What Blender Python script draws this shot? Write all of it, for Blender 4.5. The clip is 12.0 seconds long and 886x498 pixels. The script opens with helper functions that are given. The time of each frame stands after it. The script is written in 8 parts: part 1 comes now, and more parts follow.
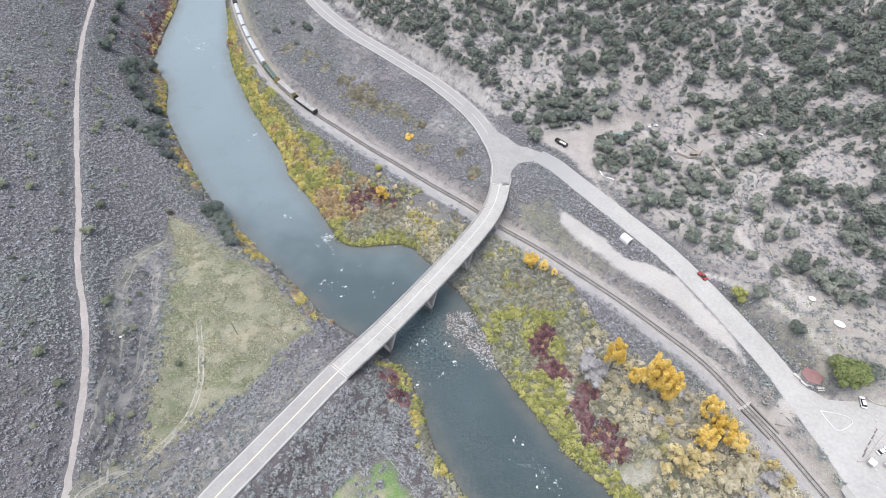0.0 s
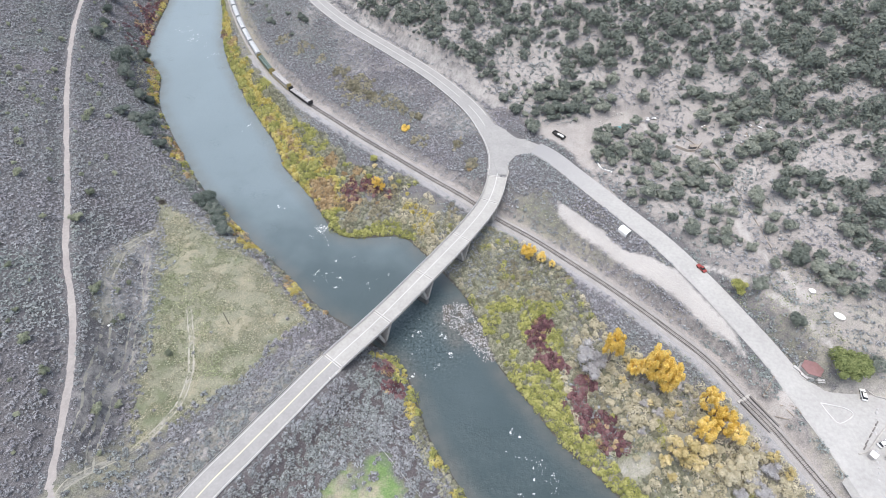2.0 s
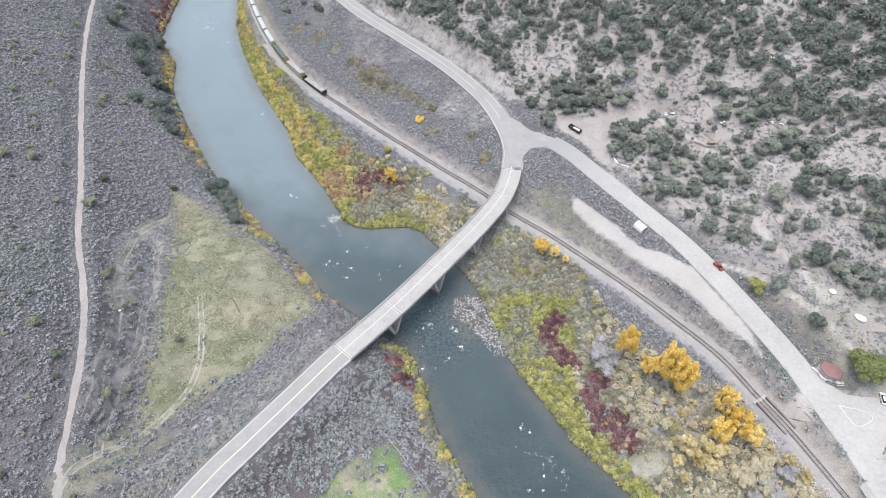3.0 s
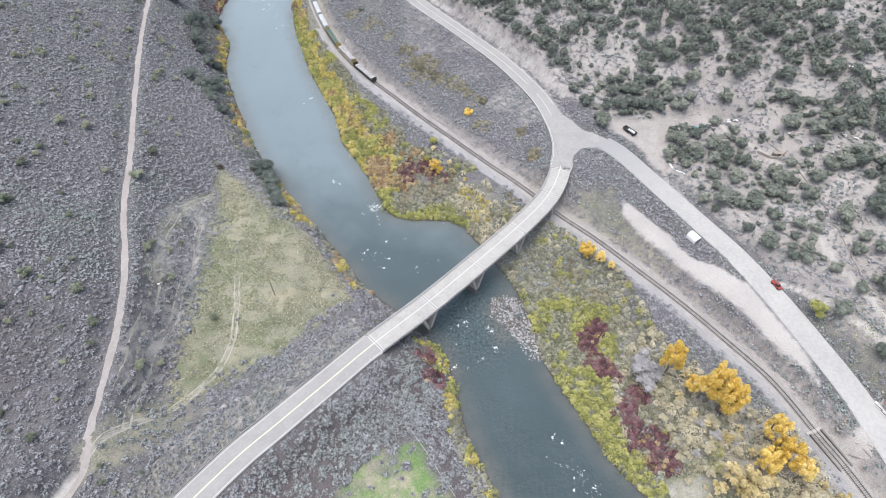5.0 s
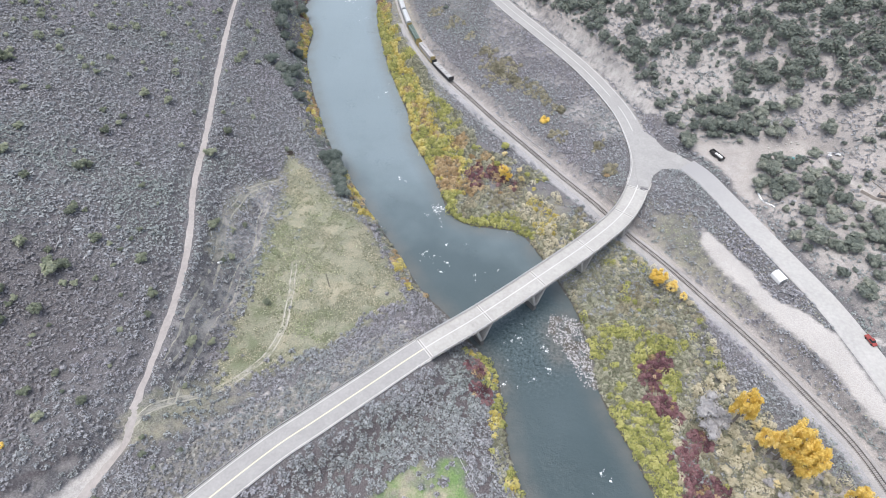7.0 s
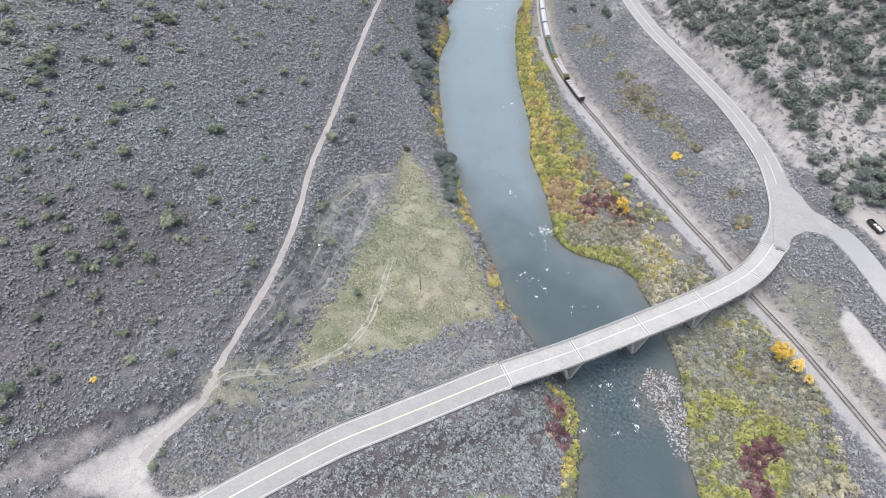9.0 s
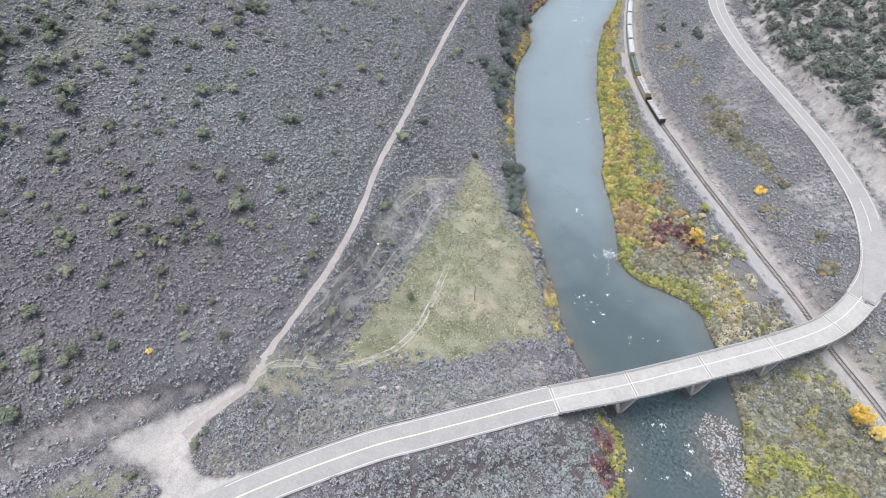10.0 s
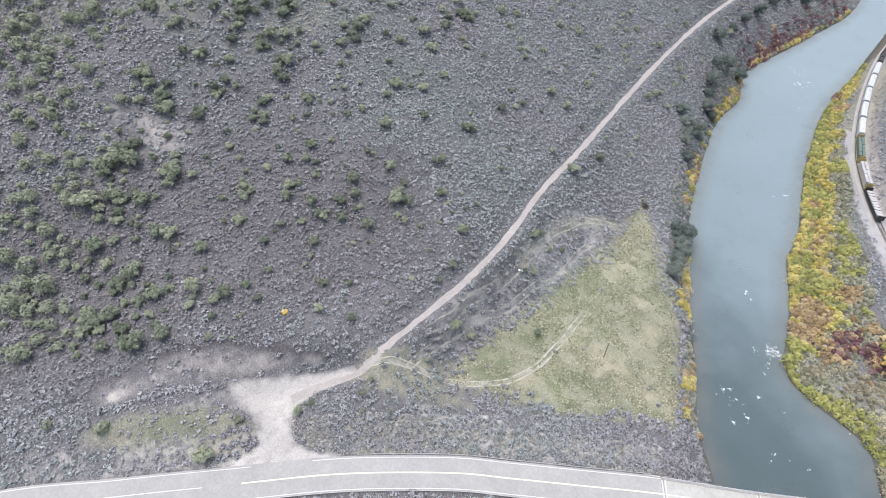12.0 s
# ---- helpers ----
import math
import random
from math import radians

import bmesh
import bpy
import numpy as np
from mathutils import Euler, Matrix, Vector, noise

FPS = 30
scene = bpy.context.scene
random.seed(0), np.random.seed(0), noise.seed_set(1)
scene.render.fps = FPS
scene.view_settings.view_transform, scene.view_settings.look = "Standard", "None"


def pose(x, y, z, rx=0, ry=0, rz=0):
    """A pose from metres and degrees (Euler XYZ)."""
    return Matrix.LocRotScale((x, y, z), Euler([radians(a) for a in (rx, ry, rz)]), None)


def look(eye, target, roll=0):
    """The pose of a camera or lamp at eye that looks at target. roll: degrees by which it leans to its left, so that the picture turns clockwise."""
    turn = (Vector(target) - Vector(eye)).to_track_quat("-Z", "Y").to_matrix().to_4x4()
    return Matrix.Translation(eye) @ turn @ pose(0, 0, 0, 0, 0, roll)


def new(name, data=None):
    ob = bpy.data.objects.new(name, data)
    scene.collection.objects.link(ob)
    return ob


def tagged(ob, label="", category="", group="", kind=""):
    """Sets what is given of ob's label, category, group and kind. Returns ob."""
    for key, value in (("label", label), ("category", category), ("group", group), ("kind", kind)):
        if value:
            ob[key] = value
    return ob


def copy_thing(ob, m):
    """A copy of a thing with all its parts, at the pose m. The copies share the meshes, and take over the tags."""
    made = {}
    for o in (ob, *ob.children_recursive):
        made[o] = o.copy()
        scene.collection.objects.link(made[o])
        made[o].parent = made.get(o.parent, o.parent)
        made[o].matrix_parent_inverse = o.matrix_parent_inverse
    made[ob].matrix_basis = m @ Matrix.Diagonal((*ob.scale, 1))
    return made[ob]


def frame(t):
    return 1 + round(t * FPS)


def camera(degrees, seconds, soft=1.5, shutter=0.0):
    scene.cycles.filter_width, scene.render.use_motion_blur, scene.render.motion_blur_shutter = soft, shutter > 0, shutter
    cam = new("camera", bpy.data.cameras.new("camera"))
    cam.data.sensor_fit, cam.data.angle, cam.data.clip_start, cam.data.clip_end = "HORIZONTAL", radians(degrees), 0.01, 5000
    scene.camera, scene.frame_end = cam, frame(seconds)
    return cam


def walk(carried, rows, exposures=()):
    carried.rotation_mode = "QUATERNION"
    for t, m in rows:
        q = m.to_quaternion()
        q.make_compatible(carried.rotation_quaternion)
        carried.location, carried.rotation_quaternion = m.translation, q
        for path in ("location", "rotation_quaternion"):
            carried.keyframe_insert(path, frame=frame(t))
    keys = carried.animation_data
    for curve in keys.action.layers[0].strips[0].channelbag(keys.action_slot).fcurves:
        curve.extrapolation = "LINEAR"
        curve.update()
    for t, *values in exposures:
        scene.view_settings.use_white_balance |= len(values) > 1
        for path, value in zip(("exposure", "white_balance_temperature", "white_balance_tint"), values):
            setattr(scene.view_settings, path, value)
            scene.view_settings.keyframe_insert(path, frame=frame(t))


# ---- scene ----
# ---------------------------------------------------------------- camera
cam = camera(76.78, 12.0, soft=0.5)
PATH = [
    (0, 0.00, 0.00, 203.20, 0.000, -49.454, -0.680),
    (0.5, -0.33, -0.48, 201.54, 0.142, -49.282, -0.417),
    (1, -0.43, -1.08, 200.03, 0.425, -49.207, -0.096),
    (1.5, -0.55, -1.33, 198.62, -0.897, -49.301, 0.197),
    (2, -0.95, -1.49, 197.19, -0.910, -49.220, 0.392),
    (2.5, -1.54, -1.40, 195.75, -0.391, -49.451, 0.414),
    (4.5, -4.10, 1.59, 190.31, 4.722, -49.961, 0.521),
    (5, -4.43, 2.67, 188.96, 6.206, -50.025, 0.232),
    (5.5, -5.25, 3.73, 187.62, 7.143, -49.963, 0.034),
    (6, -6.27, 4.94, 186.24, 8.109, -49.935, 0.066),
    (6.5, -7.27, 6.33, 185.08, 10.789, -49.812, 0.018),
    (7, -8.21, 8.25, 183.81, 14.780, -49.702, -0.016),
    (7.2, -8.56, 9.07, 183.27, 16.217, -49.644, -0.085),
    (8.8, -13.08, 12.81, 178.47, 27.741, -48.639, -0.208),
    (9, -13.85, 13.27, 177.93, 28.994, -48.511, -0.109),
    (9.5, -15.68, 14.41, 176.63, 32.531, -48.264, 0.097),
    (10, -17.59, 15.53, 175.47, 37.231, -47.922, 0.107),
    (10.5, -19.47, 16.91, 174.78, 43.569, -47.812, 0.038),
    (11, -20.81, 17.87, 174.45, 46.039, -47.605, -0.075),
    (11.5, -21.88, 18.49, 174.06, 47.636, -47.170, -0.014),
    (12, -23.00, 18.86, 173.34, 58.090, -46.312, 0.283),
]


def heading(x, y, z, yaw, pitch, roll):
    """Camera pose from compass yaw (to the left of +y), pitch and roll in degrees."""
    return pose(x, y, z, 90 + pitch, 0, yaw) @ pose(0, 0, 0, 0, 0, roll)


walk(cam, [(t, heading(*row)) for t, *row in PATH], [(0, 0.72), (7.2, 0.74), (9.5, 0.72), (11, 0.77), (12, 0.83)])

# ---------------------------------------------------------------- light
world = bpy.data.worlds.new("overcast_sky")
scene.world = world
world.use_nodes = True
wn, wl = world.node_tree.nodes, world.node_tree.links
sky = wn.new("ShaderNodeTexSky")
sky.sky_type, sky.sun_disc = "NISHITA", False
sky.sun_elevation, sky.sun_rotation = radians(80), radians(241)
sky.dust_density, sky.air_density = 4.0, 1.0
grey = wn.new("ShaderNodeHueSaturation")
grey.inputs["Saturation"].default_value = 0.75
wl.new(sky.outputs[0], grey.inputs["Color"])
wl.new(grey.outputs[0], wn["Background"].inputs[0])
wn["Background"].inputs[1].default_value = 0.17

sun = new("sun", bpy.data.lights.new("sun", "SUN"))
sun.data.energy, sun.data.angle, sun.data.color = 1.0, radians(50), (0.96, 0.985, 1.0)
sun.matrix_world = look((0, 0, 300), (45, 25, 0))

# ---------------------------------------------------------------- small helpers
rng = np.random.default_rng(7)


def smooth_line(line, step=4.0):
    """Catmull-Rom through the corners of a plan line, resampled at even steps."""
    p = np.array(line, float)
    p = np.vstack([2 * p[0] - p[1], p, 2 * p[-1] - p[-2]])
    out = []
    for i in range(1, len(p) - 2):
        a, b, c, d = p[i - 1:i + 3]
        n = max(2, int(np.linalg.norm((c - b)[:2]) / step))
        t = np.linspace(0, 1, n, endpoint=False)[:, None]
        out.append(0.5 * (2 * b + (c - a) * t + (2 * a - 5 * b + 4 * c - d) * t ** 2 + (3 * b - a - 3 * c + d) * t ** 3))
    return np.vstack(out + [p[-2:-1]])


def near(points, line):
    """For plan points: the distance to a line, the share along it, the side (left positive) and the line's other columns there."""
    points, line = np.asarray(points, float), np.asarray(line, float)
    best = np.full(len(points), 1e9)
    side, along = np.zeros(len(points)), np.zeros(len(points))
    extra = np.zeros((len(points), line.shape[1] - 2))
    run = 0.0
    for a, b in zip(line[:-1], line[1:]):
        d = (b - a)[:2]
        size = max(np.hypot(*d), 1e-6)
        v = points - a[:2]
        t = np.clip((v @ d) / size ** 2, 0, 1)
        off = v - t[:, None] * d
        dist = np.hypot(off[:, 0], off[:, 1])
        m = dist < best
        best[m], along[m] = dist[m], run + t[m] * size
        side[m] = np.sign(d[0] * v[m, 1] - d[1] * v[m, 0])
        extra[m] = a[2:] + t[m, None] * (b - a)[2:]
        run += size
    return best, along, side, extra


def inside(points, poly):
    x, y = np.asarray(points, float).T
    hit = np.zeros(len(x), bool)
    for (x0, y0), (x1, y1) in zip(poly, poly[1:] + poly[:1]):
        if y0 != y1:
            hit ^= ((y0 > y) != (y1 > y)) & (x < (x1 - x0) * (y - y0) / (y1 - y0) + x0)
    return hit


def ramp(v, a, b):
    t = np.clip((np.asarray(v, float) - a) / (b - a), 0, 1)
    return t * t * (3 - 2 * t)


def field_noise(x, y, size, seed=0):
    """Smooth value noise in -1..1 on the plan."""
    x, y = np.asarray(x) / size, np.asarray(y) / size
    i, j = np.floor(x).astype(int), np.floor(y).astype(int)
    u, v = x - i, y - j
    u, v = u * u * (3 - 2 * u), v * v * (3 - 2 * v)

    def value(a, b):
        s = np.sin(a * 127.1 + b * 311.7 + seed * 74.7) * 43758.5453
        return (s - np.floor(s)) * 2 - 1
    return (value(i, j) * (1 - u) + value(i + 1, j) * u) * (1 - v) + (value(i, j + 1) * (1 - u) + value(i + 1, j + 1) * u) * v


def mesh_object(name, verts, faces, material, parent=None, smooth=False):
    me = bpy.data.meshes.new(name)
    me.from_pydata(np.asarray(verts, float).tolist() if isinstance(verts, np.ndarray) else verts, [], faces.tolist() if isinstance(faces, np.ndarray) else faces)
    if material:
        me.materials.append(material)
    if smooth:
        me.shade_smooth()
    ob = new(name, me)
    if parent:
        ob.parent = parent
    return ob


def part(name, bm, material, parent, label=""):
    me = bpy.data.meshes.new(name)
    bm.to_mesh(me)
    bm.free()
    me.materials.append(material)
    ob = new(name, me)
    ob.parent = parent
    if label:
        ob["label"] = label
    return ob


def box(bm, x0, x1, y0, y1, z0, z1, m=None):
    corners = [Vector((x, y, z)) for z in (z0, z1) for x, y in ((x0, y0), (x1, y0), (x1, y1), (x0, y1))]
    v = [bm.verts.new(m @ c if m else c) for c in corners]
    for f in ((3, 2, 1, 0), (4, 5, 6, 7), (0, 1, 5, 4), (1, 2, 6, 5), (2, 3, 7, 6), (3, 0, 4, 7)):
        bm.faces.new([v[i] for i in f])
    return v


def frames_along(line):
    """Places, directions and left-hand normals along a resampled plan line (x, y, z)."""
    p = np.asarray(line, float)
    d = np.gradient(p[:, :2], axis=0)
    d /= np.hypot(d[:, 0], d[:, 1])[:, None]
    return p, d, np.c_[-d[:, 1], d[:, 0]]


def sweep(line, profile, closed=True):
    """Vertices and faces of a profile (offset to the left, height) swept along a line."""
    p, d, n = frames_along(line)
    prof = np.asarray(profile, float)
    k = len(prof)
    verts = np.empty((len(p), k, 3))
    verts[:, :, 0] = p[:, None, 0] + n[:, None, 0] * prof[None, :, 0]
    verts[:, :, 1] = p[:, None, 1] + n[:, None, 1] * prof[None, :, 0]
    verts[:, :, 2] = p[:, None, 2] + prof[None, :, 1]
    faces = []
    for i in range(len(p) - 1):
        for j in range(k if closed else k - 1):
            a, b = i * k + j, i * k + (j + 1) % k
            faces.append((a, b, b + k, a + k))
    if closed:
        faces += [tuple(range(k))[::-1], tuple(range((len(p) - 1) * k, len(p) * k))]
    return verts.reshape(-1, 3), faces


def ribbon(line, left, right, lift=0.0):
    """A flat band along a line between two offsets, which may vary along it."""
    p, d, n = frames_along(line)
    left, right = np.broadcast_to(left, len(p)), np.broadcast_to(right, len(p))
    a = np.c_[p[:, :2] + n * left[:, None], p[:, 2] + lift]
    b = np.c_[p[:, :2] + n * right[:, None], p[:, 2] + lift]
    verts = np.empty((2 * len(p), 3))
    verts[0::2], verts[1::2] = a, b
    i = np.arange(len(p) - 1) * 2
    return verts, np.c_[i, i + 1, i + 3, i + 2]


# ---------------------------------------------------------------- materials
def material(name, rough=0.9):
    m = bpy.data.materials.new(name)
    m.use_nodes = True
    bsdf = m.node_tree.nodes["Principled BSDF"]
    bsdf.inputs["Roughness"].default_value = rough
    bsdf.inputs["Specular IOR Level"].default_value = 0.25
    return m, m.node_tree.nodes, m.node_tree.links, bsdf


def noise_node(nodes, links, scale, detail=4.0, coords=None, rough=0.55):
    n = nodes.new("ShaderNodeTexNoise")
    n.inputs["Scale"].default_value, n.inputs["Detail"].default_value, n.inputs["Roughness"].default_value = scale, detail, rough
    if coords:
        links.new(coords, n.inputs["Vector"])
    return n.outputs["Fac"]


def ramp_node(nodes, links, fac, stops):
    r = nodes.new("ShaderNodeValToRGB")
    e = r.color_ramp.elements
    while len(e) < len(stops):
        e.new(0.5)
    for el, (pos, col) in zip(e, stops):
        el.position, el.color = pos, (*col, 1)
    links.new(fac, r.inputs[0])
    return r.outputs[0]


def mix_node(nodes, links, fac, a, b, kind="MIX"):
    m = nodes.new("ShaderNodeMix")
    m.data_type, m.blend_type = "RGBA", kind
    for sock, v in ((m.inputs[0], fac), (m.inputs[6], a), (m.inputs[7], b)):
        if isinstance(v, (int, float)):
            sock.default_value = v
        elif isinstance(v, tuple):
            sock.default_value = (*v, 1)
        else:
            links.new(v, sock)
    return m.outputs[2]


def math_node(nodes, links, op, a, b=0.0, clamp=False):
    m = nodes.new("ShaderNodeMath")
    m.operation, m.use_clamp = op, clamp
    for sock, v in ((m.inputs[0], a), (m.inputs[1], b)):
        if isinstance(v, (int, float)):
            sock.default_value = v
        else:
            links.new(v, sock)
    return m.outputs[0]


def bump_node(nodes, links, bsdf, height, strength, distance):
    b = nodes.new("ShaderNodeBump")
    b.inputs["Strength"].default_value, b.inputs["Distance"].default_value = strength, distance
    links.new(height, b.inputs["Height"])
    links.new(b.outputs[0], bsdf.inputs["Normal"])


def world_coords(nodes):
    return nodes.new("ShaderNodeNewGeometry").outputs["Position"]


def mottled(name, dark, light, scale, rough=0.9, bump=0.3, distance=0.05, second=0.12, coords="world", island=0.0, piece=0.0):
    """A surface with grain at one scale and stains at a larger one; island and piece: how far single bits and objects differ."""
    m, nodes, links, bsdf = material(name, rough)
    at = world_coords(nodes) if coords == "world" else nodes.new("ShaderNodeTexCoord").outputs["Object"]
    fine = noise_node(nodes, links, scale, 6.0, at, 0.65)
    wide = noise_node(nodes, links, scale * second, 3.0, at)
    both = math_node(nodes, links, "ADD", math_node(nodes, links, "MULTIPLY", fine, 0.6), math_node(nodes, links, "MULTIPLY", wide, 0.4))
    if island:
        rnd = nodes.new("ShaderNodeNewGeometry").outputs["Random Per Island"]
        both = math_node(nodes, links, "ADD", both, math_node(nodes, links, "MULTIPLY", math_node(nodes, links, "SUBTRACT", rnd, 0.5), island))
    if piece:
        rnd = nodes.new("ShaderNodeObjectInfo").outputs["Random"]
        both = math_node(nodes, links, "ADD", both, math_node(nodes, links, "MULTIPLY", math_node(nodes, links, "SUBTRACT", rnd, 0.5), piece))
    links.new(ramp_node(nodes, links, both, [(0.3, dark), (0.7, light)]), bsdf.inputs["Base Color"])
    if bump:
        bump_node(nodes, links, bsdf, fine, bump, distance)
    return m


def ground_material():
    """Dry sagebrush soil, with the worn dirt, the meadow grass and the bare pale banks by the ground's own masks."""
    m, nodes, links, bsdf = material("dry_soil", 0.95)
    at = world_coords(nodes)
    fine = noise_node(nodes, links, 2.2, 6.0, at, 0.7)
    wide = noise_node(nodes, links, 0.05, 4.0, at)
    mid = noise_node(nodes, links, 0.3, 4.0, at, 0.6)
    soil = ramp_node(nodes, links, fine, [(0.35, (0.074, 0.072, 0.075)), (0.52, (0.134, 0.130, 0.134)), (0.67, (0.235, 0.229, 0.234))])
    warm = ramp_node(nodes, links, fine, [(0.3, (0.214, 0.197, 0.185)), (0.7, (0.415, 0.387, 0.364))])
    blotch = noise_node(nodes, links, 0.065, 7.0, at, 0.72)
    straw = ramp_node(nodes, links, fine, [(0.3, (0.20, 0.185, 0.13)), (0.7, (0.39, 0.365, 0.27))])
    moss = ramp_node(nodes, links, fine, [(0.3, (0.098, 0.112, 0.07)), (0.7, (0.205, 0.222, 0.142))])
    grass = ramp_node(nodes, links, fine, [(0.32, (0.115, 0.124, 0.08)), (0.5, (0.214, 0.213, 0.157)), (0.68, (0.345, 0.337, 0.252))])
    green = ramp_node(nodes, links, fine, [(0.3, (0.08, 0.135, 0.05)), (0.7, (0.19, 0.28, 0.11))])
    pale = ramp_node(nodes, links, fine, [(0.3, (0.31, 0.295, 0.28)), (0.7, (0.48, 0.46, 0.435))])
    wet = ramp_node(nodes, links, fine, [(0.3, (0.05, 0.05, 0.045)), (0.7, (0.13, 0.12, 0.10))])
    grass = mix_node(nodes, links, ramp_node(nodes, links, blotch, [(0.38, (0, 0, 0)), (0.48, (1, 1, 1))]), moss, grass)
    grass = mix_node(nodes, links, ramp_node(nodes, links, blotch, [(0.52, (0, 0, 0)), (0.64, (1, 1, 1))]), grass, straw)
    green = mix_node(nodes, links, ramp_node(nodes, links, blotch, [(0.45, (0, 0, 0)), (0.6, (1, 1, 1))]), green, straw)
    dark_tone = ramp_node(nodes, links, fine, [(0.35, (0.066, 0.058, 0.060)), (0.52, (0.118, 0.106, 0.108)), (0.67, (0.19, 0.174, 0.175))])
    stony = ramp_node(nodes, links, fine, [(0.3, (0.21, 0.206, 0.207)), (0.7, (0.385, 0.378, 0.378))])
    col = soil
    for key, other in (("dark", dark_tone), ("warm", warm), ("grass", grass), ("green", green), ("pale", pale), ("stony", stony), ("wet", wet)):
        a = nodes.new("ShaderNodeAttribute")
        a.attribute_name = key
        rough_edge = math_node(nodes, links, "ADD", a.outputs["Fac"], math_node(nodes, links, "MULTIPLY", math_node(nodes, links, "SUBTRACT", mid, 0.5), 0.9))
        e = math_node(nodes, links, "MULTIPLY", math_node(nodes, links, "SUBTRACT", rough_edge, 0.25), 2.0, True)
        e = math_node(nodes, links, "MULTIPLY", e, math_node(nodes, links, "MULTIPLY", a.outputs["Fac"], 3.0, True), True)
        col = mix_node(nodes, links, e, col, other)
    links.new(mix_node(nodes, links, 0.35, col, ramp_node(nodes, links, wide, [(0.3, (0.35, 0.35, 0.35)), (0.7, (0.65, 0.65, 0.65))]), "OVERLAY"), bsdf.inputs["Base Color"])
    bump_node(nodes, links, bsdf, fine, 0.6, 0.25)
    return m


def water_material():
    m, nodes, links, bsdf = material("river_water", 0.07)
    at = world_coords(nodes)
    wide = noise_node(nodes, links, 0.03, 3.0, at)
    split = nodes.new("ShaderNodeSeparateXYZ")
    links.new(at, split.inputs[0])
    # sky reflection put into the base colour: dark downstream, lighter upstream
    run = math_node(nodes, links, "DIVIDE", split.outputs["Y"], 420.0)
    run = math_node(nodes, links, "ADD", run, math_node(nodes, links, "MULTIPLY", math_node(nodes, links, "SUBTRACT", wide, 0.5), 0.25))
    water_col = ramp_node(nodes, links, run, [(0.1, (0.040, 0.061, 0.066)), (0.35, (0.078, 0.104, 0.113)), (0.52, (0.170, 0.212, 0.230)), (0.9, (0.208, 0.256, 0.276))])
    # the stony bed shows through where the water is shallow
    shoal = nodes.new("ShaderNodeAttribute")
    shoal.attribute_name = "shallow"
    patchy = math_node(nodes, links, "MULTIPLY", shoal.outputs["Fac"], ramp_node(nodes, links, noise_node(nodes, links, 0.12, 4.0, at), [(0.3, (0.3, 0.3, 0.3)), (0.7, (1, 1, 1))]))
    water_col = mix_node(nodes, links, patchy, water_col, (0.135, 0.13, 0.118))
    bsdf.inputs["IOR"].default_value = 1.4
    ripple = noise_node(nodes, links, 0.55, 6.0, at, 0.68)
    chop = noise_node(nodes, links, 0.07, 3.0, at)
    # riffles: airy water in patches, wave light and dark painted into the colour
    wave_tone = noise_node(nodes, links, 0.9, 5.0, at, 0.7)
    zone = ramp_node(nodes, links, chop, [(0.62, (0.04, 0.04, 0.04)), (0.82, (0.6, 0.6, 0.6))])
    below = nodes.new("ShaderNodeVectorMath")
    below.operation = "DISTANCE"
    below.inputs[1].default_value = (-6, 122, 0)
    links.new(at, below.inputs[0])
    rapid = ramp_node(nodes, links, math_node(nodes, links, "DIVIDE", below.outputs["Value"], 40.0), [(0.2, (1, 1, 1)), (0.65, (0, 0, 0))])
    zone = mix_node(nodes, links, 1.0, zone, rapid, "LIGHTEN")
    tint = ramp_node(nodes, links, wave_tone, [(0.36, (0.4, 0.47, 0.47)), (0.52, (1, 1, 1)), (0.7, (1.0, 1.0, 1.0))])
    light = ramp_node(nodes, links, wave_tone, [(0.56, (0, 0, 0)), (0.8, (0.13, 0.15, 0.15))])
    lively = mix_node(nodes, links, 1.0, mix_node(nodes, links, 1.0, water_col, tint, "MULTIPLY"), light, "ADD")
    links.new(mix_node(nodes, links, zone, water_col, lively), bsdf.inputs["Base Color"])
    height = math_node(nodes, links, "MULTIPLY", ripple, math_node(nodes, links, "POWER", chop, 2.5))
    bump_node(nodes, links, bsdf, height, 1.0, 0.9)
    return m


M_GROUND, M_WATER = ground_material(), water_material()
M_ASPHALT = mottled("worn_asphalt", (0.25, 0.247, 0.24), (0.355, 0.349, 0.338), 1.2, 0.85, 0.2, 0.01, 0.15)
M_DECK = mottled("bridge_deck_concrete", (0.30, 0.293, 0.275), (0.435, 0.426, 0.402), 0.9, 0.85, 0.2, 0.01, 0.2)
M_CONCRETE = mottled("weathered_concrete", (0.30, 0.29, 0.27), (0.50, 0.48, 0.45), 1.5, 0.9, 0.3, 0.02, 0.15)
M_CHIPSEAL = mottled("pale_road_gravel", (0.315, 0.31, 0.298), (0.45, 0.443, 0.425), 0.8, 0.95, 0.2, 0.01, 0.12)
# the side road starts as grey asphalt at the junction and turns to pale gravel
nodes, links = M_CHIPSEAL.node_tree.nodes, M_CHIPSEAL.node_tree.links
bsdf = nodes["Principled BSDF"]
away = nodes.new("ShaderNodeVectorMath")
away.operation = "DISTANCE"
away.inputs[1].default_value = (48, 228, 14)
links.new(world_coords(nodes), away.inputs[0])
away = math_node(nodes, links, "DIVIDE", away.outputs["Value"], 80.0)
old = bsdf.inputs["Base Color"].links[0].from_socket
links.new(mix_node(nodes, links, ramp_node(nodes, links, away, [(0.1, (0, 0, 0)), (0.7, (1, 1, 1))]), (0.30, 0.298, 0.298), old), bsdf.inputs["Base Color"])
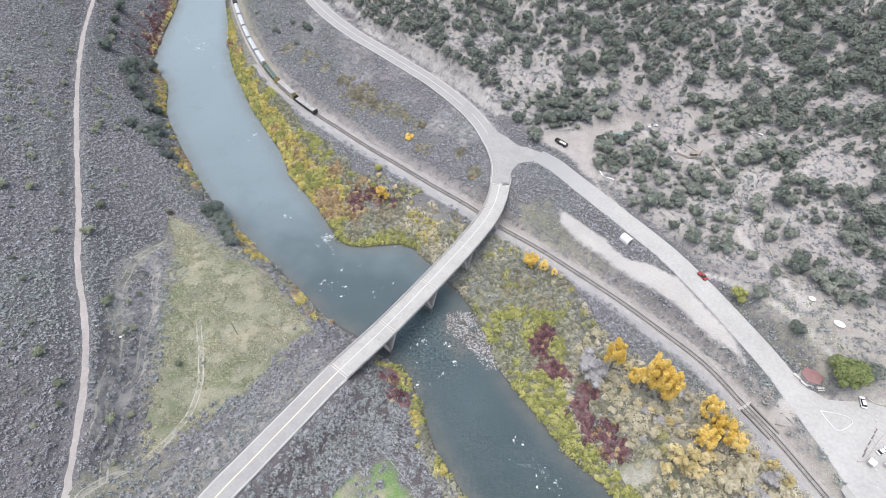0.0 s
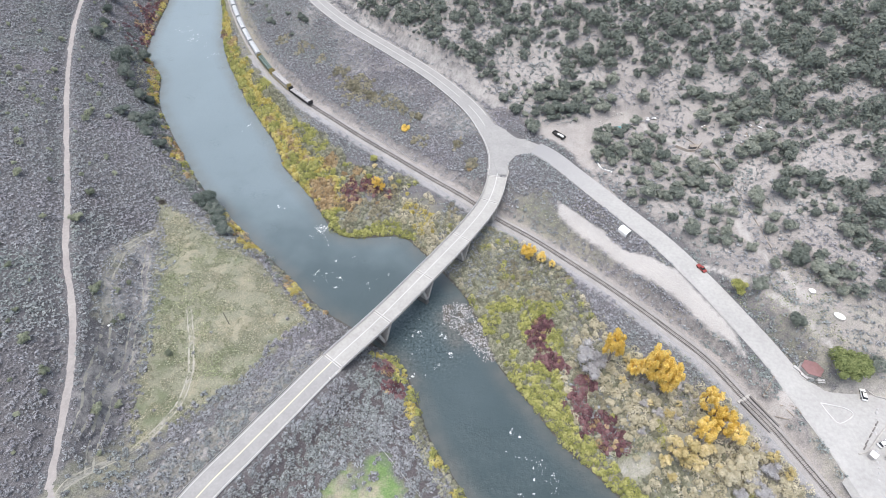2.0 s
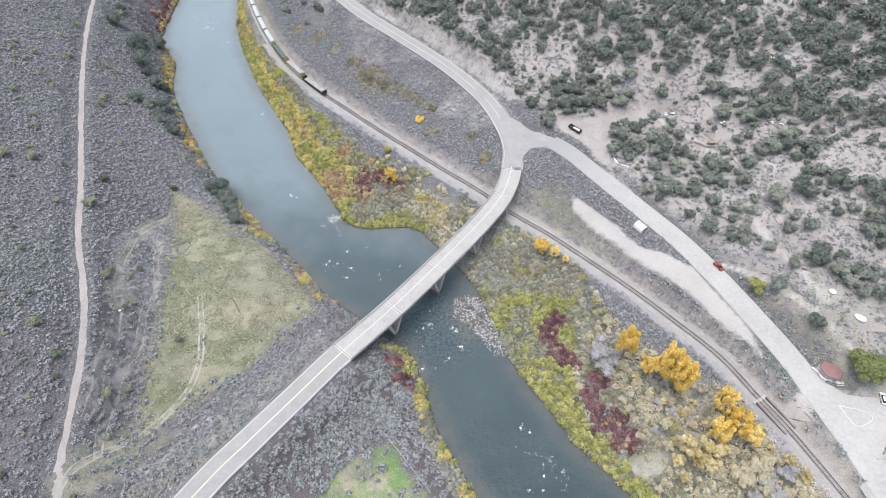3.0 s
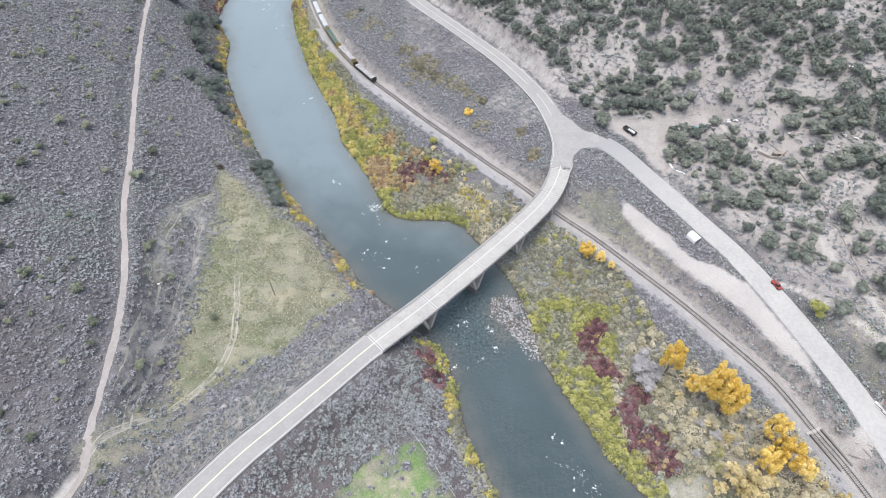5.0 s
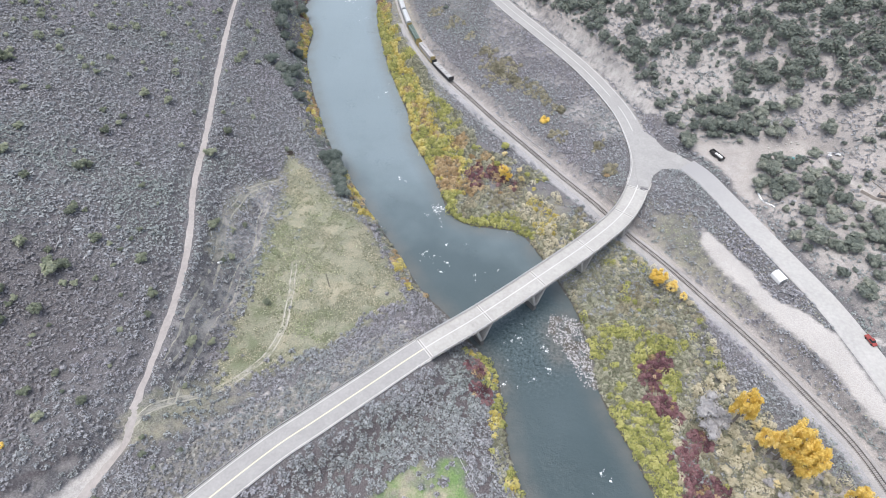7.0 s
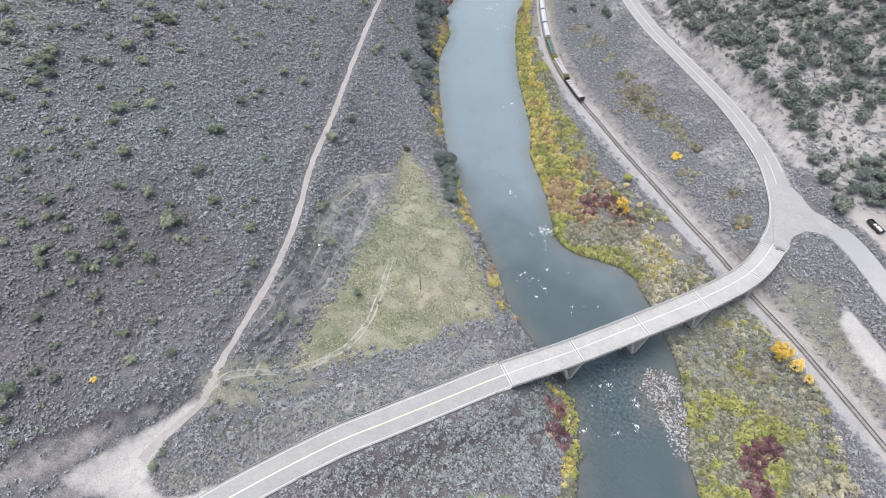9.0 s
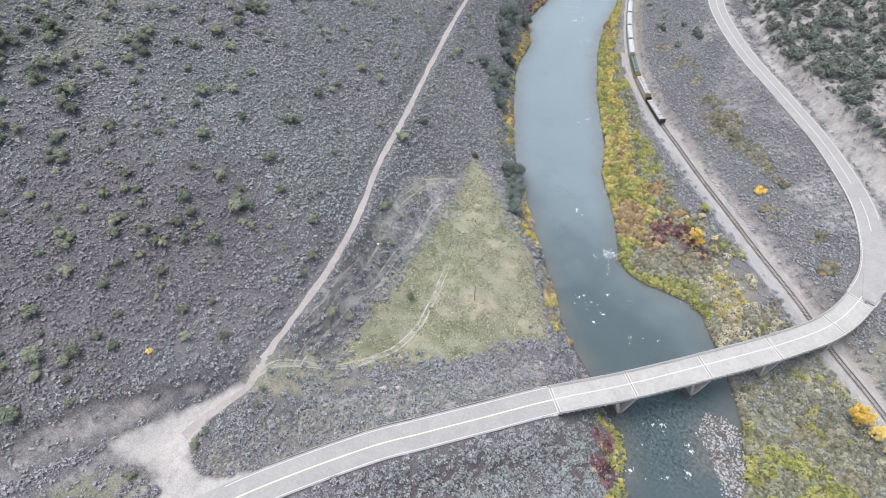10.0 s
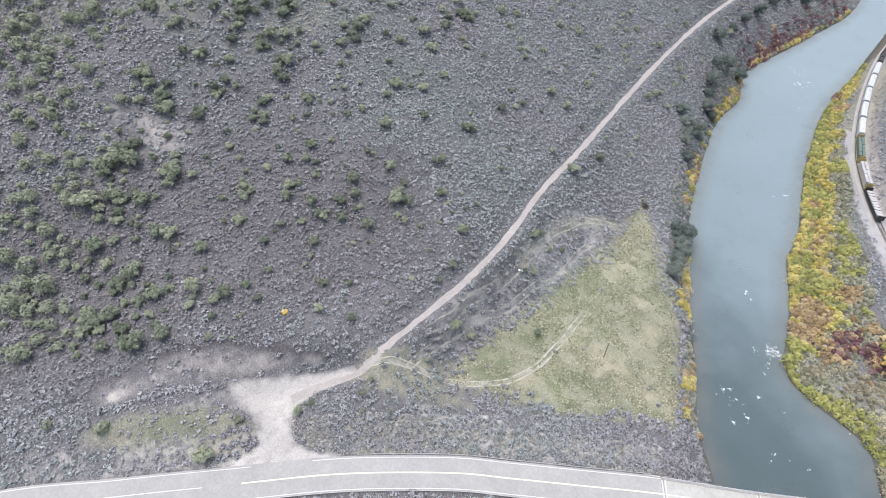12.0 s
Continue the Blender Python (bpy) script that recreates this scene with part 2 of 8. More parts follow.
M_DIRT = mottled("packed_pale_dirt", (0.25, 0.23, 0.22), (0.385, 0.36, 0.34), 0.9, 0.95, 0.3, 0.03, 0.12)
M_PAINT = mottled("faded_white_paint", (0.43, 0.425, 0.415), (0.62, 0.61, 0.595), 2.0, 0.7, 0.0)
M_YELLOW_PAINT = mottled("faded_yellow_paint", (0.54, 0.495, 0.36), (0.69, 0.645, 0.50), 2.0, 0.7, 0.0)
M_STEEL = mottled("galvanised_steel", (0.40, 0.40, 0.41), (0.58, 0.58, 0.58), 2.0, 0.5, 0.0)
M_RAIL = mottled("rusty_rail_steel", (0.06, 0.05, 0.045), (0.14, 0.12, 0.11), 2.0, 0.5, 0.0)
M_TIE = mottled("creosoted_tie", (0.14, 0.13, 0.125), (0.26, 0.245, 0.23), 1.5, 0.9, 0.2, 0.02, island=0.4)
M_BALLAST = mottled("ballast_stone", (0.23, 0.22, 0.215), (0.40, 0.385, 0.37), 2.5, 0.95, 0.5, 0.08, 0.1)

# ---------------------------------------------------------------- plan of the valley (x, y, height)
WATER_Z = 0.0
WEST_BANK = smooth_line([(-330, 650), (-250, 565), (-213, 490), (-203, 425), (-199, 383), (-194, 342), (-176, 314), (-167, 284), (-147, 249), (-133, 227),
                         (-121, 210), (-103, 190), (-90, 175), (-77, 162), (-62, 146), (-50, 134), (-38, 126), (-27, 117), (-16, 108), (-10, 95),
                         (-7, 85), (-3, 75), (4, 64), (14, 48), (30, 25), (50, 0), (75, -30), (100, -60), (170, -160)])
EAST_BANK = smooth_line([(-280, 660), (-210, 575), (-173, 490), (-164, 447), (-157, 405), (-148, 365), (-138, 335), (-127, 312), (-115, 288), (-98, 260),
                         (-87, 241), (-82, 227), (-68, 209), (-57, 192), (-50, 180), (-39, 176), (-19, 177), (-9, 169), (-3, 161), (4, 152), (11, 142),
                         (16, 130), (22, 111), (28, 100), (35, 90), (41, 80), (47, 72), (55, 64), (68, 48), (85, 25), (105, 0), (130, -30), (155, -60), (230, -160)])
RAILWAY = smooth_line([(-275, 650, 7), (-215, 570, 6.5), (-180, 500, 6), (-166, 455, 5.8), (-155, 418, 5.6), (-139, 377, 5.5), (-122, 341, 5.5), (-104, 310, 5.5),
                       (-82, 283, 5.5), (-58, 260, 5.5), (-41, 244, 5.5), (-25, 230, 5.5), (-7, 214, 5.5), (13, 197, 5.5), (27, 183, 5.5), (44, 169, 5.5),
                       (62, 152, 5.5), (76, 138, 5.7), (90.5, 121, 6.5), (101.9, 105.9, 7.5), (110.3, 88.6, 8.5), (115.9, 77.6, 9), (120.5, 66.6, 9.5), (126.2, 52.8, 9.8),
                       (139, 22, 10), (155, -25, 10), (187, -150, 10)], 2.0)
HIGHWAY = smooth_line([(-150, -130, 23), (-130, -60, 22), (-115, -26, 21), (-103, 0, 20), (-90, 28, 18.5), (-75, 54, 17), (-65, 68, 16), (-54, 83, 15),
                       (-40, 102, 13.8), (-24, 121, 13.5), (-6, 144, 13.5), (12, 168, 13.5), (23, 186, 13.5), (28.5, 204, 13.5), (30, 221, 13.6), (26, 240, 13.8),
                       (17, 261, 14.5), (-3, 289, 15.5), (-28, 314, 17.5), (-60, 346, 19.5), (-84, 378, 20.8), (-97, 404, 21.8), (-103, 428, 22.6), (-101, 452, 23.4), (-88, 485, 25), (-60, 530, 27), (-20, 590, 30)], 2.0)
SIDE_ROAD = smooth_line([(50, 225, 13.9), (57, 218.5, 13.9), (65, 207, 14), (83, 181, 14), (98, 159, 14), (108, 140, 14), (116, 122, 14), (124, 102, 14), (129, 84, 14),
                         (133, 70, 14), (136, 55, 14), (143, 20, 14), (160, -60, 14), (200, -160, 14)], 2.0)
APRON = [(12, 270), (22, 254), (30, 245), (38, 239), (47, 231), (54, 226), (60, 221), (55, 213), (49, 219), (43, 220.5), (39, 219), (35.5, 214), (33, 205), (29, 205), (26, 225), (22, 245), (14, 264)]
DIRT_TRACK = smooth_line([(-256, 455, 31), (-243, 410, 30.5), (-231, 370, 30), (-219, 325, 30), (-204, 281, 30), (-189, 243, 30), (-172, 203, 30), (-156, 166, 30), (-146, 141, 30),
                          (-133, 116, 30), (-127, 101, 29.5), (-122, 86, 29), (-118, 68, 28), (-114, 52, 27.4), (-113, 44, 26.5), (-115, 37, 24.3), (-117, 29, 21.8), (-117, 22, 20.9)], 2.0)
FIELD = [(-134, 193), (-120, 185), (-101, 174), (-78, 156), (-66, 142), (-55, 130), (-50, 123), (-61, 114), (-73, 96), (-90, 79), (-101, 68), (-106, 79), (-111, 93),
         (-114, 113), (-120, 141), (-126, 167)]
SOUTH_MEADOW = [(-39, 57), (-34, 65), (-28, 67), (-21, 74), (-16, 70), (-14, 62), (-7, 56), (0, 30), (-20, 10), (-45, 20), (-46, 45)]
PULLOUT = [(-121, 34), (-125, 24), (-129, 14), (-130, 9), (-124, 10), (-118, 12.5), (-113, 13), (-110, 11), (-109, 7), (-110, 1), (-103, 1), (-90, 29), (-96, 29), (-100, 24), (-104, 21), (-108, 21), (-112, 23), (-114, 28), (-115, 35), (-113, 45), (-117, 44)]
GRAVEL_BAR = [(1.2, 137.4), (8, 138.5), (13.8, 137), (17.3, 127.5), (19.5, 118), (22.5, 110), (20.1, 108.5), (16.0, 109.8), (12.2, 116.9), (7.3, 122.7), (1.1, 127.5)]
DRY_FLAT = [(60, 98), (66, 88), (70, 72), (80, 56), (95, 46), (118, 46), (118, 62), (110, 74), (104, 86), (92, 97), (78, 104), (66, 104)]
WASH = [(123, 86), (117, 80), (109, 76.1), (101, 77.6), (91, 75.4), (82.1, 70.9), (74, 68.5), (65.9, 66.1), (60.8, 63.7)]
ROAD_CUT = [(-69, 379), (-52, 358), (-51, 345), (-28, 325), (-24, 326), (-7, 311), (7, 295), (22, 278), (37, 256), (31, 257), (13, 281), (-14, 312), (-44, 345), (-74, 379)]
GRAVEL_STRIP = [(55.7, 188.2), (55.6, 177.9), (59.8, 171), (67.3, 162.5), (74.3, 154), (80.3, 146.7), (90.2, 138.8), (97, 129.8), (100.6, 122.7), (104.4, 116.5), (110.3, 110), (114.6, 101.4), (113.4, 113.4), (109.9, 122.3), (106, 130.8), (102.5, 138.5), (99.6, 144.7),
                (94.5, 148.5), (88.5, 153.5), (82, 155.9), (77.2, 161.9), (73.4, 168.9), (68.1, 174.8), (61.4, 182.2)]
SHOULDER = [(73.9, 218.3), (76.3, 207.8), (85.7, 186.3), (94.4, 168.2), (103.5, 155), (109.5, 146.8), (104.4, 145.7), (98.9, 156.5), (90.3, 171.8), (79.9, 190.3), (73, 204.3), (69.1, 214.7)]
SCREE = [(66, 158.6), (80.3, 143.2), (93.1, 128.3), (103.9, 110.1), (113, 88.2), (106.7, 88.2), (96.8, 102.3), (85.6, 124), (73.5, 143.3), (61.3, 157.8)]
FOOTPATHS = [[(104.9, 147.2), (114.7, 145), (121.2, 138.7), (128.1, 130.3), (134.6, 120), (139.6, 111.3), (143.7, 101)], [(127.2, 168), (131.5, 152.9), (136.4, 136.9), (141, 122.3)], [(102, 247), (107.5, 232), (116, 222), (122.6, 210.5), (131, 200)]]
OPEN_FOOT = [(128.6, 138.3), (144, 129.9), (157.9, 118.5), (175, 112), (175, 95), (159.5, 98), (144.1, 102), (137.2, 116.1)]
DARK_SLOPE = [(-227, -29), (-217, -5), (-213, 23), (-210, 55), (-186, 77), (-165, 101), (-148, 90), (-126, 84), (-120, 50), (-122, 40), (-138, 17), (-143, 2), (-145, -18), (-150, -40), (-175, -55)]
DARK_FLAT = [(-95, 5), (-72, 48), (-56, 70), (-38, 93), (-22, 103), (-10, 84), (-2, 62), (12, 36), (0, 0), (-50, -20)]
# open clearings and thick groves of the east hillside: x, y, radius
CLEARINGS = [(139.6, 250.4, 7.8), (148.8, 241.8, 6.2), (128.1, 236.2, 6.2), (120.7, 231.1, 3.7), (165.3, 250.4, 7.8), (159.8, 280.5, 7.8), (165, 269.3, 4.7), (193.9, 221.8, 6.2), (173.2, 185, 12.4), (180.8, 177.4, 7.8), (141.1, 185.3, 9),
             (117.4, 174.9, 9), (56, 281.2, 12.4), (40.5, 288.6, 7.8), (28.6, 310.8, 7.8), (8.6, 314, 9.3), (82.9, 301.2, 3.7), (65.3, 320.2, 4.7), (136, 154.5, 9.3), (155.5, 151.8, 9.3)]
GROVES = [(72.6, 259, 16), (86.7, 251.4, 9), (60.1, 257.5, 11), (75.2, 284.6, 11), (103.5, 294.8, 21), (90.3, 313.8, 18), (115.2, 270.7, 12), (132.8, 296.2, 18), (124.7, 280.4, 15), (141.6, 269, 11), (185.9, 261.9, 19), (205, 231.8, 15),
          (178.6, 237.3, 12), (195.2, 205.5, 13), (173.2, 210.9, 12), (148.2, 218.6, 12), (158.5, 199.3, 14), (92, 220, 13), (106.2, 198.7, 9), (114.2, 189.8, 7), (146.8, 143.2, 9), (153.5, 128.5, 10), (170.2, 148.2, 14), (120.8, 161.5, 8), (-30.2, 345.3, 15), (-49.2, 355.9, 12)]
PARKING = [(128, 103), (134, 92), (165, 92), (185, 70), (180, 20), (140, 20), (131, 55), (129, 75)]
LOT = [(127, 96), (131.5, 93.5), (136, 90.5), (142, 90), (150, 88), (156, 86), (162, 82), (163, 76), (157, 72), (150, 66), (145, 58), (141, 50), (137, 50), (132, 62), (129, 76)]
YARD = [(46, 240), (66, 242), (86, 248), (101, 254), (116, 245), (83, 234), (77, 218), (79, 206), (73, 207), (66, 223), (58, 231)]
OLD_TRACKS_STRIP = [(-136, 170), (-126, 172), (-118, 140), (-110, 110), (-106, 80), (-116, 72), (-122, 95), (-128, 118), (-138, 145)]
LOWER_SLOPE = [(34, 196), (52, 196), (58, 176), (68, 162), (80, 150), (70, 150), (50, 168), (36, 182)]
PULLOUT_ISLAND = [(-111.6, 13.9), (-108.8, 10.7), (-107.9, 5.4), (-107.8, 0), (-118, -14), (-132, -32), (-137, -25), (-132, -10), (-127, -1), (-123.9, 6.5), (-117.1, 11.5)]
PULLOUT_ARM = [(-123.6, 18.7), (-128.5, 8.2), (-130, -3.5), (-132, -11), (-126.5, -4), (-123, 5), (-117.1, 11.5)]
PALE_VERGE = [(-99.5, 54), (-79, 78), (-72, 72), (-80, 58), (-86.7, 44), (-94, 30), (-98, 30), (-98.8, 38)]
MID_SLOPE = [(-277, 37), (-226, 204), (-145, 131), (-139, 78), (-201, -4)]
ROCKY = [(-236, 10), (-226, 22), (-216, 32), (-206, 32), (-206, 20), (-206, 6), (-212, -4)]
TRACK_FLAT = [(-118, 48), (-112, 62), (-106, 78), (-100, 68), (-88, 74), (-92, 62), (-104, 46), (-112, 40)]
SCARP = [(-145.5, -24), (-144.1, -15.2), (-143.4, -6.8), (-143.4, 1.9), (-139.5, 8.9), (-138.5, 14.6), (-131.7, 24.4), (-127.7, 30.5), (-122.1, 39.1), (-122, 35), (-125.4, 29), (-128.2, 17), (-131, 5.1), (-135.3, -7.4), (-138, -19.4), (-140, -25)]
SCARP_TOP = SCARP[:9]
FIELD_TRACKS = [[(-101, 128), (-96, 114), (-92, 100), (-92, 88), (-96, 77), (-102, 67), (-109, 57), (-114, 47)],
                [(-128.5, 171.5), (-131.6, 161), (-133, 153.5), (-131.5, 140), (-128, 125.6), (-124, 115.8), (-121.5, 106), (-118.5, 92), (-115.5, 80), (-114.5, 70)],
                [(-127, 160), (-123.8, 145.5), (-119.3, 133), (-118.3, 120), (-116.3, 107.7), (-114.5, 94), (-113, 80), (-110.5, 69), (-107, 59)]]
EAST_TOE = ([0, 60, 90, 122, 150, 181, 207, 224, 240, 262, 290, 315, 346, 382, 440, 500, 620], [150, 143, 137, 123, 110, 90, 73, 62, 46, 26, 6, -19, -51, -74, -90, -70, 20])
WEST_ABUTMENT, EAST_ABUTMENT = (-40, 102), (28.5, 204)

# control heights of the slopes, as contour lines
TERRACE_WEST = [(-136, 196, 8), (-122, 187, 7), (-100, 174, 6.5), (-76, 155, 6.5), (-58, 136, 6.5), (-52, 122, 7), (-62, 112, 8), (-74, 94, 9), (-90, 78, 11), (-103, 68, 14), (-108, 82, 12), (-113, 100, 11),
                (-117, 122, 10), (-123, 150, 9.5), (-130, 178, 9)]
TERRACE_SOUTH = [(-58, 55, 9), (-44, 72, 7.5), (-30, 82, 6), (-18, 78, 5), (-14, 60, 5), (0, 36, 5), (20, 5, 5), (60, -60, 5)]
WEST_SLOPES = [
    [(-320, 455, 62), (-292, 370, 60), (-278, 325, 59), (-262, 281, 58), (-246, 240, 57), (-229, 200, 57), (-213, 166, 57), (-199, 133, 56), (-185, 103, 54), (-174, 80, 51), (-166, 55, 46), (-166, 20, 37), (-182, -30, 34), (-210, -130, 34)],
    [(-400, 455, 104), (-370, 325, 102), (-340, 225, 101), (-305, 150, 98), (-277, 100, 93), (-262, 50, 86), (-268, 0, 74), (-290, -120, 70)]]
EAST_SLOPES = [
    [(20, 640, 46), (-40, 500, 40), (-62, 430, 35), (-32, 350, 27.5), (8, 294, 24), (45, 266, 17), (100, 264, 19), (116, 222, 19), (119, 182, 19), (128, 152, 19), (142, 122, 22), (156, 96, 19), (190, 60, 19), (210, -60, 19)],
    [(80, 680, 84), (20, 470, 66), (60, 356, 48), (120, 302, 44), (165, 266, 48), (190, 210, 46), (205, 150, 44), (225, 90, 42), (260, 0, 42)],
    [(120, 660, 115), (200, 460, 100), (280, 340, 92), (320, 220, 90), (345, 100, 86), (380, -60, 80)]]

GX0, GX1, GY0, GY1, CELL = -480.0, 480.0, -160.0, 680.0, 5.0


def solve_heights():
    """Heights between the plan lines: each cell settles at the mean of its neighbours."""
    xs, ys = np.arange(GX0, GX1 + 1, CELL), np.arange(GY0, GY1 + 1, CELL)
    nx, ny = len(xs), len(ys)
    held, z = np.zeros((nx, ny), bool), np.full((nx, ny), 20.0)

    def hold(line, height=None):
        p = smooth_line(line, 2.0) if not isinstance(line, np.ndarray) else line
        i, j = np.rint((p[:, 0] - GX0) / CELL).astype(int), np.rint((p[:, 1] - GY0) / CELL).astype(int)
        ok = (i >= 0) & (i < nx) & (j >= 0) & (j < ny)
        held[i[ok], j[ok]] = True
        z[i[ok], j[ok]] = p[ok, 2] if height is None else height
    for line in WEST_SLOPES + EAST_SLOPES + [TERRACE_WEST, TERRACE_SOUTH]:
        hold(line)
    hold(DIRT_TRACK), hold(SIDE_ROAD), hold(RAILWAY)
    on_bridge = (HIGHWAY[:, 1] > WEST_ABUTMENT[1]) & (HIGHWAY[:, 1] < EAST_ABUTMENT[1]) & (HIGHWAY[:, 0] < 40)
    hold(HIGHWAY[~on_bridge])
    xx, yy = np.meshgrid(xs, ys, indexing="ij")
    river = inside(np.c_[xx.ravel(), yy.ravel()], RIVER).reshape(nx, ny)
    held |= river
    z[river] = 0.3
    z[0, :], z[-1, :] = 170.0, 140.0
    held[0, :] = held[-1, :] = True
    for k in (16, 8, 4, 2, 1):
        for _ in range(500):
            pad = np.pad(z, k, mode="edge")
            mean = (pad[2 * k:, k:-k] + pad[:-2 * k, k:-k] + pad[k:-k, 2 * k:] + pad[k:-k, :-2 * k]) / 4
            z = np.where(held, z, mean)
    return xs, ys, z


RIVER = [tuple(p) for p in WEST_BANK] + [tuple(p) for p in EAST_BANK[::-1]]
COARSE = solve_heights()


def sample(xs, ys, z, x, y):
    fx, fy = np.interp(x, xs, np.arange(len(xs))), np.interp(y, ys, np.arange(len(ys)))
    i, j = np.minimum(fx.astype(int), len(xs) - 2), np.minimum(fy.astype(int), len(ys) - 2)
    u, v = fx - i, fy - j
    return (z[i, j] * (1 - u) + z[i + 1, j] * u) * (1 - v) + (z[i, j + 1] * (1 - u) + z[i + 1, j + 1] * u) * v


def axis(lo, a, b, hi, fine):
    """Even steps from a to b, growing steps out to lo and hi."""
    out = list(np.arange(a, b + fine / 2, fine))
    for edge, sign in ((lo, -1), (hi, 1)):
        step, p = fine, a if sign < 0 else b
        while abs(p) < abs(edge):
            step *= 1.16
            p += sign * step
            out.append(p)
    return np.array(sorted(out))


xs, ys = axis(-2600, -250, 250, 2600, 1.7), axis(-2400, 15, 420, 2800, 1.7)
xx, yy = np.meshgrid(xs, ys, indexing="ij")
flat = np.c_[xx.ravel(), yy.ravel()]
zz = sample(*COARSE, flat[:, 0], flat[:, 1])
d_west, _, s_west, _ = near(flat, WEST_BANK)
d_east, _, s_east, _ = near(flat, EAST_BANK)
wet = inside(flat, RIVER)
d_bank = np.minimum(d_west, d_east) * np.where(wet, -1, 1)
d_rail, _, s_rail, e_rail = near(flat, RAILWAY)
d_hwy, _, s_hwy, e_hwy = near(flat, HIGHWAY)
d_side, _, _, e_side = near(flat, SIDE_ROAD)
d_track, _, _, e_track = near(flat, DIRT_TRACK)
bumpy = ramp(np.minimum.reduce([d_hwy - 6, d_side - 7, d_rail - 4, d_track - 3, d_bank]), 0, 14)
rough = 2.2 * field_noise(flat[:, 0], flat[:, 1], 55, 1) + 1.0 * field_noise(flat[:, 0], flat[:, 1], 22, 2) + 0.45 * field_noise(flat[:, 0], flat[:, 1], 8, 3)
hilly = ramp(zz, 12, 40)
zz = zz + bumpy * rough * (0.15 + 0.85 * hilly) + 0.1 * field_noise(flat[:, 0], flat[:, 1], 3.2, 4) * ramp(d_bank, 0, 5)
# banks and river bed
zz = np.where(wet, np.maximum(-2.5, 0.3 + d_bank * 0.45), np.maximum(zz, 0.0) * ramp(d_bank, -2, 12) + 0.35 + 0.9 * ramp(d_bank, 0, 5))
# level beds under railway, roads and track
on_bridge = (flat[:, 1] > WEST_ABUTMENT[1] - (flat[:, 0] - WEST_ABUTMENT[0]) * 0.8) & (flat[:, 1] < 204 + (flat[:, 0] - 28) * 0.2) & (flat[:, 0] < 40) & (flat[:, 0] > -80)


def bed(z, d, height, half, spread):
    return z + (height - z) * (1 - ramp(d, half, half + spread))


zz = bed(zz, d_track, e_track[:, 0] - 0.12, 2.2, 5)
zz = bed(zz, d_rail, e_rail[:, 0] - 0.5, 4.0, 5)
zz = np.where(on_bridge, zz, bed(zz, d_hwy, e_hwy[:, 0] - 0.25, 6.2, 9))
zz = bed(zz, d_side, e_side[:, 0] - 0.25, 6.5, 8)
ZGRID = zz.reshape(xx.shape)


def ground_z(x, y):
    return sample(xs, ys, ZGRID, np.asarray(x, float), np.asarray(y, float))


def soft_mask(poly, reach=3.0):
    d, _, _, _ = near(flat, np.array(list(poly) + [poly[0]], float))
    return ramp(np.where(inside(flat, poly), d, -d), -reach, reach)


pull_z = e_hwy[:, 0] - 0.2 + 0.11 * np.maximum(d_hwy - 5, 0)
for poly, half in ((APRON, 13.45), (PULLOUT, pull_z), (PARKING, 13.75), (YARD, 14.2), (GRAVEL_STRIP, 12.9 + 0.8 * (1 - ramp(d_side, 5, 16)))):
    k = soft_mask(poly, 9.0 if half is pull_z else 5.0)
    zz = zz * (1 - k) + half * k
# the cut scarp above the pullout: a step at its upper edge that dies out upslope
d_cut, _, s_cut, _ = near(flat, np.array(SCARP_TOP, float))
upslope = d_cut * s_cut
zz = zz + 1.8 * ramp(upslope, -1.5, 0.6) * (1 - ramp(upslope, 1, 26)) * (1 - ramp(d_cut, 20, 30))
bar = soft_mask(GRAVEL_BAR, 2.5)
zz = np.where(bar > 0, np.maximum(zz, -2.5 + 2.5 * np.minimum(bar * 1.6, 1) + 0.14 * field_noise(flat[:, 0], flat[:, 1], 3, 19)), zz)
south = flat[:, 1] < 105
zz = bed(zz, d_rail, e_rail[:, 0] - 0.5, np.where(south, 3.5, 4.2), np.where(south, 1.6, 3.5))
ZGRID = zz.reshape(xx.shape)

n_x, n_y = xx.shape
idx = np.arange(n_x * n_y).reshape(n_x, n_y)
faces = np.stack([idx[:-1, :-1], idx[1:, :-1], idx[1:, 1:], idx[:-1, 1:]], -1).reshape(-1, 4)
ground = mesh_object("ground", np.c_[flat, zz], faces, M_GROUND, smooth=True)
tagged(ground, "dry sagebrush valley floor and hillsides beside the river", "ground", kind="structure")
east_hill = ramp(flat[:, 0] - np.interp(flat[:, 1], *EAST_TOE), -4, 10)
field_track_d = np.minimum.reduce([near(flat, np.array(t, float))[0] for t in FIELD_TRACKS])
bare_spots = np.maximum.reduce([1 - ramp(np.hypot(flat[:, 0] - x, flat[:, 1] - y), r * 0.5, r) for x, y, r in ((-51, 113, 2.6), (-54, 108, 1.8), (-81, 76, 2.8), (-85, 73, 1.8), (-72, 84, 1.6), (-30, 42, 6))])
wash = 1 - ramp(near(flat, np.array(WASH, float))[0], 2.5, 5.5)
footpath = 1 - ramp(np.minimum.reduce([near(flat, np.array(line, float))[0] for line in FOOTPATHS]), 0.5, 2.0)
clearing = np.maximum.reduce([1 - ramp(np.hypot(flat[:, 0] - x, flat[:, 1] - y), r * 0.5, r * 1.3) for x, y, r in CLEARINGS])
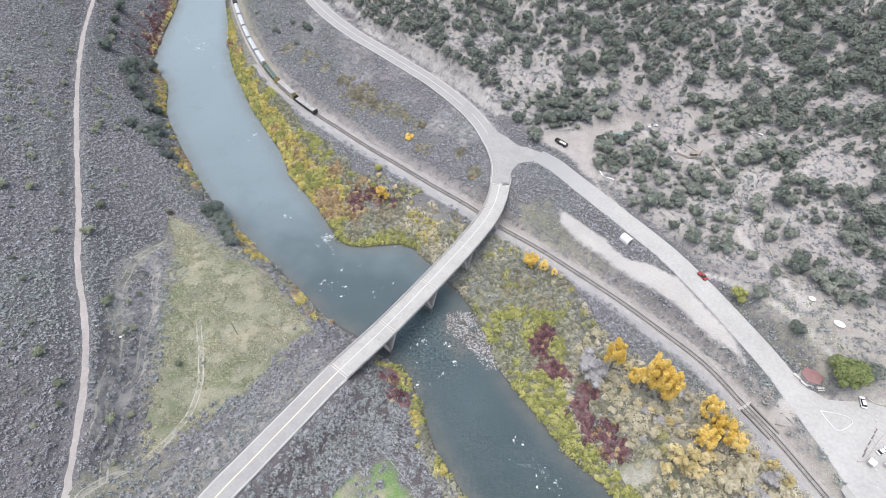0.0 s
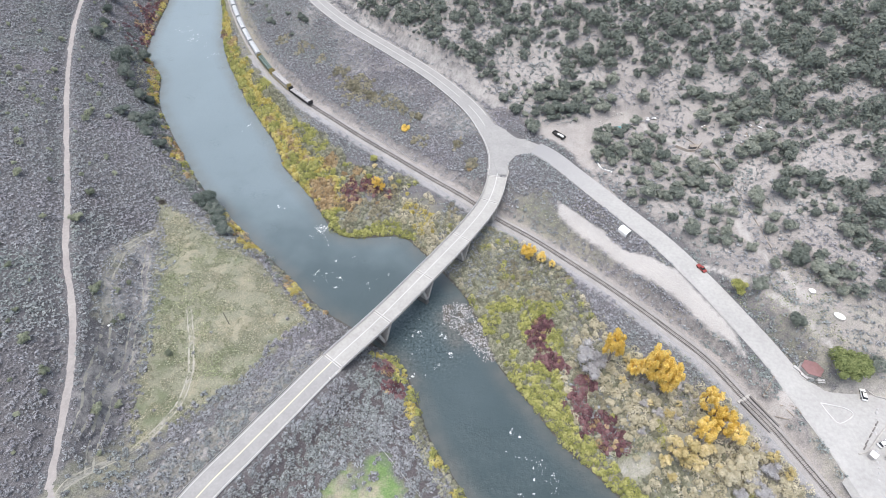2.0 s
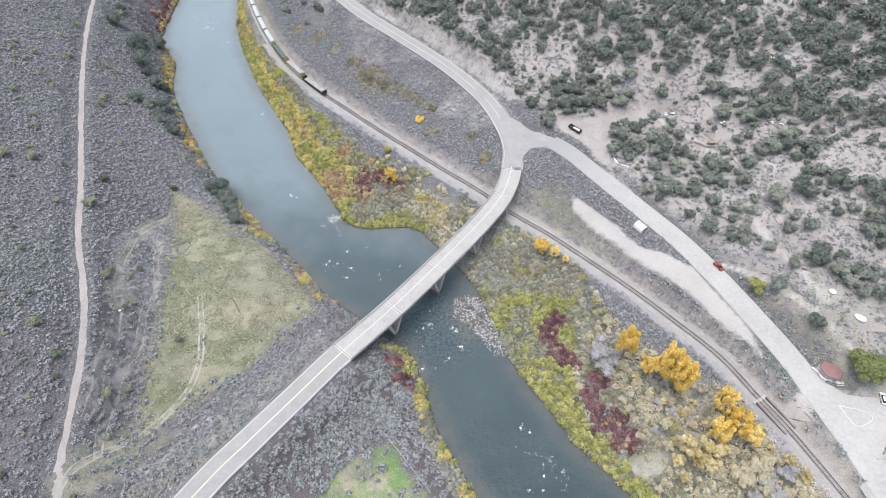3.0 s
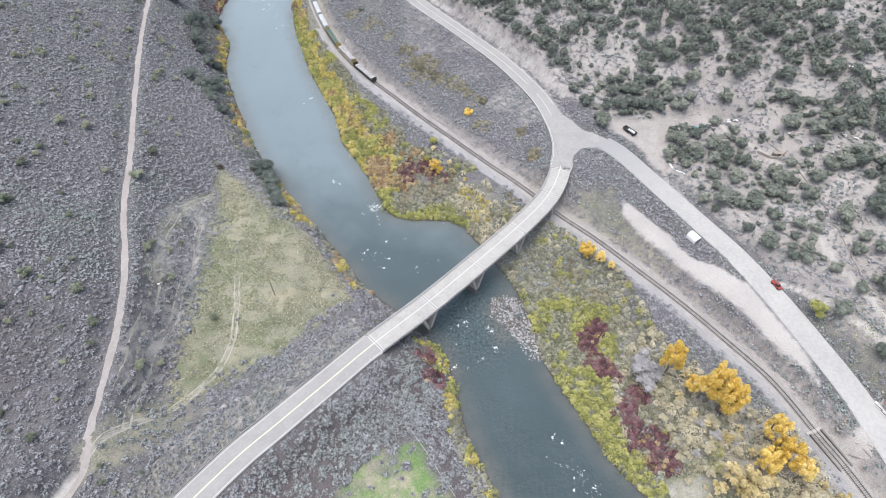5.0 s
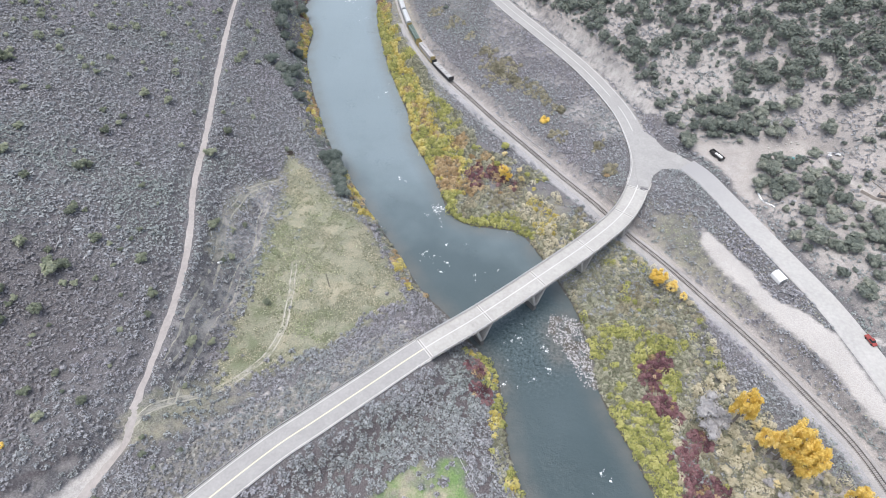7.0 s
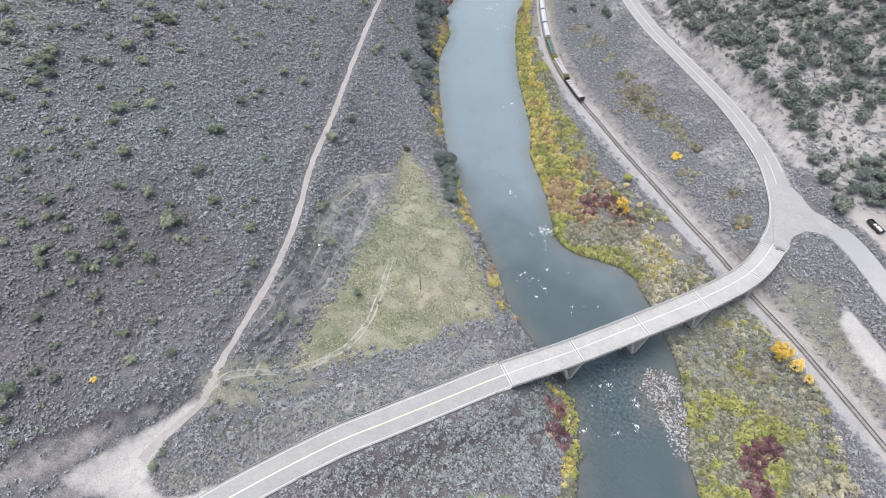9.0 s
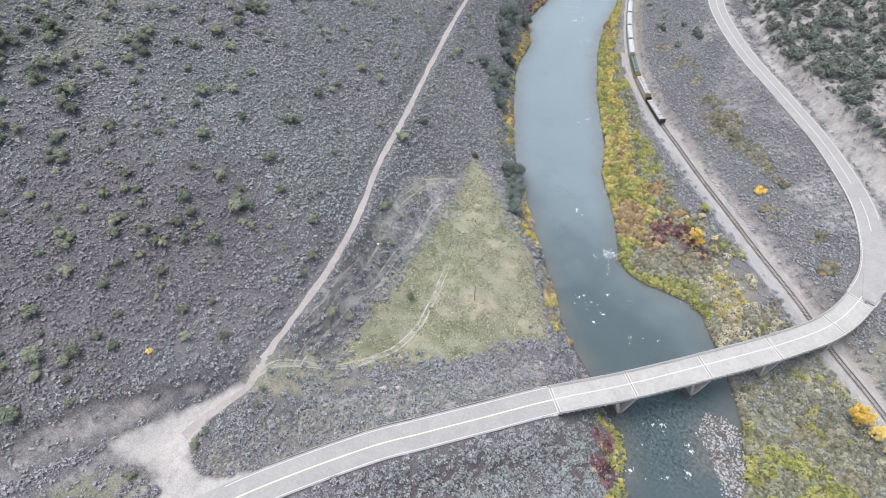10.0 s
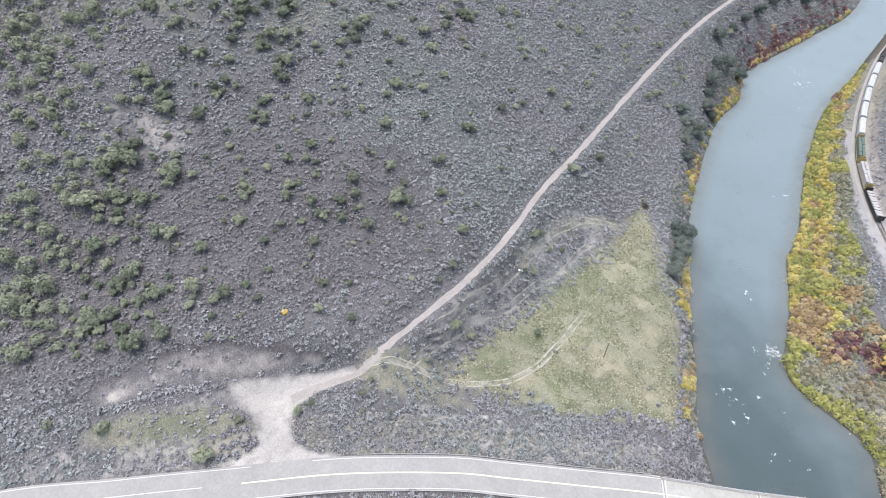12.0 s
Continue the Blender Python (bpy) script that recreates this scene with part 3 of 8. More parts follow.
masks = {
    "warm": np.maximum.reduce([0.9 * (1 - ramp(np.hypot((flat[:, 0] - 119.5) / 6, (flat[:, 1] - 236) / 3.5), 0.5, 1.1)), (0.62 + 0.14 * ramp(flat[:, 1], 110, 170)) * east_hill, (0.46 + 0.25 * field_noise(flat[:, 0], flat[:, 1], 5, 51)) * soft_mask(SCARP, 2), 0.9 * soft_mask(SHOULDER, 3), (0.46 + 0.3 * field_noise(flat[:, 0], flat[:, 1], 5, 53)) * soft_mask(ROCKY, 7), 0.75 * soft_mask(SCREE, 3), soft_mask(OPEN_FOOT, 8), 0.75 * clearing, 0.5 * soft_mask(PULLOUT), soft_mask(YARD, 4), soft_mask(DRY_FLAT, 8), wash, 0.75 * (1 - ramp(d_rail, 4, 8)) * (s_rail > 0), 0.5 * (1 - ramp(np.abs(d_rail - 7), 1, 4)) * (s_rail > 0)]),
    "grass": np.maximum.reduce([soft_mask(FIELD, 7), 0.72 * (1 - ramp(d_east, 24, 58)) * (s_east > 0) * (flat[:, 1] < 185), 0.5 * (1 - ramp(d_east, 16, 34)) * (s_east > 0), 0.25 * soft_mask(OLD_TRACKS_STRIP, 5), 0.6 * (1 - ramp(near(flat, np.array(FIELD_TRACKS[1][:6], float))[0], 1.5, 5)), 0.55 * soft_mask(TRACK_FLAT, 4), (0.36 + 0.2 * field_noise(flat[:, 0], flat[:, 1], 14, 54)) * ramp(zz, 52, 80) * (flat[:, 0] < -140) * (flat[:, 1] < 190), 0.5 * soft_mask(LOWER_SLOPE, 5), 0.38 * ramp(flat[:, 0], 118, 128) * (1 - ramp(flat[:, 1], 110, 150)), 0.6 * soft_mask(PULLOUT_ISLAND, 4)]),
    "green": soft_mask(SOUTH_MEADOW, 8) * (0.78 + 0.35 * field_noise(flat[:, 0], flat[:, 1], 6, 27) + 0.3 * field_noise(flat[:, 0], flat[:, 1], 2.4, 28)),
    "pale": np.maximum.reduce([(0.4 + 0.08 * ramp(flat[:, 1], 20, 60) + 0.14 * field_noise(flat[:, 0], flat[:, 1], 3, 17)) * (1 - ramp(np.abs(d_hwy - 9.5), 2.5, 7)) * (flat[:, 1] < 110) * (s_hwy > 0), 0.42 * (1 - ramp(field_track_d, 0.4, 1.8)), (0.45 + 0.25 * field_noise(flat[:, 0], flat[:, 1], 7, 23)) * soft_mask(OLD_TRACKS_STRIP, 4), 0.5 * (1 - ramp(d_hwy, 6, 14)) * (flat[:, 1] > 240) * (s_hwy < 0),
                              (0.33 + 0.2 * field_noise(flat[:, 0], flat[:, 1], 12, 20)) * (1 - ramp(d_hwy, 15, 55)) * (flat[:, 1] > 235) * (s_hwy > 0), bare_spots, soft_mask(GRAVEL_STRIP, 2.5), 0.45 * wash, 0.38 * soft_mask(DRY_FLAT, 8), 0.4 * soft_mask(PARKING, 3), 0.72 * soft_mask(PULLOUT, 2), 0.35 * east_hill * ramp(field_noise(flat[:, 0], flat[:, 1], 30, 14), -0.2, 0.5) * ramp(flat[:, 1], 110, 170), 0.8 * soft_mask(ROAD_CUT, 4), (0.22 - 0.15 * ramp(flat[:, 1], 4, 22) + 0.5 * field_noise(flat[:, 1] - 0.5 * flat[:, 0], 0 * flat[:, 1], 2.4, 18) + 0.15 * field_noise(flat[:, 0], flat[:, 1], 9, 29)) * soft_mask(SCARP, 1.5) * (1 - 0.75 * ramp(-upslope, 5, 9)), 0.4 * soft_mask(PULLOUT_ARM, 3), (0.42 + 0.42 * field_noise(flat[:, 0], flat[:, 1], 4, 52)) * soft_mask(PALE_VERGE, 3), 0.75 * footpath, 0.3 * soft_mask(SHOULDER, 2), 0.3 * soft_mask(OPEN_FOOT, 6), 0.22 * clearing * ramp(flat[:, 0], 20, 60), 0.4 * soft_mask(YARD, 2)]),
    # darker slope and flat; last term paints overhang shade along the scarp's top
    "dark": np.maximum.reduce([0.45 * soft_mask(DARK_SLOPE, 26) * (1 - soft_mask(SCARP, 2)) * (1 - soft_mask(ROCKY, 5)), 0.9 * soft_mask(DARK_FLAT, 8) * (1 - soft_mask(SOUTH_MEADOW, 4)) * (s_hwy < 0), 0.7 * (1 - ramp(np.abs(upslope), 0.3, 1.6)) * (d_cut < 12)]),
    "stony": (1 - ramp(d_rail, 5, 8.5)) * (s_rail < 0) * (flat[:, 1] < 330),
    "wet": (1 - ramp(d_bank, -0.8, 1.2)),
}
for key, values in masks.items():
    a = ground.data.attributes.new(key, "FLOAT", "POINT")
    a.data.foreach_set("value", values.astype(np.float32))

# river surface between the banks, a little wider so that the banks cut it
count = 260
lines = []
for bank in (WEST_BANK, EAST_BANK):
    run = np.r_[0, np.cumsum(np.hypot(*np.diff(bank, axis=0).T))]
    lines.append(np.c_[np.interp(np.linspace(0, run[-1], count), run, bank[:, 0]), np.interp(np.linspace(0, run[-1], count), run, bank[:, 1])])
across = lines[1] - lines[0]
unit = across / np.hypot(*across.T)[:, None]
k = 21
shares = np.linspace(0, 1, k)
verts = np.concatenate([np.c_[lines[0] - unit * 6 + (across + unit * 12) * s, np.full(count, WATER_Z)] for s in shares]).reshape(k, count, 3)
idx = np.arange(k * count).reshape(k, count)
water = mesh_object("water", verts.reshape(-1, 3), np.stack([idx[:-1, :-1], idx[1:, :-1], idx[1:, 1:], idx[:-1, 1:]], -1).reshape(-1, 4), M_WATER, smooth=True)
at = verts.reshape(-1, 3)[:, :2]
edge = np.minimum(near(at, WEST_BANK)[0], near(at, EAST_BANK)[0]) * np.where(inside(at, RIVER), 1, 0)
shallow = np.maximum(0.6 * (1 - ramp(edge, 1, 9)), 0.85 * (1 - ramp(np.hypot((at[:, 0] - 9) / 12, (at[:, 1] - 128) / 16), 0.5, 1.1)))
water.data.attributes.new("shallow", "FLOAT", "POINT").data.foreach_set("value", shallow.astype(np.float32))
tagged(water, "blue-grey river water with small rapids", "river", kind="structure")

# roads
bridge_i = np.where((HIGHWAY[:, 1] > 101.5) & (HIGHWAY[:, 1] < 204.5) & (HIGHWAY[:, 0] < 40))[0]
for piece in (HIGHWAY[:bridge_i[0] + 1], HIGHWAY[bridge_i[-1]:]):
    v, f = sweep(piece, [(5.0, -0.5), (5.0, 0.0), (0, 0.06), (-5.0, 0.0), (-5.0, -0.5)])
    tagged(mesh_object("road", v, f, M_ASPHALT), "worn grey asphalt two-lane highway", "road", kind="structure")
v, f = sweep(SIDE_ROAD, [(6.4, -1.6), (4.7, 0.0), (0, 0.07), (-4.7, 0.0), (-6.4, -1.6)])
tagged(mesh_object("road", v, f, M_CHIPSEAL), "pale grey side road along the railway", "road", kind="structure")
apron_z = 13.72
apron_bm = bmesh.new()
ring = [apron_bm.verts.new((x, y, max(apron_z, float(near([(x, y)], HIGHWAY)[3][0, 0])) + 0.015)) for x, y in APRON]
low = [apron_bm.verts.new(v.co - Vector((0, 0, 0.5))) for v in ring]
apron_bm.faces.new(ring)
for i in range(len(ring)):
    apron_bm.faces.new((ring[i], low[i], low[i - 1], ring[i - 1]))
bmesh.ops.recalc_face_normals(apron_bm, faces=apron_bm.faces)
bmesh.ops.triangulate(apron_bm, faces=apron_bm.faces)
me = bpy.data.meshes.new("pavement")
apron_bm.to_mesh(me)
me.materials.append(M_ASPHALT)
tagged(new("pavement", me), "worn asphalt apron of the road junction", "road junction", kind="structure")
p, d, n = frames_along(smooth_line([tuple(q) for q in DIRT_TRACK[::3]], 0.9))
rows = []
for k in np.linspace(-1, 1, 7):
    half = 1.4 + 0.3 * field_noise(p[:, 0], p[:, 1], 2.2, 15) * (1 if k > 0 else -1) + 0.3 * field_noise(p[:, 0], p[:, 1], 9, 16)
    q = p[:, :2] + n * (k * half)[:, None]
    rows.append(np.c_[q, ground_z(q[:, 0], q[:, 1]) + (0.09 - 0.05 * (abs(abs(k) - 0.5) < 0.2) - 0.12 * (abs(k) > 0.9))])
v = np.vstack(rows)
i = np.arange(len(p) - 1)
f = np.vstack([np.c_[i + k * len(p), i + (k + 1) * len(p), i + 1 + (k + 1) * len(p), i + 1 + k * len(p)] for k in range(6)])
tagged(mesh_object("road", v, f, M_DIRT, smooth=True), "pale dirt track across the sagebrush slope", "dirt road", kind="structure")

lot = bmesh.new()
ring = [lot.verts.new((x, y, 13.86)) for x, y in LOT]
low = [lot.verts.new((x, y, 13.2)) for x, y in LOT]
lot.faces.new(ring)
for i in range(len(ring)):
    lot.faces.new((ring[i], low[i], low[i - 1], ring[i - 1]))
bmesh.ops.recalc_face_normals(lot, faces=lot.faces)
bmesh.ops.triangulate(lot, faces=lot.faces)
me = bpy.data.meshes.new("pavement")
lot.to_mesh(me)
lot.free()
me.materials.append(M_CHIPSEAL)
tagged(new("pavement", me), "pale worn parking lot beside the side road", "parking lot", kind="structure")

# railway
v, f = sweep(RAILWAY, [(3.6, -0.75), (1.9, -0.17), (-1.9, -0.17), (-3.6, -0.75)], False)
tagged(mesh_object("railway_bed", v, f, M_BALLAST), "grey stone ballast bed of the railway", "railway bed", kind="structure")
rails = tagged(new("railway_track"), "single railway track with rusty rails on dark ties", "railway track", kind="structure")
for off in (0.75, -0.75):
    v, f = sweep(RAILWAY, [(off + 0.06, -0.05), (off + 0.06, 0.14), (off - 0.06, 0.14), (off - 0.06, -0.05)])
    mesh_object("rail", v, f, M_RAIL, rails)

# ---------------------------------------------------------------- plants: materials and builders
def leaf_material(name, dark, mid, light, rough=0.75, piece=0.0, drift=None, patch=0.38, span=0.2, grain=0.2, bush=0.0, thin=0.3):
    """Foliage whose bits differ a little, with patches of tone, a tone of each bush's own, and some light let through the leaves."""
    m, nodes, links, bsdf = material(name, rough)
    bsdf.inputs["Specular IOR Level"].default_value = 0.15
    rnd = nodes.new("ShaderNodeNewGeometry").outputs["Random Per Island"]
    wide = noise_node(nodes, links, patch, 4.0, world_coords(nodes), 0.6)
    fac = math_node(nodes, links, "ADD", math_node(nodes, links, "MULTIPLY", rnd, grain), math_node(nodes, links, "MULTIPLY", wide, 1 - grain))
    if piece:
        own = nodes.new("ShaderNodeObjectInfo").outputs["Random"]
        fac = math_node(nodes, links, "ADD", fac, math_node(nodes, links, "MULTIPLY", math_node(nodes, links, "SUBTRACT", own, 0.5), piece))
    if bush:
        tone = nodes.new("ShaderNodeAttribute")
        tone.attribute_name = "tone"
        fac = math_node(nodes, links, "ADD", fac, math_node(nodes, links, "MULTIPLY", tone.outputs["Fac"], bush))
    col = ramp_node(nodes, links, fac, [(0.5 - span, dark), (0.5, mid), (0.5 + span, light)])
    if drift:
        broad = noise_node(nodes, links, 0.022, 4.0, world_coords(nodes), 0.6)
        col = mix_node(nodes, links, 1.0, col, ramp_node(nodes, links, broad, [(0.36, drift[0]), (0.52, (1, 1, 1)), (0.66, drift[1])]), "MULTIPLY")
    links.new(col, bsdf.inputs["Base Color"])
    if thin:
        glow, both = nodes.new("ShaderNodeBsdfTranslucent"), nodes.new("ShaderNodeMixShader")
        links.new(col, glow.inputs["Color"])
        both.inputs[0].default_value = thin
        links.new(bsdf.outputs[0], both.inputs[1]), links.new(glow.outputs[0], both.inputs[2])
        links.new(both.outputs[0], nodes["Material Output"].inputs["Surface"])
    return m


M_SAGE = leaf_material("sagebrush_leaf", (0.165, 0.172, 0.18), (0.265, 0.274, 0.286), (0.385, 0.396, 0.41), patch=0.7, span=0.2, grain=0.34, thin=0.1, drift=((0.88, 0.95, 0.88), (1.0, 0.94, 0.98)))
M_SAGE_DARK = leaf_material("dark_sagebrush_leaf", (0.12, 0.117, 0.123), (0.192, 0.188, 0.197), (0.29, 0.286, 0.297), patch=0.7, grain=0.34, thin=0.1)
# dark grey-brown that paints the shade between sagebrush tufts
M_SAGE_SHADE = mottled("sagebrush_shade_core", (0.085, 0.082, 0.08), (0.17, 0.165, 0.165), 3.0, 0.9, 0.3, 0.03)
M_JUNIPER = leaf_material("juniper_needles", (0.165, 0.19, 0.165), (0.25, 0.276, 0.236), (0.36, 0.38, 0.32), piece=0.45, thin=0.35)
M_OAK = leaf_material("scrub_leaf", (0.175, 0.198, 0.15), (0.26, 0.29, 0.21), (0.37, 0.395, 0.29), piece=0.5, thin=0.4)
M_WILLOW = leaf_material("willow_leaf", (0.235, 0.25, 0.09), (0.385, 0.39, 0.14), (0.53, 0.51, 0.215), bush=0.3)
M_AUTUMN = leaf_material("autumn_leaf", (0.40, 0.325, 0.095), (0.55, 0.47, 0.155), (0.67, 0.60, 0.275), bush=0.35)
M_RUST = leaf_material("rust_leaf", (0.30, 0.21, 0.12), (0.44, 0.33, 0.19), (0.57, 0.455, 0.29), bush=0.35)
M_RED = leaf_material("red_leaf", (0.12, 0.062, 0.072), (0.205, 0.108, 0.12), (0.315, 0.19, 0.195), bush=0.42)
M_OLIVE = leaf_material("olive_leaf", (0.20, 0.203, 0.145), (0.315, 0.315, 0.23), (0.45, 0.44, 0.345), bush=0.45)
M_GOLD = leaf_material("cottonwood_leaf", (0.74, 0.535, 0.125), (0.88, 0.705, 0.235), (0.95, 0.83, 0.44), piece=0.25, thin=0.45)
M_PALE_LEAF = leaf_material("pale_dry_leaf", (0.45, 0.415, 0.30), (0.61, 0.565, 0.425), (0.73, 0.685, 0.555), bush=0.3, thin=0.45)
M_GREEN_DARK = leaf_material("dark_bank_leaf", (0.095, 0.118, 0.105), (0.16, 0.19, 0.167), (0.25, 0.275, 0.243), piece=0.3)
M_TWIG = leaf_material("bare_twig", (0.34, 0.33, 0.335), (0.49, 0.48, 0.485), (0.63, 0.62, 0.62), thin=0.4)
M_GREEN_TREE = leaf_material("green_tree_leaf", (0.13, 0.165, 0.07), (0.235, 0.275, 0.115), (0.36, 0.385, 0.18))
M_STRAW = leaf_material("straw_grass", (0.155, 0.17, 0.105), (0.29, 0.292, 0.21), (0.50, 0.485, 0.38), drift=((0.8, 0.95, 0.68), (1.15, 1.1, 1.08)), patch=0.5, span=0.16, grain=0.45)
M_VERGE = leaf_material("bleached_verge_grass", (0.29, 0.28, 0.255), (0.40, 0.39, 0.36), (0.53, 0.52, 0.49), patch=0.8)
M_TAWNY = leaf_material("tawny_leaf", (0.185, 0.174, 0.122), (0.285, 0.264, 0.19), (0.395, 0.365, 0.265), piece=0.5, bush=0.4)
M_BARK = mottled("grey_bark", (0.12, 0.10, 0.085), (0.28, 0.25, 0.22), 3.0, 0.9, 0.4, 0.03, coords="object")
M_STONE = mottled("river_stone", (0.17, 0.165, 0.165), (0.45, 0.44, 0.44), 1.5, 0.8, 0.3, 0.05, island=0.8)
M_FOAM = mottled("white_foam", (0.62, 0.66, 0.67), (0.85, 0.87, 0.88), 2.0, 0.6, 0.2, 0.05)


def fast_mesh(name, verts, faces, mat, parent=None):
    """A mesh from arrays of vertices and of faces with one number of corners each."""
    me = bpy.data.meshes.new(name)
    k = faces.shape[1]
    me.vertices.add(len(verts)), me.loops.add(faces.size), me.polygons.add(len(faces))
    me.vertices.foreach_set("co", np.ascontiguousarray(verts, np.float32).ravel())
    me.loops.foreach_set("vertex_index", np.ascontiguousarray(faces, np.int32).ravel())
    me.polygons.foreach_set("loop_start", np.arange(0, faces.size, k, dtype=np.int32))
    me.update(calc_edges=True)
    me.validate()
    me.materials.append(mat)
    ob = new(name, me)
    if parent:
        ob.parent = parent
    return ob


def cards(centres, sizes, normals=None, spread=0.8, corners=4):
    """Small crooked leaf clumps: one uneven face each, tilted about the given normals."""
    n = len(centres)
    w = rng.normal(size=(n, 3)) * spread
    w += normals if normals is not None else np.array([0, 0, 0.6])
    w /= np.linalg.norm(w, axis=1)[:, None]
    u = np.cross(w, rng.normal(size=(n, 3)))
    u /= np.linalg.norm(u, axis=1)[:, None]
    v = np.cross(w, u)
    verts = np.empty((n, corners, 3))
    shape = ((-1, -0.6), (0.7, -1), (1, 0.7), (-0.6, 1)) if corners == 4 else ((-1.35, -0.8), (1.35, -0.75), (0.1, 1.5))
    for i, (a, b) in enumerate(shape):
        ka, kb = a * rng.uniform(0.5, 1.1, (n, 1)), b * rng.uniform(0.5, 1.1, (n, 1))
        verts[:, i] = centres + (u * ka + v * kb) * sizes[:, None] + w * rng.uniform(-0.2, 0.2, (n, 1)) * sizes[:, None]
    return verts.reshape(-1, 3), np.arange(corners * n).reshape(n, corners)


ICO = bmesh.new()
bmesh.ops.create_icosphere(ICO, subdivisions=1, radius=1.0)
ICO_V, ICO_F = np.array([v.co[:] for v in ICO.verts]), np.array([[v.index for v in f.verts] for f in ICO.faces])
ICO.free()


def clump_template(lobes, flat=0.75, jag=0.28):
    """A lumpy dome of a few crooked lobes, radius about 1."""
    vs, fs = [], []
    for k in range(lobes):
        r = 1.0 if lobes == 1 else rng.uniform(0.45, 0.65)
        a, d = rng.uniform(0, 6.283), 0 if lobes == 1 else rng.uniform(0.25, 0.6)
        v = ICO_V * (r * (1 + rng.uniform(-jag, jag, (len(ICO_V), 1))))
        v = v + [d * math.cos(a), d * math.sin(a), 0.3 * r]
        v[:, 2] = np.maximum(v[:, 2], -0.1) * flat
        fs.append(ICO_F + sum(len(x) for x in vs))
        vs.append(v)
    return np.vstack(vs), np.vstack(fs)


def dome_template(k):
    """The dark core of a low bush, put in as shade among its leaves: a crooked, lopsided dome, radius about 1."""
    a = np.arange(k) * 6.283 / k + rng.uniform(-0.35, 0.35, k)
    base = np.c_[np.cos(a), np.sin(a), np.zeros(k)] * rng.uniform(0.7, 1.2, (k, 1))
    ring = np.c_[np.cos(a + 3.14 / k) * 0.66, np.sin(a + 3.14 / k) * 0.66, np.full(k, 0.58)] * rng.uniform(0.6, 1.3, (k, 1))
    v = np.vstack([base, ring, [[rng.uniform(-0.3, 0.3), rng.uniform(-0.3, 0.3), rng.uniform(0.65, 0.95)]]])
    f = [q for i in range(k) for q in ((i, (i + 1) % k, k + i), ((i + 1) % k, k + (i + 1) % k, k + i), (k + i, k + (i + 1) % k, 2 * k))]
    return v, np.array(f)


def tuft_template(n, size):
    """A low bush of n small leaf clumps set over a dome, radius about 1."""
    a, h = rng.uniform(0, 6.283, n), rng.uniform(0.0, 1.0, n)
    r = np.sqrt(1 - h ** 2) * rng.uniform(0.45, 1.0, n)
    c = np.c_[r * np.cos(a), r * np.sin(a), 0.15 + 0.75 * h]
    return cards(c, np.full(n, size) * rng.uniform(0.7, 1.3, n), np.c_[c[:, :2] * 0.9, 0.5 + h], 0.4, 3)


def scatter(name, x, y, radius, height, templates, mat, label, category, sink=0.05):
    """One joined sheet of small plants or stones, each a turned and stretched copy of a template."""
    z = ground_z(x, y) - sink
    pick, turn = rng.integers(0, len(templates), len(x)), rng.uniform(0, 6.283, len(x))
    all_v, all_f, base = [], [], 0
    for k, (tv, tf) in enumerate(templates):
        m = np.where(pick == k)[0]
        c, s = np.cos(turn[m])[:, None], np.sin(turn[m])[:, None]
        v = np.empty((len(m), len(tv), 3))
        v[:, :, 0] = x[m, None] + radius[m, None] * (tv[None, :, 0] * c - tv[None, :, 1] * s)
        v[:, :, 1] = y[m, None] + radius[m, None] * (tv[None, :, 0] * s + tv[None, :, 1] * c)
        v[:, :, 2] = z[m, None] + height[m, None] * tv[None, :, 2]
        f = tf[None] + (base + np.arange(len(m))[:, None, None] * len(tv))
        base += len(m) * len(tv)
        all_v.append(v.reshape(-1, 3)), all_f.append(f.reshape(-1, tf.shape[1]))
    return tagged(fast_mesh(name, np.vstack(all_v), np.vstack(all_f), mat), label, category, kind="stuff")


def jitter_grid(x0, x1, y0, y1, step):
    gx, gy = np.meshgrid(np.arange(x0, x1, step), np.arange(y0, y1, step), indexing="ij")
    gx, gy = gx.ravel(), gy.ravel()
    return gx + rng.uniform(-0.6, 0.6, len(gx)) * step, gy + rng.uniform(-0.6, 0.6, len(gx)) * step


# ---------------------------------------------------------------- where each kind of plant grows


SHEETS = {"dw": d_west * s_west, "de": d_east * s_east, "rail": d_rail, "side": d_side, "track": d_track, "hwy": d_hwy * s_hwy, "bank": d_bank}
SHEETS = {key: v.reshape(xx.shape) for key, v in SHEETS.items()}


def reach(key, x, y):
    """A distance of the plan, looked up: signed by side for the banks, the highway and the water's edge."""
    return sample(xs, ys, SHEETS[key], x, y)


def facts(x, y):
    """Distances and zones that decide what grows at a plan point."""
    p = np.c_[x, y]
    dw, de, hwy = reach("dw", x, y), reach("de", x, y), reach("hwy", x, y)
    f = {"wet": reach("bank", x, y) < 0, "dw": np.abs(dw), "de": np.abs(de), "rail": reach("rail", x, y), "side": reach("side", x, y), "track": reach("track", x, y)}
    f["hwy"], f["hwy_side"] = np.abs(hwy), np.sign(hwy)
    f["east"] = (de > 0) & ~f["wet"]
    f["west"] = (dw < 0) & ~f["wet"]
    f["hill"] = x > np.interp(y, *EAST_TOE)
    f["field"] = inside(p, FIELD)
    f["bare"] = inside(p, PULLOUT) | inside(p, GRAVEL_STRIP) | inside(p, PARKING) | inside(p, YARD) | inside(p, APRON)
    f["free"] = (f["rail"] > 4.6) & (f["side"] > 5.6) & (f["track"] > 2.1) & ((f["hwy"] > 6.0) | under_bridge(x, y)) & ~f["bare"] & ~f["wet"] & (reach("bank", x, y) > 0.8)
    return f


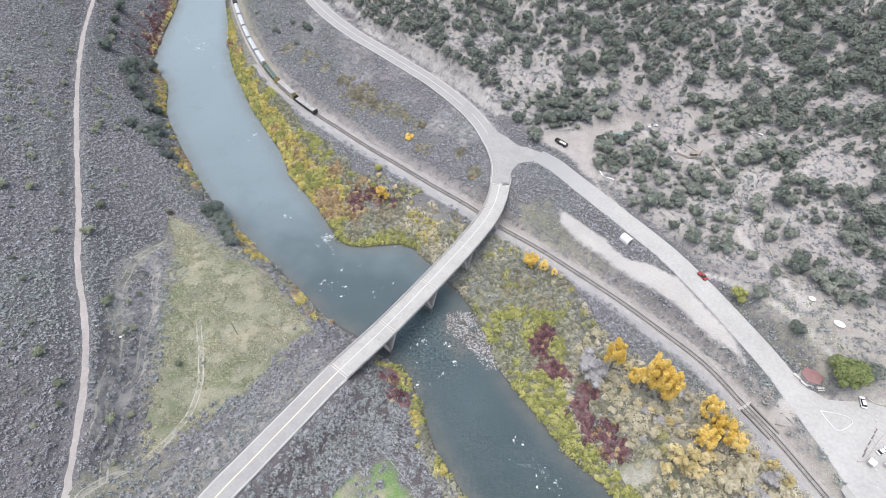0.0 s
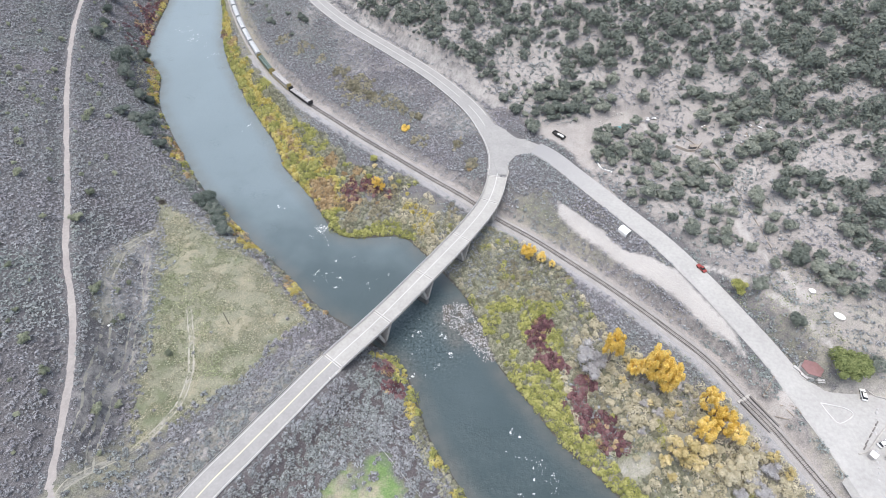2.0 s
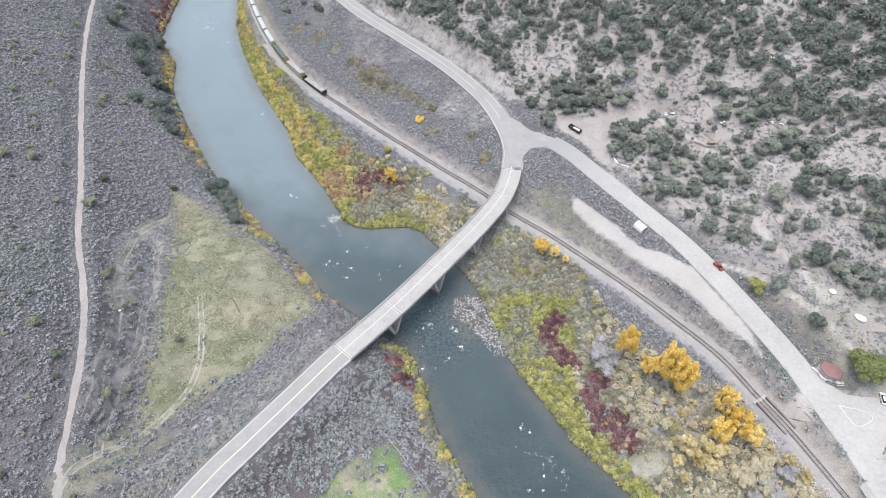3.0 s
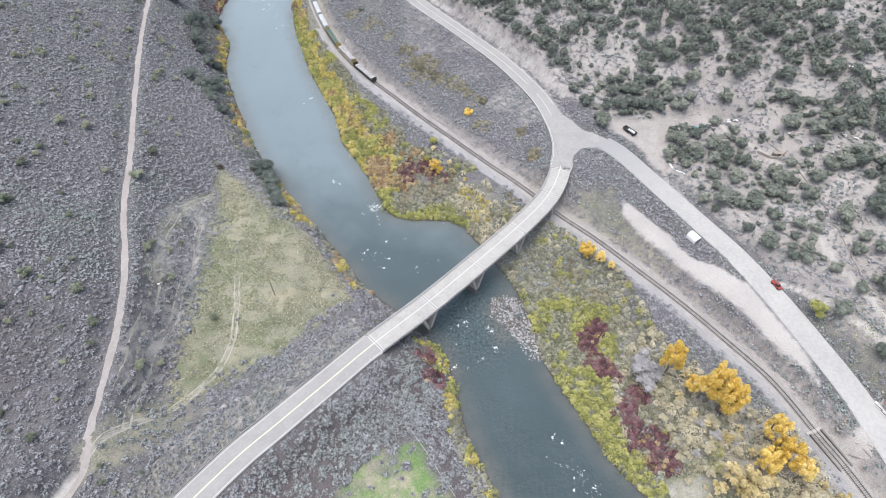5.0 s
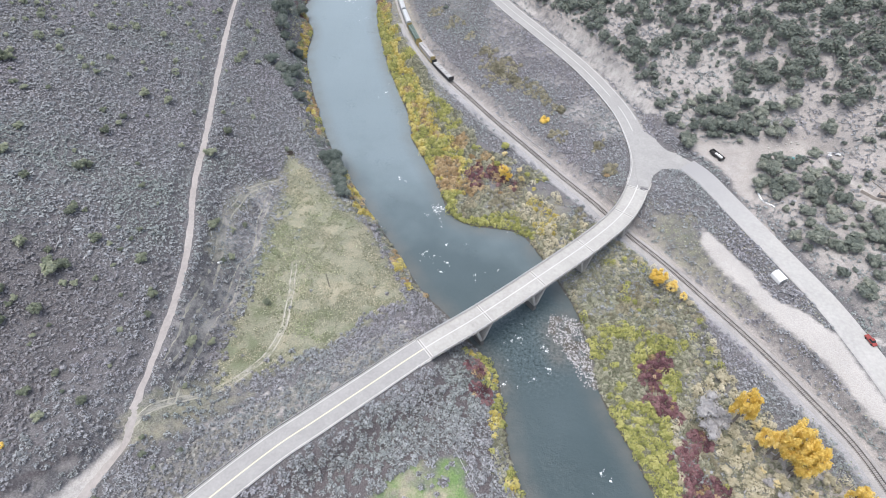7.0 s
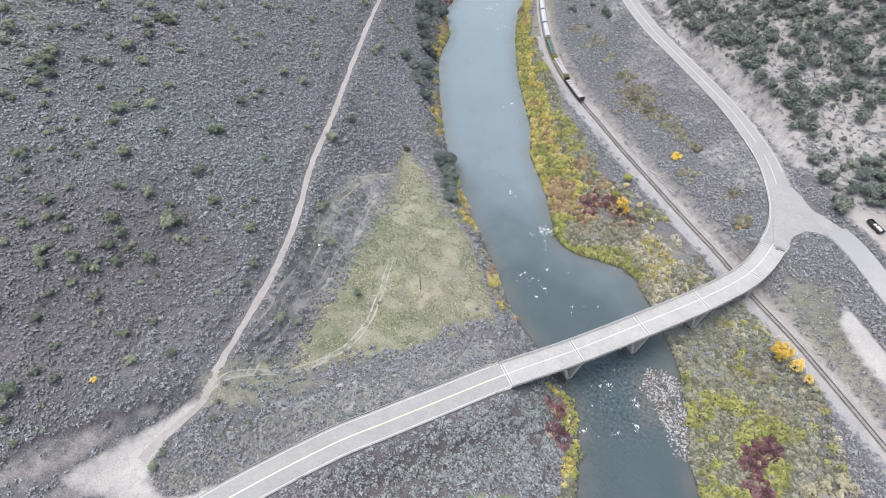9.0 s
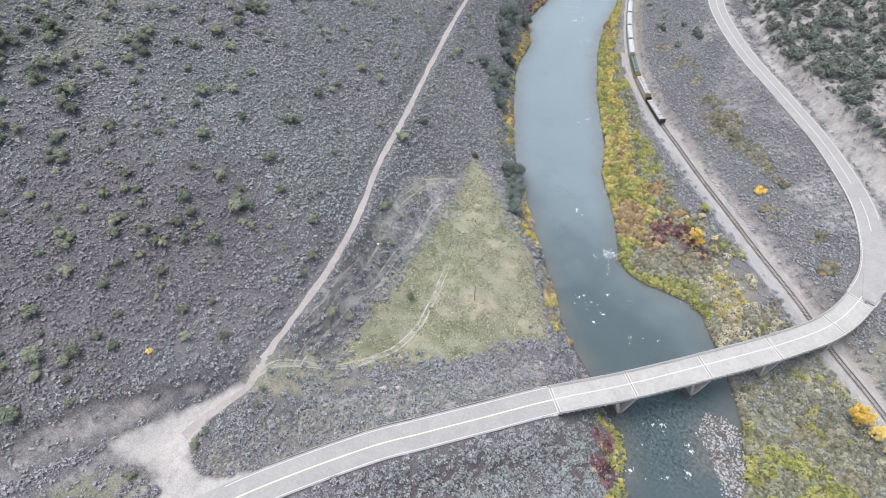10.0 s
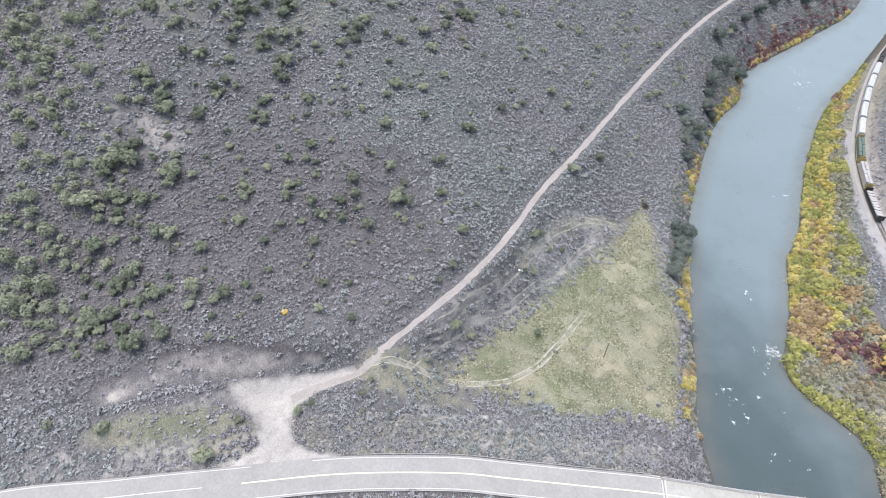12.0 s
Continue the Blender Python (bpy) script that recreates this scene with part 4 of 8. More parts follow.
def under_bridge(x, y):
    return (np.abs(x) < 36) & (y > 106) & (y < 200)


VIEW = [(-385, -30), (-225, -60), (-130, -70), (20, 20), (150, 40), (200, 140), (262, 290), (262, 320), (25, 385), (-60, 420), (-130, 470), (-200, 500), (-260, 480), (-300, 330), (-340, 200), (-385, 60)]
WILLOW_EAST = [(12, 142), (16, 138), (28, 140), (40, 134), (54, 134), (50, 122), (48, 109), (46, 97), (48, 83), (55, 75), (64, 62), (90, 30), (70, 40), (52, 64), (38, 84), (28, 98), (20, 112), (14, 130)]


def willow_width(y):
    return np.interp(y, [160, 168, 180, 195, 215, 240, 260, 290, 320, 350, 400, 470], [0, 5, 14, 26, 33, 25, 18, 16, 13, 8, 6, 6])


RED_SPOTS = [(41, 124, 3.6), (39, 117, 3.8), (43, 107, 4.5), (47, 104, 3), (54.5, 96.5, 4), (52, 92, 3.8), (52, 87, 4.4), (56, 82, 4.4), (60, 75, 4), (-21, 106, 3.5), (-17, 97, 3.2), (-44, 206, 4), (-36, 208, 4.5), (-30, 203, 3), (-25, 200, 2.5), (-41, 198, 3), (-149, 368, 3), (-146, 362, 2.5), (-202, 365, 4), (-197, 353, 4), (-205, 385, 4)]


PALE_FLAT = [(52, 120), (64, 125), (78, 108), (74, 100), (66, 92), (58, 96), (55, 106)]
TAWNY_SPOTS = [(-84, 325, 5), (-72, 312, 3), (-59, 298, 6), (-52, 288, 6), (-45, 279, 7), (-36, 273, 6), (-27, 269, 5), (-20, 262, 3), (-10, 236, 4), (-14, 255, 3), (10, 231, 3), (-100, 338, 4), (16, 214, 3)]


def in_spots(x, y, spots, wobble=0.35):
    hit = np.zeros(len(x), bool)
    n = 1 + wobble * field_noise(x, y, 2.5, 11) + 0.5 * field_noise(x, y, 5, 12)
    for cx, cy, r in spots:
        hit |= np.hypot(x - cx, y - cy) < r * n
    return hit


# ---------------------------------------------------------------- sagebrush
def grow_sage():
    gx, gy = jitter_grid(-390, 265, -70, 500, 1.15)
    ok = inside(np.c_[gx, gy], VIEW)
    gx, gy = gx[ok], gy[ok]
    f = facts(gx, gy)
    patch = field_noise(gx, gy, 26, 21) + 0.6 * field_noise(gx, gy, 9, 22)
    chance = np.where(f["west"], 0.95, 0.85)
    chance = np.where((gx < -150) & (gy < 90 - 0.3 * (gx + 150)), 0.86 + 0.1 * patch, chance)
    chance = np.where(f["hill"], np.interp(gy, [120, 170], [0.38, 0.42]) + 0.14 * patch, chance)
    chance = np.where(f["east"] & (gy < 150) & (f["de"] < 45) & (f["rail"] > 12), 0.45 + 0.25 * patch, chance)
    d_edge = near(np.c_[gx, gy], np.array(FIELD + FIELD[:1], float))[0]
    chance = np.where(f["field"], 0.004 + 0.6 * (1 - ramp(d_edge + 3 * patch, 0, 6)), chance)
    chance = np.where(inside(np.c_[gx, gy], SOUTH_MEADOW), 0.06 + 0.12 * patch, chance)
    chance = np.where(inside(np.c_[gx, gy], TRACK_FLAT), 0.4 + 0.3 * patch, chance)
    chance = np.where(inside(np.c_[gx, gy], SCARP), 0.22 + 0.3 * patch, chance)
    chance = np.where(inside(np.c_[gx, gy], ROAD_CUT), 0.08, chance)
    chance = np.where(inside(np.c_[gx, gy], ROCKY), 0.45 + 0.3 * patch, chance)
    chance = np.where(inside(np.c_[gx, gy], PULLOUT_ISLAND), 0.4 + 0.35 * patch, chance)
    chance = np.where(inside(np.c_[gx, gy], PULLOUT_ARM), 0.12, chance)
    chance = np.where(np.minimum(np.hypot(gx - 149.5, gy - 114.5), np.hypot(gx - 143.5, gy - 125.5)) < 4, 0, chance)
    chance = np.where(inside(np.c_[gx, gy], OLD_TRACKS_STRIP), 0.88 + 0.2 * patch, chance)
    chance = np.where(inside(np.c_[gx, gy], LOWER_SLOPE), 0.25, chance)
    chance = np.where((f["hwy"] < 13) & (gy < 110) & (f["hwy_side"] > 0), 0.8 + 0.25 * patch, chance)
    chance = np.where((gy > 240) & f["east"] & ~f["hill"] & (f["hwy"] < 45), 0.7 + 0.25 * patch, chance)
    chance = np.where(f["east"] & (f["de"] < willow_width(gy)), 0.05, chance)
    chance = np.where(f["rail"] < 8, np.where(gx > 40, 0.45, 0.25), chance)
    chance = np.where(inside(np.c_[gx, gy], DRY_FLAT), 0.16, chance)
    chance = np.where(near(np.c_[gx, gy], np.array(WASH, float))[0] < 3.5, 0.03, chance)
    chance = np.where(inside(np.c_[gx, gy], SCREE), 0.5 + 0.3 * patch, chance)
    for line in FOOTPATHS:
        chance = np.where(near(np.c_[gx, gy], np.array(line, float))[0] < 1.6, 0.0, chance)
    for t in FIELD_TRACKS:
        chance = np.where(near(np.c_[gx, gy], np.array(t, float))[0] < 1.1, 0.25 * chance, chance)
    keep = f["free"] & (rng.uniform(size=len(gx)) < chance) & ~inside(np.c_[gx, gy], WILLOW_EAST)
    keep &= (np.hypot(gx + 45, gy - 60) > 92) | (rng.uniform(size=len(gx)) < np.where(inside(np.c_[gx, gy], DARK_FLAT), 0.45, 0.66) + 0.15 * patch)
    gx, gy, west = gx[keep], gy[keep], f["west"][keep]
    size = (0.40 + 0.55 * rng.uniform(size=len(gx)) ** 1.6) * np.where(west & (gy > 20) & (gx > -100), 1.12, 1.0)
    close = np.hypot(gx + 45, gy - 60) < 92
    big = np.where(inside(np.c_[gx, gy], DARK_FLAT), 2.0, 1.6)[close]
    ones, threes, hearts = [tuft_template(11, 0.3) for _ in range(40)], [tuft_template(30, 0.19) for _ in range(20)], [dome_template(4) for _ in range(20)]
    dull = inside(np.c_[gx + 16 * field_noise(gx, gy, 11, 25) + rng.uniform(-9, 9, len(gx)), gy + 16 * field_noise(gx, gy, 11, 26) + rng.uniform(-9, 9, len(gx))], DARK_SLOPE) & ~close
    fair = ~close & ~dull
    scatter("sagebrush", gx[fair], gy[fair], size[fair] * 1.45, size[fair] * 1.25, ones, M_SAGE, "grey sagebrush covering the dry slopes", "sagebrush")
    # same sagebrush tufts in a darker leaf tone over DARK_SLOPE
    scatter("dark_sagebrush", gx[dull], gy[dull], size[dull] * 1.5, size[dull] * 1.15, ones, M_SAGE_DARK, "sagebrush in a darker tone on the slope above the pullout", "brush")
    scatter("sagebrush", gx[close], gy[close], size[close] * big, size[close] * big * 0.92, threes, M_SAGE, "dense grey sagebrush beside the road and river", "sagebrush")
    scatter("sagebrush_shade_core", gx[close], gy[close], size[close] * big * 0.75, size[close] * big * 0.7, hearts, M_SAGE_SHADE, "dark domes inside the sagebrush for the shade between its tufts", "sagebrush")


grow_sage()


def spaced(x, y, gap):
    """Keeps points that lie at least their gap from those kept before."""
    kept, cells = [], {}
    for i in range(len(x)):
        cx, cy = int(x[i] // 5), int(y[i] // 5)
        ok = True
        for a in (-1, 0, 1):
            for b in (-1, 0, 1):
                for j in cells.get((cx + a, cy + b), ()):
                    if (x[i] - x[j]) ** 2 + (y[i] - y[j]) ** 2 < gap[i] ** 2:
                        ok = False
        if ok:
            kept.append(i)
            cells.setdefault((cx, cy), []).append(i)
    return np.array(kept)


# ---------------------------------------------------------------- willow thickets and other bank shrubs
def grow_thicket():
    """Bank shrubs: domed bushes of small leaf clumps, crowded together, each kind joined."""
    gx, gy = jitter_grid(-260, 125, 20, 480, 0.8)
    ok = (np.abs(reach("de", gx, gy)) < 80) | (np.abs(reach("dw", gx, gy)) < 20)
    gx, gy = gx[ok], gy[ok]
    mix = rng.permutation(len(gx))
    gx, gy = gx[mix], gy[mix]
    p = np.c_[gx, gy]
    wet = reach("bank", gx, gy) < 0
    de, dw = reach("de", gx, gy), reach("dw", gx, gy)
    east, west = de > 0, dw < 0
    de, dw = np.abs(de), np.abs(dw)
    over = np.minimum(de, dw) < 0.7
    rail, hwy = reach("rail", gx, gy), np.abs(reach("hwy", gx, gy))
    n1, n2 = field_noise(gx, gy, 7, 31), field_noise(gx, gy, 3.0, 32)
    rnd = rng.uniform(size=len(gx))
    free = (~wet | over) & (rail > 6.0) & ((hwy > 7) | under_bridge(gx, gy))
    shade = under_bridge(gx, gy) & (hwy < 5)
    up = free & east & (de < willow_width(gy) * (1 + 0.3 * n1)) & (gy > 163) & ~shade
    down = free & east & (inside(p, WILLOW_EAST) | ((de < 4 + 3 * n1) & (gy < 140) & (gy > 20))) & ~shade
    westup = free & west & (dw < 3.3 + 3.2 * n1) & (gy > 132) & (n1 + n2 > -0.35)
    brush = free & west & ~westup & (dw < np.interp(gy, [130, 170, 300, 340, 450], [3, 7, 8, 10, 11]) * (1 + 0.6 * n1)) & (gy > 140) & (rnd < 0.1)
    westdown = free & west & (dw < 5.0 + 2.5 * n1) & (gy < 112) & (gy > 20)
    gully = near(p, np.array(WASH, float))[0] < 4
    free &= ~gully
    red = in_spots(gx, gy, RED_SPOTS, 0.5) & free
    flat_east = free & east & ~up & ~down & (gy < 185) & (gy > 40) & (de < 44) & ~shade & (rnd < 0.42 + 0.3 * n1)
    kind = np.full(len(gx), -1)
    u = de / np.maximum(willow_width(gy), 1)
    n3 = field_noise(gx, gy, 15, 33)
    kind[flat_east] = np.where(rnd < 0.015, 0, np.where(n3 + 0.6 * n2 > 0.35, 7, np.where(n3 + 0.6 * n2 < -0.6, 6, 3)))[flat_east]
    lump = n1 + 0.35 * n2 + rng.uniform(-0.12, 0.12, len(gx))
    # lime willow at the water, then gold and rust, then dull olive at the back
    v = u + 0.22 * n1 + 0.12 * n2
    lime, gold_end = np.interp(gy, [175, 200, 230, 280, 340], [0.05, 0.16, 0.24, 0.3, 0.3]), np.interp(gy, [170, 185, 205, 240, 300, 340], [0.2, 0.35, 0.5, 0.55, 0.62, 0.85])
    middle = np.where(lump + 0.4 * n3 > 0.3, 2, np.where(lump > -0.4, 1, np.where(lump > -0.75, 0, 3)))
    back = np.where(n3 + lump > 0.75, 2, np.where(n3 + lump < -0.45, 0, 3))
    middle = np.where(gy < 192, np.where(lump > 0.35, 2, np.where(lump > -0.1, 7, np.where(lump > -0.6, 3, 0))), middle)
    mixed = n3 + 0.8 * lump
    near_bridge = np.where(mixed > 0.62, 2, np.where(mixed > 0.1, 7, np.where(mixed > -0.35, 3, np.where(rnd < 0.06, 1, 6))))
    back = np.where(gy < 204, near_bridge, back)
    up &= (gy > 204) | (u < 0.35) | (rnd < 0.3 + 0.3 * n1)
    kind[up] = np.where(v < lime, np.where(lump > 0.3, 1, 0), np.where(v < gold_end, middle, back))[up]
    kind[down] = np.where(n1[down] + n2[down] + rnd[down] < np.where(gy[down] > 108, 0.7, -0.15), 3, 0)
    kind[westup] = np.where((gy[westup] < 215) & (n1[westup] < 0.45), np.where(n2[westup] > 0.5, 2, 3), np.where((gy[westup] > 320) & (dw[westup] > 2.5), 4, np.where(n1[westup] > 0.55, 1, np.where(n1[westup] > 0.12, 2, np.where(n2[westup] > 0, 0, 3)))))
    kind[brush] = np.where((gy[brush] > 335) & (n2[brush] > -0.1), 4, np.where(n1[brush] > 0.1, 3, 5))
    kind[westdown] = np.where(n1[westdown] > 0.3, 3, np.where(n2[westdown] > 0.2, 1, 0))
    pale_flat = free & inside(p, PALE_FLAT) & (rnd < 0.5 + 0.3 * n1)
    kind[pale_flat] = np.where(n2[pale_flat] > 0.25, 3, 6)
    dry = free & inside(p, DRY_FLAT) & (rnd < 0.28 + 0.35 * n1)
    kind[dry] = np.where(n2[dry] > 0.6, 3, 6)
    tawny = free & east & in_spots(gx, gy, TAWNY_SPOTS, 0.6) & (rnd < 0.35)
    kind[tawny] = 7
    kind[red] = np.where(rnd[red] < np.where(gy[red] > 180, 0.55, 0.85), 4, 2)
    radius = (0.9 + 1.7 * rng.uniform(size=len(gx)) ** 1.6) * np.where((kind == 3) | (kind == 7), 0.62, np.where(kind == 6, 1.1, 1.0))
    keep = np.where(kind >= 0)[0]
    keep = keep[spaced(gx[keep], gy[keep], radius[keep] * 0.95)]
    tone = rng.uniform(-0.5, 0.5, len(gx))
    tall = np.array([1.55, 1.45, 1.3, 1.15, 1.4, 1.3, 1.5, 0.9])
    info = [("willow_thicket", M_WILLOW, "yellow-green willow thicket along the river bank", "willow"),
            ("autumn_thicket", M_AUTUMN, "golden autumn shrubs on the river bank", "shrubs"),
            ("rust_thicket", M_RUST, "rust-brown autumn shrubs on the river bank", "shrubs"),
            ("olive_thicket", M_OLIVE, "dull olive brush on the river flat", "brush"),
            ("red_thicket", M_RED, "dark red leafed shrubs among the willows", "shrubs"),
            ("bank_thicket", M_GREEN_DARK, "grey-green brush on the steep bank", "brush"),
            ("dry_thicket", M_PALE_LEAF, "pale straw-coloured dry brush under the cottonwoods", "brush"),
            ("tawny_thicket", M_TAWNY, "low tawny brush among the sagebrush by the railway", "brush")]
    for k, (name, mat, label, cat) in enumerate(info):
        m = keep[kind[keep] == k]
        per = 84 if k != 3 else 44
        r = np.repeat(radius[m], per)
        a, h = rng.uniform(0, 6.283, len(r)), rng.uniform(0.0, 1.0, len(r))
        flat_r = np.sqrt(np.maximum(1 - h ** 2, 0)) * rng.uniform(0.7, 1.08, len(r))
        lump = 1 + 0.22 * np.sin(a * 3 + np.repeat(radius[m] * 40, per)) 
        height = np.repeat(radius[m] * tall[k] * rng.uniform(0.8, 1.25, len(m)), per)
        c = np.c_[np.repeat(gx[m], per) + r * lump * flat_r * np.cos(a), np.repeat(gy[m], per) + r * lump * flat_r * np.sin(a),
                  np.repeat(np.maximum(ground_z(gx[m], gy[m]), 0.05), per) + 0.15 + height * h * rng.uniform(0.85, 1.05, len(r))]
        v, q = cards(c, rng.uniform(0.17, 0.34, len(r)), np.c_[flat_r * np.cos(a), flat_r * np.sin(a), 0.35 + h], 0.3, 3)
        ob = tagged(fast_mesh(name, v, q, mat), label, cat, kind="stuff")
        a = ob.data.attributes.new("tone", "FLOAT", "POINT")
        a.data.foreach_set("value", np.repeat(tone[m], per * 3).astype(np.float32))


grow_thicket()


# ---------------------------------------------------------------- trees
def blob_points(n, centre, radius, squash=0.85):
    """Points and outward directions over a lumpy ball, most of them near its skin."""
    d = rng.normal(size=(n, 3))
    d /= np.linalg.norm(d, axis=1)[:, None]
    d[:, 2] = np.where(d[:, 2] < -0.5, -d[:, 2], d[:, 2])
    r = radius * rng.uniform(0.72, 1.05, n)
    return np.array(centre) + d * r[:, None] * [1, 1, squash], d


def taper(bm, a, b, ra, rb, sides=6):
    a, b = Vector(a), Vector(b)
    q = (b - a).to_track_quat("Z", "Y")
    rings = [[bm.verts.new(p + q @ Vector((r * math.cos(6.2832 * i / sides), r * math.sin(6.2832 * i / sides), 0))) for i in range(sides)] for p, r in ((a, ra), (b, rb))]
    for i in range(sides):
        bm.faces.new((rings[0][i - 1], rings[0][i], rings[1][i], rings[1][i - 1]))
    bm.faces.new(rings[0][::-1]), bm.faces.new(rings[1])


def crown_mesh(name, blobs, per, size, mat, core=0.62, squash=0.85, loose=0.38):
    """A crown of leaf clumps round several lobes, with a dim heart of its own leaves inside."""
    vs, fs, base = [], [], 0
    for cx, cy, cz, r in blobs:
        p, d = blob_points(int(per * r * r), (cx, cy, cz), r, squash)
        v, f = cards(p, size * rng.uniform(0.65, 1.45, len(p)), d + [0, 0, 0.35], loose, 3)
        vs.append(v), fs.append(f + base)
        base += len(v)
        if core:
            v = ICO_V * (r * core * (1 + rng.uniform(-0.2, 0.2, (len(ICO_V), 1)))) * [1, 1, squash] + [cx, cy, cz]
            vs.append(v), fs.append(ICO_F + base)
            base += len(v)
    me = bpy.data.meshes.new(name)
    me.from_pydata(np.vstack(vs).tolist(), [], np.vstack(fs).tolist())
    me.materials.append(mat)
    return me


def tree_prototype(name, height, spread, mat, lobes, per, size, label, category, group="", trunk=0.5, limbs=4, squash=0.85, top=0.7, lobe=1.0, loose=0.38):
    """A tree with a tapered trunk, limbs and a lobed crown, standing on its empty at the base."""
    tree = tagged(new(name), label, category, group)
    bm = bmesh.new()
    fork = height * trunk
    taper(bm, (0, 0, -0.4), (rng.uniform(-0.2, 0.2), rng.uniform(-0.2, 0.2), fork), height * 0.035 + 0.06, height * 0.022 + 0.03)
    part("trunk", bm, M_BARK, tree)
    blobs = [(0, 0, height - spread * top, spread * top)]
    for k in range(lobes):
        a = 6.283 * k / lobes + rng.uniform(-0.4, 0.4)
        d, r = spread * rng.uniform(0.4, 0.75), spread * rng.uniform(0.28, 0.55) * lobe
        blobs.append((d * math.cos(a), d * math.sin(a), height * rng.uniform(0.42, 0.8 if lobe == 1 else 0.92), r))
    for k in range(limbs):
        bm = bmesh.new()
        cx, cy, cz, r = blobs[1 + k % lobes]
        taper(bm, (0, 0, fork * 0.6), (cx * 0.8, cy * 0.8, cz), height * 0.02 + 0.02, 0.03, 5)
        part("limb", bm, M_BARK, tree)
    crown = new("crown", crown_mesh("crown", blobs, per, size, mat, 0.7, squash, loose))
    crown.parent = tree
    return tree


def stand(tree, x, y, scale=1.0, turn=None, tall=1.0):
    m = Matrix.Translation((x, y, float(ground_z([x], [y])[0]) - 0.05)) @ Matrix.Rotation(rng.uniform(0, 6.283) if turn is None else turn, 4, "Z") @ Matrix.Diagonal((scale, scale, scale * tall, 1))
    return m


def plant(prototypes, places):
    """Sets the prototypes at their first places and copies of them at the rest."""
    made = []
    for i, (x, y, s, tall) in enumerate(places):
        ob = prototypes[i % len(prototypes)]
        m = stand(ob, x, y, s, None, tall)
        if i < len(prototypes):
            ob.matrix_basis = m
            made.append(ob)
        else:
            c = copy_thing(ob, Matrix.Identity(4))
            c.matrix_basis = m
            made.append(c)
    return made


def far_trees(name, x, y, scale, mat, label, category, per, size):
    """Trees too many to count, joined: each with a short trunk and a lobed crown."""
    vs, fs, base = [], [], 0
    z = ground_z(x, y)
    for i in range(len(x)):
        s = scale[i]
        for k in range(3):
            a, d = rng.uniform(0, 6.283), 0 if k == 0 else s * rng.uniform(0.35, 0.75)
            r = s * (0.85 if k == 0 else rng.uniform(0.4, 0.65))
            c = (x[i] + d * math.cos(a), y[i] + d * math.sin(a), z[i] + s * (0.9 if k == 0 else rng.uniform(0.45, 0.9)))
            p, dr = blob_points(max(8, int(per * r * r)), c, r, 0.9)
            v, f = cards(p, size * rng.uniform(0.7, 1.4, len(p)), dr + [0, 0, 0.35], 0.42, 3)
            vs.append(v), fs.append(f + base)
            base += len(v)
    return tagged(fast_mesh(name, np.vstack(vs), np.vstack(fs), mat), label, category, kind="stuff")


